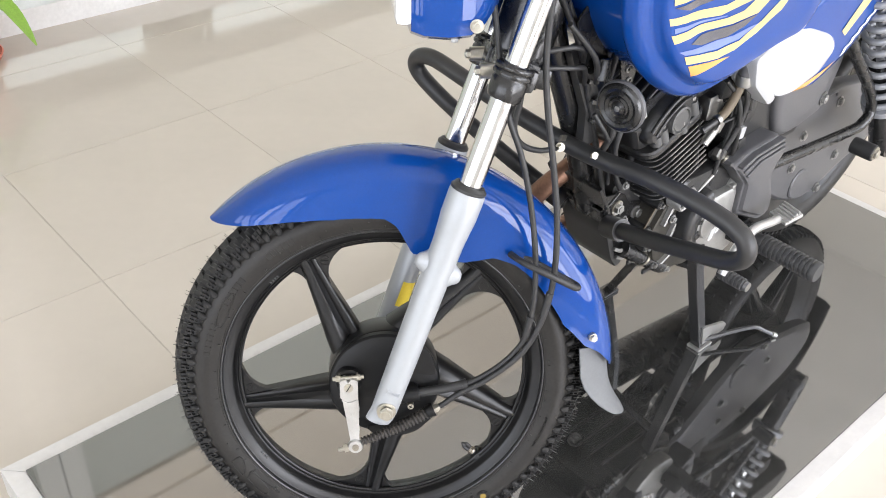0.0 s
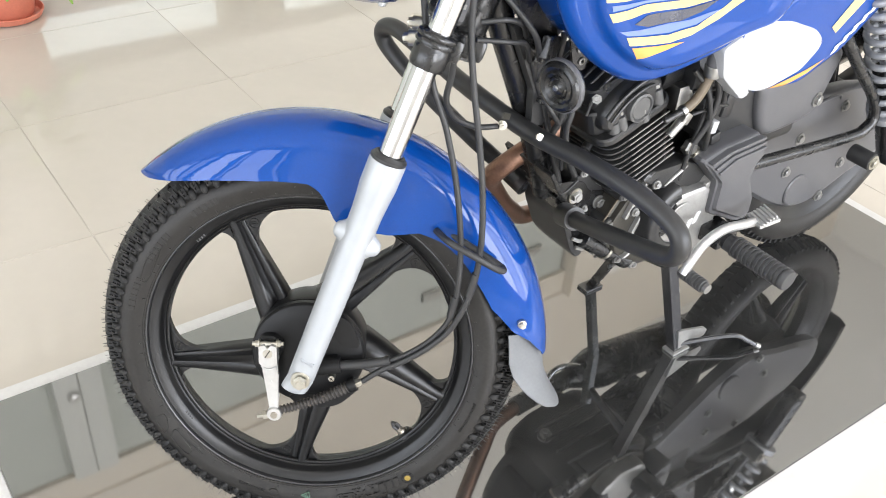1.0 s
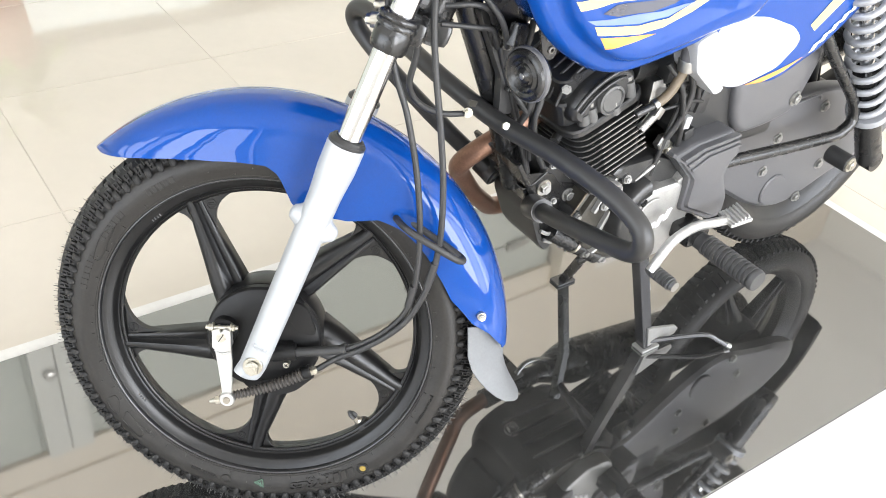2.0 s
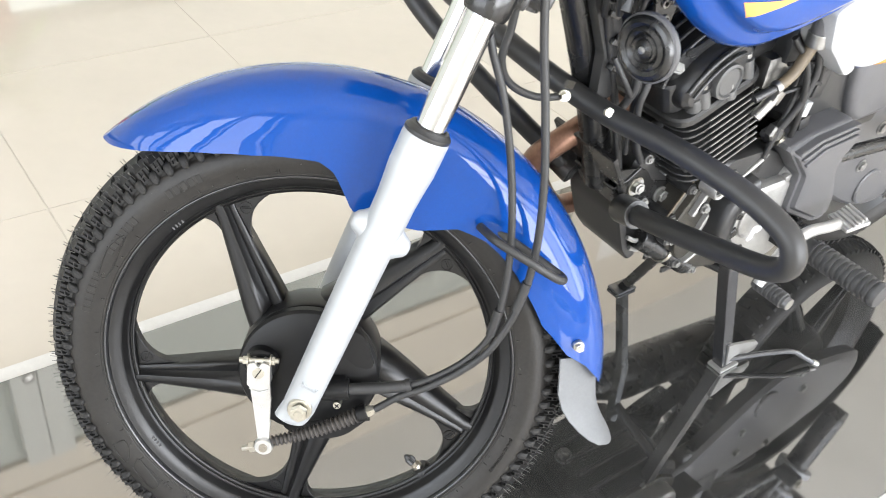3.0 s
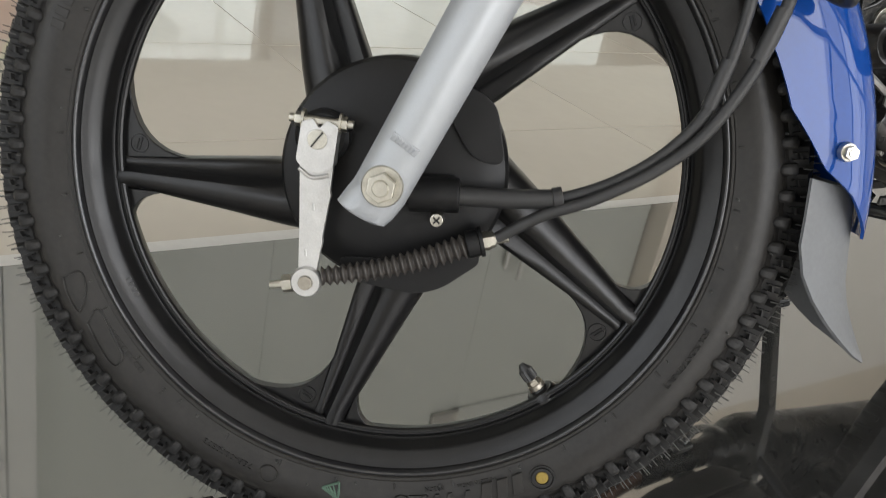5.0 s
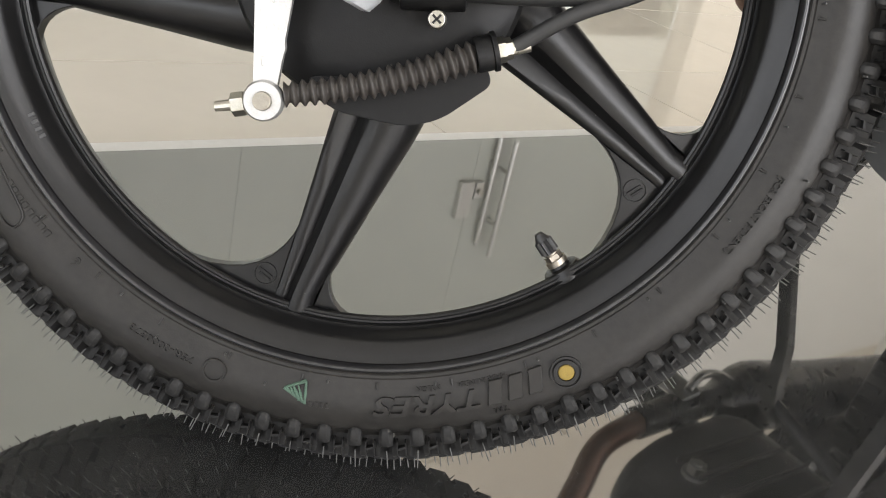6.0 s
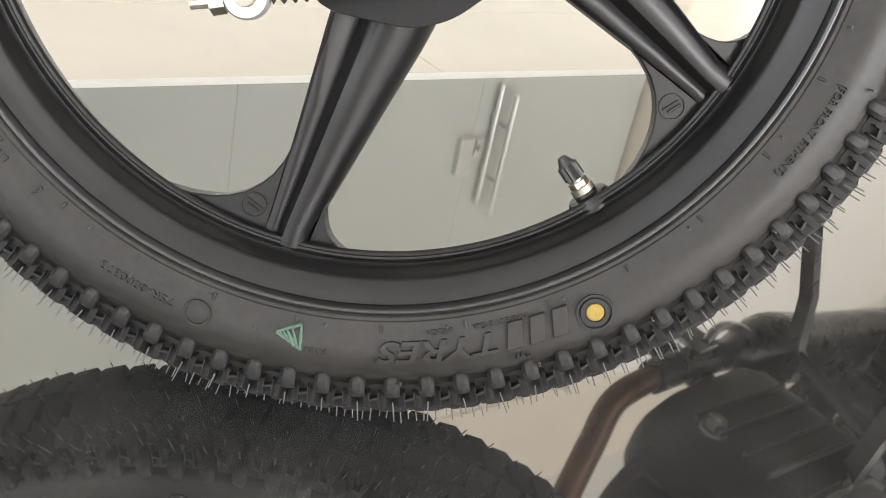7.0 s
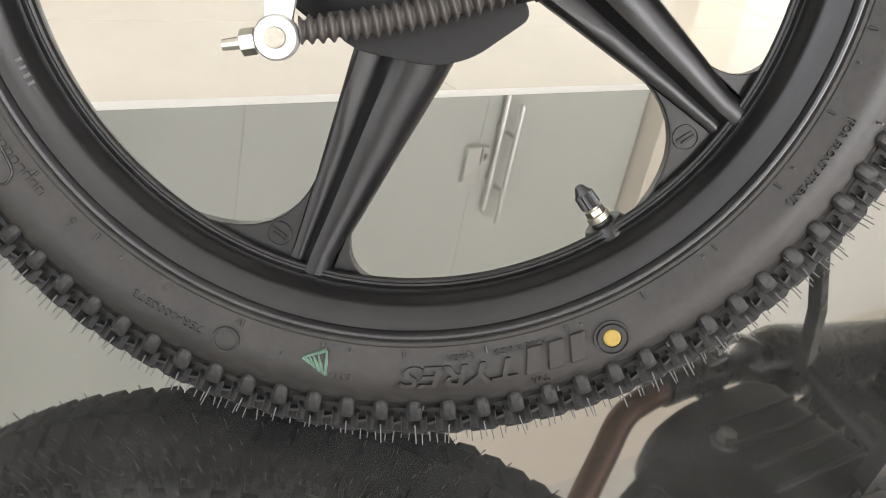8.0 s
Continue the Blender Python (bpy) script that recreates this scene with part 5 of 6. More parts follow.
# rear wheel and tyre
RC = Vector((1.235, 0.052, 0.318))
RT = [(0.2305, -0.034), (0.236, -0.041), (0.250, -0.047), (0.266, -0.046), (0.280, -0.039), (0.290, -0.026), (0.2945, -0.010), (0.295, 0.0)]
rwheel = bpart("rear_wheel", lathe([(0.205, -0.012), (0.212, -0.020), (0.228, -0.034), (0.232, -0.036), (0.228, -0.028), (0.215, 0.0), (0.228, 0.028), (0.232, 0.036), (0.228, 0.034), (0.212, 0.020), (0.205, 0.012)], 96, at=RC, closed=True), M["rim"], bike, "black cast rear wheel rim")
bpart("tyre", lathe(RT + [(r, -y) for r, y in RT[-2::-1]] + [(0.222, 0.024), (0.222, -0.024)], 110, at=RC, closed=True), M["rubber"], rwheel, "black rear tyre")
bm = bmesh.new()
for k in range(84):
    a = 2 * math.pi * k / 84
    for s in (-1, 1):
        o = 0 if s < 0 else math.pi / 84
        b2 = [(da, r, y) for da, r, y in ((-0.02, 0.284, s * 0.034), (0.008, 0.284, s * 0.034), (0.02, 0.292, s * 0.006), (-0.008, 0.292, s * 0.006), (-0.018, 0.2935, s * 0.033), (0.006, 0.2935, s * 0.033), (0.018, 0.300, s * 0.006), (-0.006, 0.300, s * 0.006))]
        vs = [bm.verts.new(ang(a + o + da, r, y) + RC) for da, r, y in b2]
        for f4 in ((0, 1, 5, 4), (1, 2, 6, 5), (2, 3, 7, 6), (3, 0, 4, 7), (4, 5, 6, 7)):
            bm.faces.new([vs[i] for i in f4])
tagged(bpart("tread_block", bm, M["knob"], rwheel, "raised rear tread blocks", 40), kind="stuff")
bpart("hub", lathe([(0, -0.05), (0.07, -0.05), (0.08, -0.02), (0.08, 0.03), (0, 0.05)], 48, at=RC), M["rim"], rwheel, "rear hub")
for k in range(5):
    b2 = spoke_mesh()
    b2.transform(Matrix.Translation(RC) @ Matrix.Rotation(-radians(30 + 72 * k), 4, "Y"))
    bpart("spoke", b2, M["rim"], rwheel, "", 50)
bpart("swingarm", tube([(0.80, -0.034, 0.335), (1.02, -0.034, 0.325), (1.235, -0.034, 0.318)], 0.017, 14), M["black_paint"], bike, "black swingarm tube")
bpart("swingarm", tube([(0.80, 0.070, 0.335), (1.02, 0.105, 0.325), (1.235, 0.165, 0.318)], 0.019, 14), M["black_paint"], bike, "black swingarm tube")

# rear shock absorber
for s in (-1, 1):
    lo, hi = Vector((1.185, s * 0.132, 0.330)), Vector((0.905, s * 0.132, 0.790))
    d = (hi - lo).normalized()
    shock = bpart("shock_absorber", rod(lo, lo + d * 0.25, 0.024, 0.024, 24, bevel=0.003), M["black_paint"], bike, "rear shock absorber with grey coil spring")
    side_v, up_v = d.orthogonal().normalized(), d.cross(d.orthogonal().normalized())
    pts = []
    for i in range(11 * 20 + 1):
        t = i / 20
        pts.append(lo + d * (0.15 + t * 0.0305) + 0.031 * (math.cos(2 * math.pi * t) * side_v + math.sin(2 * math.pi * t) * up_v))
    bpart("spring", tube(pts, 0.0062, 8, 0), M["spring"], shock, "grey coil spring", 60)
    bpart("damper_rod", rod(lo + d * 0.24, hi, 0.012, seg=16), M["chrome"], shock)
    bpart("spring_seat", rod(lo + d * 0.135, lo + d * 0.15, 0.038, seg=28, bevel=0.002), M["spring"], shock)
    bpart("lower_eye", rod(lo + Vector((0, -0.018, 0)), lo + Vector((0, 0.018, 0)), 0.020, seg=24), M["black_paint"], shock)

# footrest hanger and pegs
for s in (-1, 1):
    hang = bpart("footrest_hanger", tube([(0.895, s * 0.120, 0.645), (0.960, s * 0.125, 0.575), (1.044, s * 0.130, 0.493), (1.070, s * 0.132, 0.450), (1.050, s * 0.134, 0.428), (1.000, s * 0.130, 0.420), (0.735, s * 0.115, 0.433)], 0.0105, 12), M["black_paint"], bike, "bent tubular footrest hanger", 60)
    bpart("passenger_peg", rod((1.020, s * 0.140, 0.392), (1.020, s * 0.185, 0.392), 0.0165, seg=18, bevel=0.003), M["black_plastic"], hang, "folded passenger footrest")
    bpart("peg_bolt", bolt((1.020, s * 0.185, 0.392), (0, s, 0), 0.010, 0.007), M["zinc"], hang)
    peg = bpart("footrest", tube([(0.695, s * 0.10, 0.318), (0.697, s * 0.275, 0.318)], 0.0155, 16, 0), M["rubber_peg"], bike, "ribbed black rubber rider footrest", 60)
    prof = [(0.0150, s * 0.160)]
    for k in range(12):
        y = 0.168 + k * 0.0085
        prof += [(0.0150, s * y), (0.0187, s * (y + 0.0008)), (0.0187, s * (y + 0.0042)), (0.0150, s * (y + 0.0050))]
    bm = lathe(prof, 20, at=(0.697, 0, 0.318))
    bpart("peg_rib", bm, M["rubber_peg"], peg)
    bpart("peg_end", rod((0.697, s * 0.270, 0.318), (0.697, s * 0.279, 0.318), 0.0195, 0.0175, 20, bevel=0.002), M["rubber_peg"], peg)
    bpart("peg_bracket", box((0.05, 0.05, 0.03), (0.69, s * 0.13, 0.325), bevel=0.006), M["black_paint"], peg, "black folding bracket")

# heel-and-toe gear lever
GL = [(0.548, -0.185, 0.330), (0.562, -0.184, 0.352), (0.592, -0.180, 0.372), (0.640, -0.176, 0.378), (0.690, -0.174, 0.368), (0.722, -0.174, 0.363)]
gear = bpart("gear_lever", tube(GL, 0.0082, 12, 8), M["lever"], bike, "silver heel-and-toe gear lever", 60)
prof = [(0.0, -0.175), (0.0095, -0.175)]
for k in range(7):
    y = -0.179 - k * 0.0065
    prof += [(0.0095, y), (0.0115, y - 0.0008), (0.0115, y - 0.0036), (0.0095, y - 0.0044)]
bm = lathe(prof + [(0.0095, -0.225), (0.0, -0.225)], 18, at=(0.556, 0, 0.327))
bpart("toe_rubber", bm, M["rubber_peg"], gear, "ribbed toe rubber")
bpart("toe_end", rod((0.556, -0.225, 0.327), (0.556, -0.231, 0.327), 0.0085, seg=14), M["steel"], gear)
bm = box((0.040, 0.040, 0.007), (0.736, -0.178, 0.368), (0, -12, -14), 0.002)
bpart("heel_pad", bm, M["lever"], gear, "ribbed silver heel pad")
for k in range(5):
    bpart("pad_rib", box((0.0034, 0.038, 0.005), (0.7205 + k * 0.0077, -0.178, 0.3700 + k * 0.0016), (0, -12, -14), 0.0008, seg=1), M["lever"], gear)

# centre stand
stand = bpart("centre_stand", tube([(0.650, -0.066, 0.300), (0.671, -0.070, 0.216), (0.702, -0.076, 0.110), (0.732, -0.082, 0.006)], 0.0150, 4, 0), M["stand_paint"], bike, "black square-tube centre stand", 20)
bpart("stand_leg", tube([(0.655, 0.042, 0.215), (0.696, 0.080, 0.131), (0.7225, 0.146, 0.006)], 0.0115, 4, 0), M["black_paint"], stand, "", 20)
bpart("stand_bar", rod((0.668, -0.068, 0.222), (0.672, 0.055, 0.190), 0.009), M["stand_paint"], stand, "cross tube")
for x, y in ((0.736, -0.083), (0.722, 0.149)):
    bpart("stand_foot", box((0.046, 0.030, 0.006), (x, y, 0.0035), (0, 0, 0), 0.0025), M["cast_alloy"] if y < 0 else M["stand_paint"], stand, "flat worn stand foot")
bpart("stand_gusset", slab([(0.728, 0.012), (0.716, 0.060), (0.730, 0.058), (0.796, 0.036), (0.806, 0.026), (0.800, 0.014)], -0.094, -0.088, 0.001), M["cast_alloy"], stand, "pale folded steel gusset")
bpart("stand_tang", tube([(0.735, -0.090, 0.020), (0.790, -0.114, 0.026), (0.838, -0.138, 0.029), (0.858, -0.152, 0.018), (0.876, -0.165, 0.006)], 0.0048, 10, 6), M["stand_paint"], stand, "bent foot tang")
bpart("tang_end", rod((0.874, -0.1635, 0.008), (0.882, -0.169, 0.0035), 0.0056, seg=14, bevel=0.001), M["steel"], stand, "bright tang tip")
bpart("stand_spring", rod((0.64, -0.060, 0.31), (0.715, -0.066, 0.14), 0.007), M["steel"], stand, "stand return spring")
for k in range(2):
    bpart("pivot_plate", slab(round_poly([(0.630, 0.330), (0.690, 0.325), (0.690, 0.280), (0.640, 0.275)], 0.010), (-0.078, 0.060)[k], (-0.073, 0.065)[k], 0.001), M["stand_paint"], stand, "pivot plate")


# frame
bpart("down_tube", tube([(0.235, 0, 0.86), (0.274, 0, 0.745), (0.315, 0, 0.650), (0.360, 0, 0.545), (0.402, 0, 0.430)], 0.019, 16), M["black_paint"], bike, "black frame down tube", 60)
head = bpart("frame_head", rod((0.190, 0, 0.755), (0.280, 0, 0.98), 0.030, seg=28, bevel=0.004), M["black_paint"], bike, "black frame steering head")
bm = slab(round_poly([(0.262, 0.79), (0.300, 0.70), (0.345, 0.72), (0.40, 0.80), (0.34, 0.86)], 0.012), -0.045, -0.041, 0.001)
bpart("head_gusset", bm, M["black_paint"], head, "black frame gusset plate")
bm = slab(round_poly([(0.262, 0.79), (0.300, 0.70), (0.345, 0.72), (0.40, 0.80), (0.34, 0.86)], 0.012), 0.041, 0.045, 0.001)
bpart("head_gusset", bm, M["black_paint"], head)
bpart("number_strip", box((0.013, 0.004, 0.15), (0.212, -0.031, 0.835), (0, 22, 0), 0.001), M["grey_plastic"], head, "stamped grey strip on the steering head")
for k in range(7):
    bpart("stamp_bar", box((0.005, 0.002, 0.006), (0.190 + k * 0.0050, -0.0335, 0.783 + k * 0.0125), (0, 22, 0)), M["alloy"], head)
bpart("top_tube", tube([(0.27, 0, 0.93), (0.45, 0, 0.88), (0.70, 0, 0.78), (0.90, 0, 0.72)], 0.02, 14), M["black_paint"], bike, "black frame top tube")
bpart("rear_frame_tube", tube([(0.80, 0.0, 0.74), (0.76, 0.05, 0.55), (0.78, 0.05, 0.34)], 0.017, 14), M["black_paint"], bike, "black rear frame tube")
wires = ([(0.235, -0.035, 0.83), (0.285, -0.040, 0.74), (0.318, -0.036, 0.66), (0.352, -0.034, 0.58), (0.392, -0.035, 0.47)], [(0.25, -0.028, 0.83), (0.300, -0.034, 0.73), (0.33, -0.032, 0.64), (0.37, -0.03, 0.55), (0.405, -0.03, 0.45)],
         [(0.30, -0.05, 0.80), (0.33, -0.06, 0.76), (0.345, -0.05, 0.70), (0.34, -0.03, 0.62)], [(0.23, -0.06, 0.80), (0.27, -0.075, 0.75), (0.30, -0.06, 0.70)], [(0.60, -0.09, 0.66), (0.62, -0.10, 0.58), (0.605, -0.10, 0.50), (0.60, -0.095, 0.44)], [(0.57, -0.10, 0.64), (0.60, -0.112, 0.60), (0.625, -0.11, 0.53), (0.64, -0.10, 0.47)])
wires = wires + ([(0.176, -0.04, 0.735), (0.173, -0.04, 0.70), (0.167, -0.04, 0.666), (0.184, -0.04, 0.636), (0.221, -0.04, 0.613), (0.261, -0.04, 0.603)],)
for w in wires:
    bpart("wire", tube(w, 0.0042, 8, 6), M["cable"], bike, "black wiring loom", 60)

bpart("loom_cover", slab(round_poly([(0.268, 0.745), (0.300, 0.748), (0.352, 0.640), (0.345, 0.580), (0.322, 0.585), (0.318, 0.640)], 0.006), -0.036, -0.022, 0.003), M["black_plastic"], bike, "black moulded wiring cover on the down tube")
for x, z in ((0.296, 0.722), (0.312, 0.690), (0.326, 0.655), (0.334, 0.622)):
    bpart("loom_clip", box((0.018, 0.020, 0.007), (x, -0.036, z), (0, 25, 0), 0.0015), M["black_paint"], bike, "black cable clip")
for pts in ([(0.330, -0.045, 0.700), (0.345, -0.058, 0.676), (0.352, -0.060, 0.640), (0.362, -0.058, 0.600), (0.372, -0.050, 0.560), (0.384, -0.046, 0.500)],
            [(0.322, -0.048, 0.640), (0.336, -0.060, 0.612), (0.356, -0.056, 0.590), (0.364, -0.046, 0.606)],
            [(0.200, -0.055, 0.770), (0.232, -0.070, 0.772), (0.262, -0.062, 0.756), (0.285, -0.045, 0.730)],
            [(0.200, -0.050, 0.745), (0.240, -0.066, 0.740), (0.276, -0.056, 0.725), (0.300, -0.040, 0.690)]):
    bpart("wire", tube(pts, 0.0036, 8, 6), M["cable"], bike, "black wiring loom", 60)
# crash guard with sleeves
GUARD = [(0.405, -0.045, 0.412), (0.390, -0.120, 0.438), (0.368, -0.220, 0.478), (0.352, -0.288, 0.508), (0.345, -0.312, 0.535), (0.343, -0.298, 0.562), (0.338, -0.240, 0.577), (0.330, -0.150, 0.581), (0.318, -0.050, 0.578), (0.305, 0.060, 0.590), (0.292, 0.180, 0.612), (0.285, 0.255, 0.624), (0.283, 0.290, 0.610), (0.290, 0.285, 0.580), (0.315, 0.215, 0.530), (0.360, 0.120, 0.465), (0.405, 0.045, 0.412)]
cg = bpart("crash_guard", tube(GUARD, 0.0135, 16, 8), M["black_plastic"], bike, "matt black sleeved crash guard loop", 60)
bpart("guard_bolt", bolt((0.312, -0.064, 0.584), (-0.5, -1, 0.6), 0.0056, 0.009, None, False), M["zinc"], cg, "plated guard bolt")
bpart("guard_clip", box((0.018, 0.004, 0.009), (0.270, -0.040, 0.616), (0, 25, 15), 0.001), M["bare_case"], cg, "plated clip with a bolt")
bpart("clip_bolt", bolt((0.262, -0.043, 0.606), (-0.6, -1, 0.2), 0.0050, 0.008), M["zinc"], cg)
bm = box((0.05, 0.11, 0.008), (0.372, 0, 0.480), (0, 60, 0), 0.002)
bpart("guard_bracket", bm, M["black_paint"], cg)
for s in (-1, 1):
    bpart("guard_collar", rod((0.405, s * 0.045, 0.412), (0.398, s * 0.078, 0.424), 0.019, seg=20, bevel=0.002), M["engine"], cg)

# horn
hc, hn = Vector((0.296, -0.110, 0.686)), Vector((-0.99, -0.12, 0.0)).normalized()
b2 = lathe([(0, -0.012), (0.006, -0.0145), (0.010, -0.012), (0.0125, -0.010), (0.016, -0.013), (0.019, -0.010), (0.024, -0.0135), (0.0285, -0.0095), (0.034, -0.0120), (0.039, -0.010), (0.0425, -0.005), (0.0435, 0.002), (0.041, 0.010), (0.030, 0.020), (0.020, 0.030), (0, 0.032)], 48)
b2.transform(Matrix.Translation(hc) @ hn.to_track_quat("-Y", "Z").to_matrix().to_4x4() @ Matrix.Scale(0.80, 4))
horn = bpart("horn", b2, M["black_paint"], bike, "round black horn with ringed face", 25)
b2 = lathe([(0.0425, -0.006), (0.0452, -0.004), (0.0455, 0.003), (0.0425, 0.004)], 48, closed=True)
b2.transform(Matrix.Translation(hc) @ hn.to_track_quat("-Y", "Z").to_matrix().to_4x4() @ Matrix.Scale(0.80, 4))
bpart("horn_rim", b2, M["grey_plastic"], horn)
b2 = lathe([(0, -0.0165), (0.0045, -0.0155), (0.0055, -0.013), (0, -0.012)], 20)
b2.transform(Matrix.Translation(hc) @ hn.to_track_quat("-Y", "Z").to_matrix().to_4x4() @ Matrix.Scale(0.80, 4))
bpart("horn_stud", b2, M["alloy"], horn, "small plated stud")
bpart("horn_bracket", box((0.05, 0.012, 0.03), (0.315, -0.06, 0.715), (0, 20, 30), 0.003), M["black_paint"], horn)

# engine: a narrow nose between the mounting plates, a wider crankcase behind it
CASE = [(0.428, 0.470), (0.432, 0.410), (0.455, 0.350), (0.500, 0.300), (0.560, 0.275), (0.690, 0.262), (0.765, 0.300), (0.790, 0.380), (0.760, 0.450), (0.690, 0.480), (0.600, 0.478), (0.470, 0.492)]
bm = pillow(CASE, [(0.5, -0.036), (0.90, -0.036), (0.97, -0.033), (1.0, -0.026), (1.0, 0.062), (0.96, 0.090), (0.5, 0.098)], 80, 0.020)
engine = bpart("engine", bm, M["engine"], bike, "black four-stroke engine with finned cylinder", 35)
HALF = [(0.474, 0.386), (0.494, 0.414), (0.509, 0.433), (0.522, 0.462), (0.560, 0.474), (0.625, 0.470), (0.690, 0.440), (0.742, 0.380), (0.742, 0.300), (0.690, 0.266), (0.600, 0.262), (0.545, 0.280), (0.497, 0.318)]
bm = pillow(HALF, [(0.5, -0.082), (0.90, -0.082), (0.955, -0.079), (0.965, -0.070), (1.0, -0.068), (1.0, -0.030)], 80, 0.010)
half = bpart("left_crankcase", bm, M["bare_case"], engine, "dull olive-black cast crankcase half", 30)
bpart("gasket_line", tube([(0.470, -0.069, 0.384), (0.491, -0.069, 0.415), (0.506, -0.069, 0.435), (0.518, -0.069, 0.464)], 0.0016, 6, 6), M["tan_rubber"], engine, "thin tan gasket edge", 60)
# flange bolts round the crankcase joint
for x, z, r in ((0.486, 0.350, 0.0062), (0.480, 0.385, 0.0055), (0.516, 0.300, 0.0062), (0.502, 0.427, 0.0055), (0.560, 0.272, 0.006), (0.640, 0.268, 0.006)):
    bpart("case_boss", rod((x, -0.030, z), (x, -0.074, z), r * 1.7, r * 1.55, 18, bevel=0.0015), M["engine"], engine, "cast bolt boss", 40)
    bpart("engine_bolt", bolt((x, -0.074, z), (0, -1, 0.05), r * 0.8, r * 1.1), M["steel"], engine, "plated engine bolt")
# generator cover: bare alloy face inside a black arch
GC = (0.603, 0.374)
FACE = [(0.552, 0.374), (0.562, 0.402), (0.590, 0.420), (0.640, 0.420), (0.684, 0.418), (0.695, 0.390), (0.702, 0.345), (0.712, 0.300), (0.690, 0.278), (0.630, 0.272), (0.585, 0.296), (0.560, 0.335)]
gen = bpart("generator_cover", pillow(FACE, [(0.4, -0.114), (0.88, -0.113), (0.97, -0.109), (1.0, -0.102), (1.0, -0.07)], 64, 0.012), M["cast_alloy"], engine, "bare cast alloy generator cover", 35)
rows = []
for i in range(25):
    a = radians(104 + i * 6.6)
    rows.append([Vector((GC[0] + r * math.cos(a), y, GC[1] + r * math.sin(a))) for r, y in ((0.0440, -0.080), (0.0440, -0.1150), (0.0455, -0.1165), (0.0560, -0.1168), (0.0660, -0.1150), (0.0690, -0.1115), (0.0700, -0.1040), (0.0705, -0.080))])
bpart("cover_arch", loft(rows), M["engine"], gen, "broad black painted arch", 50)
# recesses are drawn by black blocks that carry their shade as colour
for a, w in ((128, 0.013), (158, 0.010), (196, 0.014)):
    b2 = box((0.014, 0.006, w), (0, 0, 0), bevel=0.0015, seg=1)
    b2.transform(Matrix.Translation((GC[0] + 0.0415 * math.cos(radians(a)), -0.1145, GC[1] + 0.0415 * math.sin(radians(a)))) @ Matrix.Rotation(-radians(a), 4, "Y"))
    bpart("cover_recess", b2, M["black_paint"], gen, "black block that draws a square recess's shade")
for a0, a1 in ((100, 250), (70, 100)):
    pts = [(GC[0] + 0.030 * math.cos(radians(a0 + (a1 - a0) * k / 8)), -0.1150, GC[1] + 0.030 * math.sin(radians(a0 + (a1 - a0) * k / 8))) for k in range(9)]
    bpart("cover_rib", tube(pts, 0.0020, 8, 0), M["cast_alloy"], gen, "", 60)
for k, (x, z) in enumerate(((0.612, 0.345), (0.628, 0.354), (0.644, 0.363))):
    b2 = slab([(x - 0.008, z - 0.011), (x + 0.001, z - 0.009), (x + 0.008, z + 0.011), (x - 0.001, z + 0.009)], -0.1168, -0.1120, 0.0008, 1)
    bpart("badge_bar", b2, M["white_panel"], gen, "white badge shape")
# plug, screws and ribs ahead of the arch
bpart("timing_plug", lathe([(0, -0.099), (0.0080, -0.099), (0.0090, -0.1035), (0.0125, -0.1045), (0.0140, -0.1020), (0.0142, -0.078), (0, -0.078)], 32, at=(0.521, 0, 0.437)), M["cast_alloy"], half, "round alloy inspection plug", 35)
bpart("plug_centre", rod((0.521, -0.098, 0.437), (0.521, -0.1005, 0.437), 0.0075, seg=24), M["black_paint"], half, "black plug centre")
for x, y, z, r in ((0.515, -0.092, 0.405, 0.0062), (0.545, -0.098, 0.450, 0.0065), (0.500, -0.088, 0.352, 0.0062), (0.690, -0.112, 0.440, 0.0062)):
    bpart("case_boss", rod((x, y + 0.020, z), (x, y, z), r * 1.6, r * 1.5, 18, bevel=0.001), M["engine"], half, "cast bolt boss", 40)
    bpart("engine_bolt", bolt((x, y, z), (-0.1, -1, 0.1), r * 0.85, r), M["steel"], half, "plated engine bolt")
for a, b in (((0.534, 0.452), (0.500, 0.395)), ((0.541, 0.396), (0.520, 0.352)), ((0.552, 0.330), (0.515, 0.312))):
    b2 = slab([(a[0] - 0.003, a[1]), (a[0] + 0.003, a[1] - 0.002), (b[0] + 0.003, b[1] - 0.002), (b[0] - 0.003, b[1])], -0.0905, -0.078, 0.0012, 1)
    bpart("case_rib", b2, M["cast_alloy"], half, "bare cast rib")
SLABO = [(0.512, 0.4620), (0.530, 0.4760), (0.610, 0.4740), (0.640, 0.4600), (0.690, 0.4260), (0.645, 0.4120), (0.600, 0.4280), (0.565, 0.4330)]
st = bpart("starter_cover", pillow(SLABO, [(0.5, -0.097), (0.90, -0.0965), (0.97, -0.093), (1.0, -0.086), (1.0, -0.05)], 60, 0.008), M["engine"], engine, "smooth black starter motor cover", 35)
bpart("cover_ridge", tube([(0.566, -0.0975, 0.440), (0.592, -0.0980, 0.456), (0.612, -0.0975, 0.464)], lambda t: 0.0008 + 0.0026 * math.sin(math.pi * (0.05 + 0.9 * t)), 8, 6), M["cast_alloy"], st, "pale tapered casting ridge", 60)
SPR = [(0.650, 0.412), (0.662, 0.432), (0.690, 0.432), (0.742, 0.360), (0.735, 0.330), (0.700, 0.352), (0.690, 0.395)]
spr = bpart("sprocket_cover", pillow(SPR, [(0.35, -0.112), (0.82, -0.111), (0.95, -0.107), (1.0, -0.098), (1.0, -0.06)], 54, 0.008), M["cast_alloy"], engine, "bare alloy sprocket cover", 35)
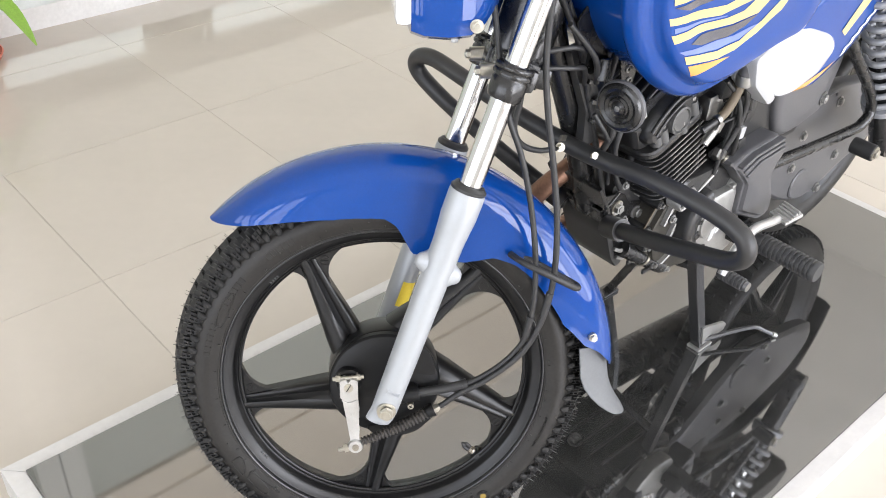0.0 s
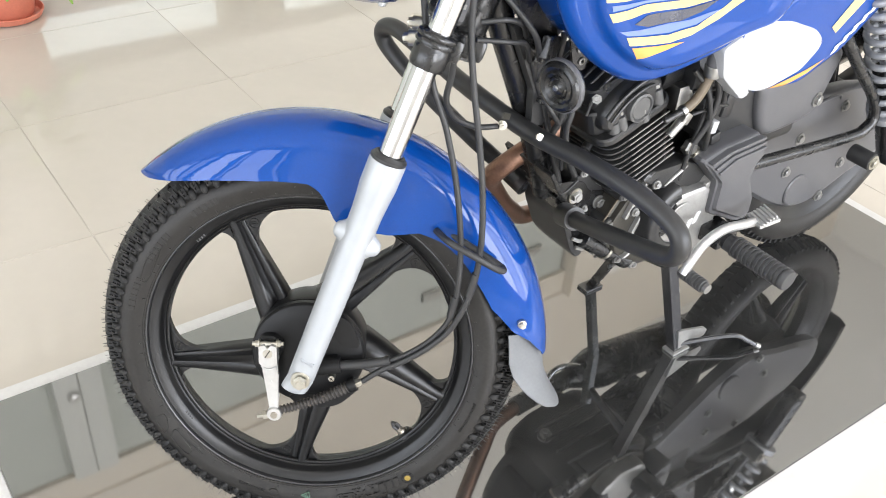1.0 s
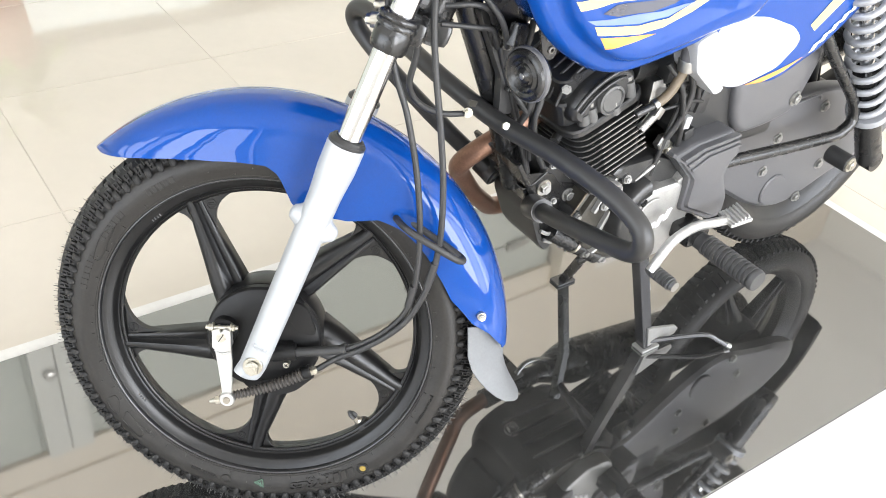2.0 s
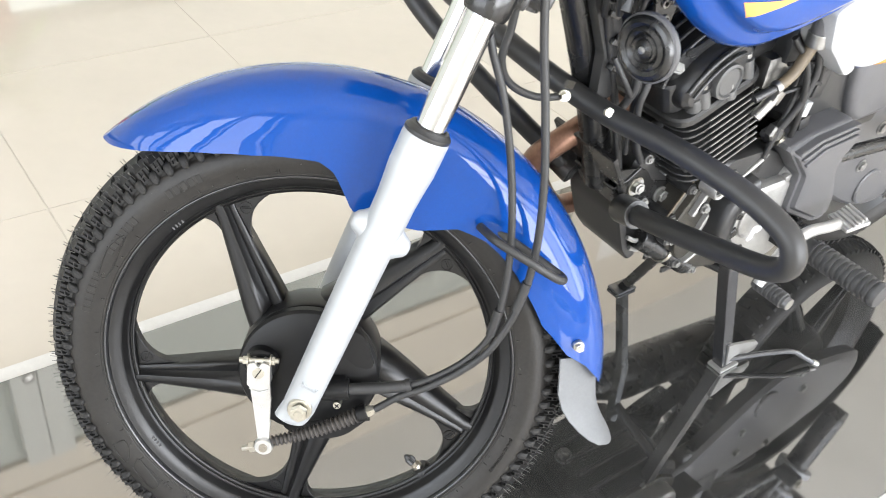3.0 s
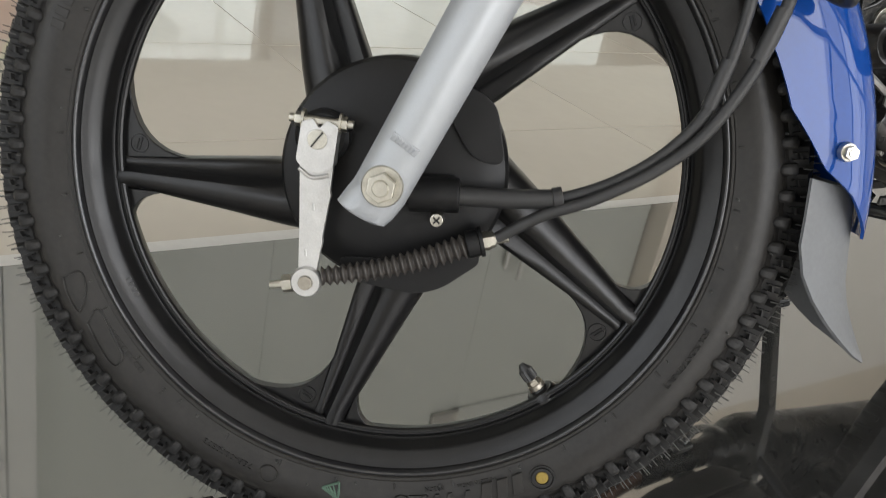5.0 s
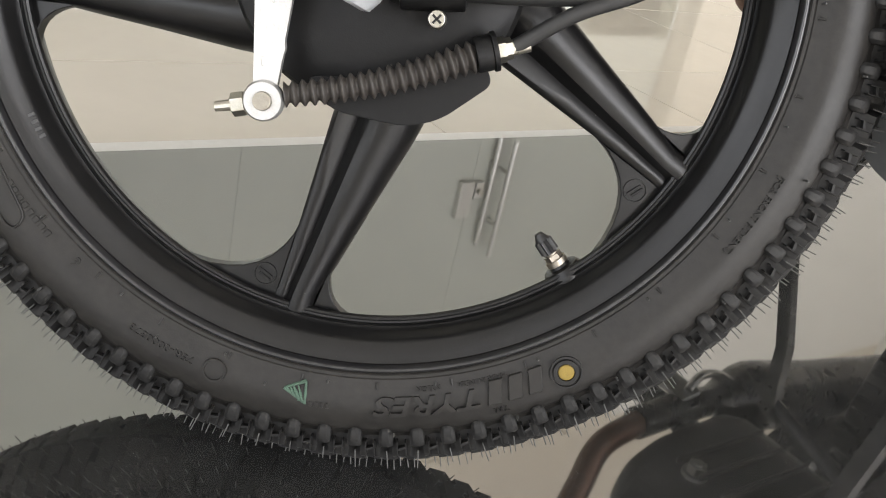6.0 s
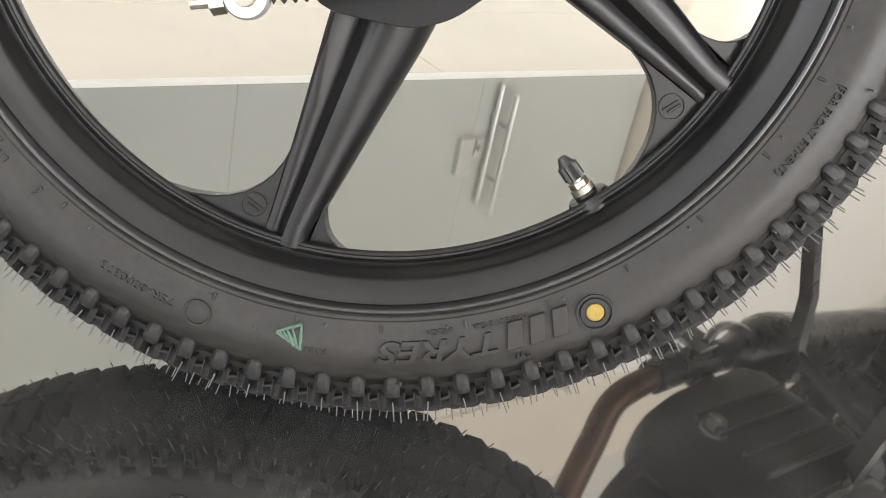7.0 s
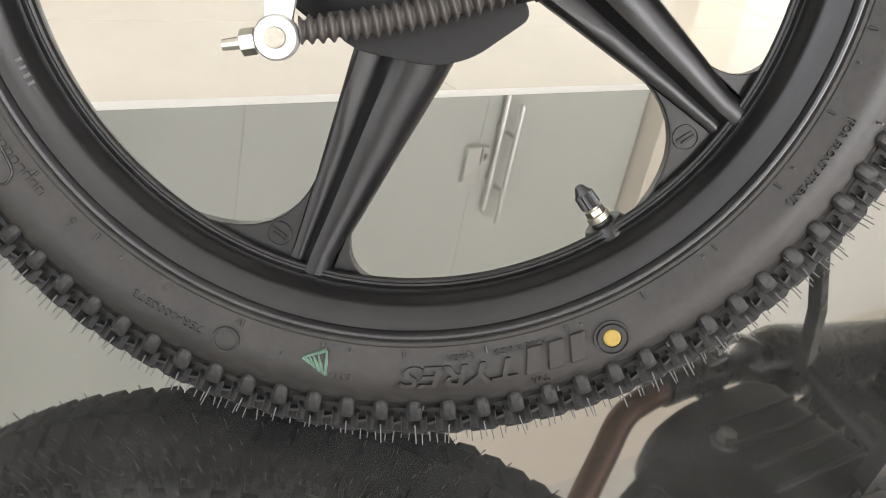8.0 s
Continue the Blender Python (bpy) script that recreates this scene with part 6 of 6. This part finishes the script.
# no opening here: the slot's shade is a black bar
bpart("cover_slot", box((0.006, 0.006, 0.034), (0.684, -0.111, 0.403), (0, 28, 0), 0.001), M["black_paint"], spr, "black bar that draws the slot's shade")
bpart("cover_step", box((0.030, 0.010, 0.016), (0.670, -0.106, 0.420), (0, -20, 0), 0.003), M["cast_alloy"], spr, "stepped lug")
CLU = [(0.500, 0.400), (0.510, 0.355), (0.540, 0.300), (0.600, 0.262), (0.700, 0.275), (0.745, 0.330), (0.735, 0.420), (0.660, 0.465), (0.520, 0.465)]
bpart("clutch_cover", pillow(CLU, [(1.0, 0.06), (1.0, 0.096), (0.95, 0.108), (0.82, 0.116), (0.4, 0.118)], 60, 0.02), M["engine"], engine, "black clutch cover", 35)
bpart("sump", pillow([(0.500, 0.330), (0.510, 0.290), (0.560, 0.262), (0.700, 0.252), (0.760, 0.290), (0.700, 0.34), (0.500, 0.36)], [(0.9, -0.072), (1.0, -0.060), (1.0, 0.10), (0.9, 0.118)], 48, 0.02), M["engine"], engine, "black engine sump", 35)
bpart("drain_plug", bolt((0.552, 0.045, 0.262), (0, 0, -1), 0.012, 0.016), M["steel"], engine, "plated drain plug")
for k in range(4):
    bpart("sump_rib", box((0.16, 0.005, 0.010), (0.620, -0.040 + k * 0.035, 0.252), (0, 0, 0), 0.0015, seg=1), M["engine"], engine, "")
# top of the crankcase nose: hoses, screws and a ribbed lug seen under the guard
for x, y, z, r in ((0.443, -0.038, 0.470, 0.0055), (0.470, -0.040, 0.462, 0.0072), (0.492, -0.044, 0.470, 0.0060), (0.455, -0.040, 0.402, 0.0048)):
    bpart("case_boss", rod((x, y + 0.014, z), (x, y, z), r * 1.6, r * 1.45, 18, bevel=0.001), M["engine"], engine, "cast bolt boss", 40)
    bpart("engine_bolt", bolt((x, y, z), (-0.1, -1, 0.15), r * 0.85, r * 1.1), M["steel"], engine, "plated engine bolt")
bpart("nose_rib", slab(round_poly([(0.462, 0.478), (0.474, 0.484), (0.488, 0.450), (0.476, 0.438)], 0.004), -0.046, -0.034, 0.0012), M["cast_alloy"], engine, "pale cast nose lug")
bpart("breather_pipe", tube([(0.425, -0.045, 0.500), (0.450, -0.052, 0.503), (0.480, -0.060, 0.492), (0.500, -0.070, 0.496), (0.520, -0.078, 0.490)], 0.0035, 8, 6), M["cable"], engine, "thin black breather pipe", 60)
# folded channel that holds the engine's nose to the down tube
SIDE = [(0.388, 0.468), (0.398, 0.437), (0.424, 0.393), (0.449, 0.322), (0.470, 0.330), (0.478, 0.390), (0.505, 0.400), (0.500, 0.420), (0.462, 0.432), (0.448, 0.452), (0.428, 0.460)]
for y0, y1 in ((-0.038, -0.0345), (0.0345, 0.038)):
    bpart("mount_plate", slab(round_poly(SIDE, 0.006), y0, y1, 0.001), M["black_paint"], engine, "black folded engine mounting plate")
bpart("mount_web", slab([(0.392, 0.4365), (0.418, 0.392), (0.444, 0.322), (0.448, 0.324), (0.423, 0.395), (0.397, 0.439)], -0.0345, 0.0345), M["black_paint"], engine, "black folded engine mounting plate")
bpart("web_lip", tube([(0.3935, 0.036, 0.4385), (0.3935, -0.036, 0.4385), (0.412, -0.0385, 0.448), (0.432, -0.0385, 0.461)], 0.0022, 8, 0), M["black_paint"], engine, "black folded edge", 60)
for x, z in ((0.431, 0.433), (0.485, 0.404)):
    bpart("mount_bolt", bolt((x, -0.038, z), (-0.1, -1, 0.1), 0.0086, 0.0100), M["steel"], engine, "bright engine mounting bolt")
    bpart("mount_nut", bolt((x, 0.038, z), (0, 1, 0), 0.0086, 0.0090), M["steel"], engine, "plated mounting nut")
bpart("mount_washer", rod((0.431, -0.0375, 0.433), (0.431, -0.0405, 0.433), 0.0135, seg=28, bevel=0.0008), M["zinc"], engine)
# moulded block and pale bracket ribs below the channel
bm = pillow([(0.408, 0.425), (0.420, 0.405), (0.448, 0.326), (0.474, 0.306), (0.460, 0.298), (0.440, 0.322), (0.412, 0.390)], [(0.9, -0.040), (1.0, -0.034), (1.0, 0.050), (0.9, 0.056)], 48, 0.008)
bpart("belly_bracket", bm, M["black_plastic"], engine, "black moulded bracket under the engine nose")
for pts in ([(0.428, -0.046, 0.388), (0.446, -0.050, 0.378), (0.458, -0.050, 0.372)], [(0.436, -0.044, 0.352), (0.452, -0.048, 0.344), (0.466, -0.050, 0.352), (0.466, -0.050, 0.376)], [(0.447, -0.043, 0.330), (0.462, -0.046, 0.324), (0.474, -0.048, 0.330)]):
    bpart("bracket_rib", tube(pts, 0.0034, 6, 5), M["cast_alloy"], engine, "pale bracket edge", 30)
bpart("bracket_bolt", bolt((0.478, -0.052, 0.318), (0, -1, -0.1), 0.0052, 0.008), M["steel"], engine, "plated bracket bolt")
bpart("belly_tube", rod((0.455, -0.046, 0.348), (0.548, -0.068, 0.282), 0.0155, 0.0155, 20, bevel=0.002), M["black_paint"], engine, "black frame tube under the engine")
bpart("band_clip", rod((0.500, -0.0565, 0.316), (0.504, -0.0575, 0.313), 0.0170, seg=22), M["zinc"], engine, "narrow metal band")
bpart("tube_lug", box((0.030, 0.026, 0.020), (0.548, -0.066, 0.286), (0, 30, 0), 0.004), M["cast_alloy"], engine, "pale cast lug")

# cylinder fins, head and cover
TILT = 20.0
CYL = Matrix.Translation((0.534, 0.0, 0.473)) @ Matrix.Rotation(-radians(TILT), 4, "Y")


def cyl_part(name, bm, material, label="", smooth=30):
    bm.transform(CYL)
    return bpart(name, bm, material, engine, label, smooth)


def rounded_block(x0, x1, w, z0, z1, r, bevel=0.001):
    return slab(round_poly([(x0, -w), (x1, -w), (x1, w), (x0, w)], r, 5), z0, z1, bevel, 1, plane="XY")


cyl_part("cylinder", rounded_block(-0.055, 0.045, 0.060, -0.03, 0.105, 0.02), M["engine"], "black cylinder barrel")
for k in range(9):
    x0, x1, w = -0.074 - 0.001 * (k % 2), 0.058 - 0.0015 * (8 - k), 0.092 - 0.0005 * k
    z = 0.004 + k * 0.0104
    cyl_part("fin", rounded_block(x0, x1, w, z, z + 0.0030, 0.030, 0.0006), M["engine"], "cast cooling fin with a bright edge")
    cyl_part("fin_edge", box((0.082, 0.0022, 0.0013), (0.008, -w + 0.0007, z + 0.0016)), M["cast_alloy"], "bare alloy fin edge")
cyl_part("head", rounded_block(-0.082, 0.062, 0.089, 0.0985, 0.112, 0.030, 0.003), M["engine"], "black cylinder head flange")
cyl_part("head_upper", rounded_block(-0.080, 0.050, 0.068, 0.110, 0.152, 0.022, 0.006), M["engine"], "black cylinder head")
bm = pillow([(-0.074, 0.128), (-0.070, 0.150), (-0.045, 0.170), (-0.010, 0.176), (0.025, 0.170), (0.050, 0.150), (0.048, 0.118), (-0.060, 0.114)], [(0.5, -0.083), (0.86, -0.082), (0.96, -0.077), (1.0, -0.068), (1.0, 0.07)], 64, 0.012)
cyl_part("rocker_cover", bm, M["engine"], "black rocker cover", 35)
bm = lathe([(0, -0.0900), (0.0165, -0.0900), (0.0180, -0.0885), (0.0195, -0.0915), (0.0228, -0.0905), (0.0235, -0.08), (0, -0.08)], 40, at=(-0.006, 0, 0.1325))
cyl_part("cam_cover", bm, M["cam_face"], "round satin grey cam cover")
for pts, r in (([(-0.066, -0.084, 0.150), (-0.044, -0.085, 0.163), (-0.018, -0.085, 0.170), (0.010, -0.084, 0.170), (0.034, -0.081, 0.162)], 0.0034),
               ([(-0.060, -0.086, 0.140), (-0.040, -0.087, 0.152), (-0.018, -0.087, 0.159), (0.008, -0.086, 0.159), (0.026, -0.084, 0.153)], 0.0026)):
    cyl_part("cover_ridge", tube(pts, r, 10, 6), M["engine"], "raised arched ridge", 60)
for k in range(6):
    bm = tube([(-0.080 + k * 0.003, -0.056 + k * 0.018, 0.152 + k * 0.003), (-0.052, -0.058 + k * 0.018, 0.182), (0.0, -0.058 + k * 0.018, 0.192), (0.04, -0.058 + k * 0.018, 0.180)], 0.0026, 8, 6)
    cyl_part("cover_rib", bm, M["engine"], "", 60)
cyl_part("ribbed_top", rounded_block(-0.068, 0.030, 0.064, 0.150, 0.184, 0.02, 0.006), M["engine"])
for x, y, z, h in ((-0.037, -0.078, 0.109, 0.026), (-0.050, -0.076, 0.109, 0.020), (0.035, -0.078, 0.109, 0.028), (-0.066, -0.034, 0.109, 0.026), (-0.070, -0.018, 0.109, 0.020), (0.0, -0.084, 0.104, 0.012)):
    bm = rod((x, y, z), (x, y, z + h), 0.0098, 0.0086, 20, bevel=0.0012)
    cyl_part("head_stud", bm, M["cam_face"], "satin dark head stud sleeve")
    cyl_part("stud_nut", bolt((x, y, z + h), (0, 0, 1), 0.0066, 0.009, None, False), M["cast_alloy"], "domed head nut")
cyl_part("tappet_cap", bolt((-0.061, -0.062, 0.172), (-0.5, -0.6, 0.7), 0.0074, 0.012, None, False), M["steel"], "plated tappet cap")
cyl_part("tappet_cap", bolt((-0.040, -0.062, 0.180), (-0.5, -0.5, 0.8), 0.0055, 0.008), M["engine"], "small black screw")
cyl_part("tappet_cap", bolt((0.030, -0.072, 0.150), (0.0, -0.5, 0.9), 0.0070, 0.010), M["engine"], "small black screw")
for k, (x, z) in enumerate(((-0.074, 0.050), (-0.072, 0.080))):
    cyl_part("barrel_boss", rod((x, -0.040, z), (x - 0.012, -0.046, z), 0.008, 0.007, 16, bevel=0.001), M["engine"], "cast boss")
# inlet: carburettor, fuel tap and hoses
carb = bpart("carburettor", rod((0.560, -0.030, 0.610), (0.640, -0.030, 0.600), 0.030, 0.028, 24, bevel=0.003), M["engine"], bike, "carburettor with alloy bowl")
bpart("carb_bowl", box((0.050, 0.05, 0.045), (0.605, -0.050, 0.575), bevel=0.008), M["alloy"], carb, "alloy float bowl")
bpart("carb_body", box((0.075, 0.075, 0.060), (0.640, -0.045, 0.610), (0, 10, 0), 0.012), M["engine"], carb, "black carburettor body")
bpart("starter_nozzle", rod((0.548, -0.098, 0.536), (0.570, -0.100, 0.560), 0.0070, 0.0080, 18, bevel=0.001), M["alloy"], carb, "silver nozzle")
bpart("nozzle_cap", box((0.016, 0.014, 0.018), (0.572, -0.100, 0.562), (0, 35, 0), 0.002), M["alloy"], carb)
bpart("hex_plate", lathe([(0, -0.102), (0.012, -0.102), (0.014, -0.099), (0.014, -0.09), (0, -0.09)], 6, at=(0.608, 0, 0.498)), M["alloy"], carb, "six-sided silver plug", 20)
bpart("bowl_drain", bolt((0.622, -0.094, 0.485), (0, -1, -0.2), 0.0085, 0.009), M["zinc"], carb)
bpart("breather_hose", tube([(0.596, -0.112, 0.638), (0.589, -0.111, 0.618), (0.580, -0.110, 0.600), (0.566, -0.110, 0.589), (0.550, -0.109, 0.582)], 0.0074, 12, 8), M["tan_rubber"], carb, "tan rubber breather hose", 60)
bpart("hose_clip", rod((0.556, -0.1095, 0.5845), (0.549, -0.109, 0.5815), 0.0086, seg=18, bevel=0.001), M["alloy"], carb, "plated hose clip")
bpart("hose_pipe", rod((0.550, -0.109, 0.582), (0.524, -0.103, 0.570), 0.0058, seg=14), M["engine"], carb, "black inlet pipe")
tap = bpart("fuel_tap", rod((0.588, -0.118, 0.650), (0.588, -0.118, 0.690), 0.012, 0.014, 18, bevel=0.002), M["grey_plastic"], bike, "fuel tap with a silver bowl")
bpart("tap_lever", box((0.014, 0.012, 0.036), (0.600, -0.132, 0.682), (0, 25, 0), 0.004), M["lever"], tap, "silver tap lever")
bpart("tap_bowl", rod((0.588, -0.118, 0.634), (0.588, -0.118, 0.652), 0.0125, 0.0140, 20, bevel=0.002), M["steel"], tap, "silver tap bowl")
bpart("air_box", box((0.12, 0.16, 0.16), (0.715, 0.0, 0.560), bevel=0.02), M["black_plastic"], bike, "black plastic air box")
bpart("connector_block", box((0.014, 0.012, 0.021), (0.634, -0.108, 0.534), (0, 10, 0), 0.002), M["greyed_white"], bike, "white wiring connector")
bpart("connector_block", box((0.020, 0.012, 0.018), (0.655, -0.100, 0.505), (0, -15, 0), 0.002), M["black_plastic"], bike, "black wiring connector")

for pts, r, mk, lb in (
        ([(0.330, -0.040, 0.660), (0.352, -0.055, 0.630), (0.356, -0.058, 0.600), (0.350, -0.050, 0.570)], 0.0050, "cable", "black hose beside the down tube"),
        ([(0.345, -0.045, 0.650), (0.372, -0.060, 0.615), (0.366, -0.062, 0.575), (0.385, -0.058, 0.520), (0.402, -0.058, 0.490)], 0.0046, "cable", "black hose beside the down tube"),
        ([(0.585, -0.095, 0.600), (0.618, -0.100, 0.598), (0.655, -0.098, 0.590), (0.690, -0.090, 0.575)], 0.0030, "cable", "thin black hose"),
        ([(0.575, -0.098, 0.560), (0.610, -0.104, 0.566), (0.650, -0.100, 0.562), (0.685, -0.090, 0.548)], 0.0028, "cable", "thin black hose"),
        ([(0.610, -0.110, 0.630), (0.625, -0.112, 0.590), (0.618, -0.110, 0.545), (0.605, -0.104, 0.510)], 0.0050, "cable", "black fuel hose"),
        ([(0.622, -0.108, 0.630), (0.640, -0.108, 0.600), (0.650, -0.106, 0.570)], 0.0042, "cable", "black fuel hose"),
        ([(0.395, -0.064, 0.520), (0.430, -0.085, 0.505), (0.455, -0.088, 0.480)], 0.0040, "cable", "black sensor lead")):
    bpart("hose", tube(pts, r, 9, 6), M[mk], bike, lb, 60)
b2 = slab(round_poly([(0.352, 0.735), (0.372, 0.665), (0.392, 0.660), (0.400, 0.690), (0.388, 0.745)], 0.006), -0.052, -0.048, 0.0008)
hanger = bpart("tank_bracket", b2, M["black_paint"], bike, "black perforated tank bracket")
for x, z in ((0.372, 0.716), (0.378, 0.695), (0.384, 0.676)):
    bpart("bracket_hole", lathe([(0.0028, -0.0545), (0.0052, -0.0540), (0.0055, -0.050), (0.0028, -0.050)], 16, at=(x, 0, z), closed=True), M["steel"], hanger, "bright punched hole edge")
for x, z, w, h in ((0.660, 0.520, 0.05, 0.03), (0.640, 0.560, 0.04, 0.022), (0.690, 0.545, 0.03, 0.04)):
    bpart("wiring_plug", box((w, 0.03, h), (x, -0.075, z), (0, 15, 8), 0.004), M["black_plastic"], bike, "black wiring plug")

# parts added on the exhaust side to block bright gaps mirrored in the slab
PIV = [(0.730, 0.470), (0.800, 0.480), (0.880, 0.420), (0.890, 0.300), (0.840, 0.250), (0.740, 0.280)]
bpart("pivot_gusset", slab(round_poly(PIV, 0.02), 0.076, 0.082, 0.001), M["black_paint"], bike, "black plate added to close a gap in the mirrored silhouette")
bpart("lower_cover", pillow(LOW, [(0.98, 0.06), (1.0, 0.090), (0.96, 0.098), (0.5, 0.104)], 48, 0.02), M["grey_plastic"], bike, "matt dark grey plastic lower cover", 40)
bpart("filler_box", box((0.150, 0.130, 0.130), (0.860, 0.0, 0.480), bevel=0.012), M["black_plastic"], bike, "black box added to close a gap in the mirrored silhouette")
bpart("filler_tube", rod((0.93, -0.034, 0.328), (0.93, 0.090, 0.328), 0.016, seg=16), M["black_paint"], bike, "black tube added to close a gap in the mirrored silhouette")
# exhaust
bpart("exhaust_pipe", tube([(0.455, 0.012, 0.540), (0.405, 0.020, 0.514), (0.360, 0.030, 0.488), (0.335, 0.045, 0.460), (0.343, 0.062, 0.432), (0.372, 0.080, 0.392), (0.408, 0.098, 0.347), (0.447, 0.118, 0.307), (0.488, 0.137, 0.272), (0.56, 0.145, 0.258)], 0.0160, 16, 8), M["rust"], bike, "brown heat-tinted exhaust pipe", 60)
bpart("silencer", tube([(0.55, 0.144, 0.259), (0.66, 0.152, 0.262), (0.80, 0.165, 0.288), (1.0, 0.18, 0.335), (1.45, 0.18, 0.40)], lambda t: 0.021 + 0.030 * min(1, max(0.0, t - 0.35) * 6), 24, 8), M["black_paint"], bike, "black silencer", 60)
pedal = bpart("brake_pedal", tube([(0.640, 0.150, 0.232), (0.668, 0.158, 0.222), (0.700, 0.160, 0.226), (0.743, 0.160, 0.246), (0.795, 0.158, 0.282), (0.800, 0.130, 0.300)], 0.0062, 12, 8), M["chrome"], bike, "chromed rear brake pedal", 60)
bpart("pedal_pad", box((0.034, 0.048, 0.008), (0.640, 0.165, 0.238), (0, 12, 0), 0.003), M["steel"], pedal, "ribbed pedal pad")
bpart("seat", pillow([(0.62, 0.80), (0.66, 0.86), (1.40, 0.90), (1.45, 0.84), (1.0, 0.80)], [(0.6, -0.11), (0.95, -0.11), (1.0, -0.09), (1.0, 0.09), (0.95, 0.11)], 64, 0.02), M["black_plastic"], bike, "black dual seat")
# rear mudguard, unseen itself, added to fill the dark mirrored silhouette
rows = []
for i in range(25):
    a = radians(8 + i * 5.6)
    rows.append([RC + ang(a, r, y) for y, r in ((-0.075, 0.300), (-0.070, 0.330), (-0.045, 0.345), (0.0, 0.350), (0.045, 0.345), (0.070, 0.330), (0.075, 0.300))])
bm = loft(rows, None, False, False)
bmesh.ops.solidify(bm, geom=bm.faces[:], thickness=0.003)
bpart("rear_mudguard", bm, M["black_plastic"], bike, "black plastic rear mudguard", 50)
# tray and right-hand covers, added unseen to block light in the reflection
bpart("seat_tray", box((0.66, 0.17, 0.05), (1.02, 0.0, 0.775), (0, -3, 0), 0.015), M["black_plastic"], bike, "black plastic tray under the seat")
bpart("side_panel", pillow(SURR, [(0.9, 0.095), (0.99, 0.108), (1.0, 0.120), (0.98, 0.129), (0.80, 0.136)], 72, 0.015, (0.76, 0.68)), M["blue"], bike, "blue side panel", 50)
bpart("lower_cover", pillow(LOW, [(0.98, 0.06), (1.0, 0.090), (0.85, 0.103), (0.5, 0.104)], 64, 0.02), M["grey_plastic"], bike, "matt dark grey plastic lower cover", 40)
bpart("handlebar", tube([(0.32, -0.36, 1.06), (0.26, -0.2, 1.05), (0.20, -0.04, 1.03), (0.20, 0.08, 1.03), (0.16, 0.22, 1.05), (0.15, 0.36, 1.06)], 0.011, 12, 8), M["chrome"], bike, "chromed handlebar")

# ---------------------------------------------------------------- floor tiles
TS, TW = 0.596, 0.562
tile_bm = box((TS - 0.0022, TW - 0.0022, 0.012), (0, 0, 0), bevel=0.0008, seg=1)
tile_me = bpy.data.meshes.new("tile")
tile_bm.to_mesh(tile_me)
tile_bm.free()
tile_me.materials.append(M["beige_tile"])
GX, GY = 0.357, 0.484
for i in range(-8, 11):
    for j in range(-8, 8):
        x, y = GX + (i + 0.5) * TS, GY + (j + 0.5) * TW
        if LEFT_X + TS / 2 < x < RIGHT_X - TS / 2 and NEAR_Y + TW / 2 < y < FAR_Y - TW / 2:
            if 0.3 < x < PL - 0.3 and -PW + 0.3 < y < -0.3:
                continue
            t = new("tile", tile_me)
            t.parent = floor_ob
            t.matrix_world = ROOM @ pose(x, y, FLOOR_Z - 0.006 + random.uniform(-0.0002, 0.0002), random.uniform(-0.03, 0.03), random.uniform(-0.03, 0.03), 0)
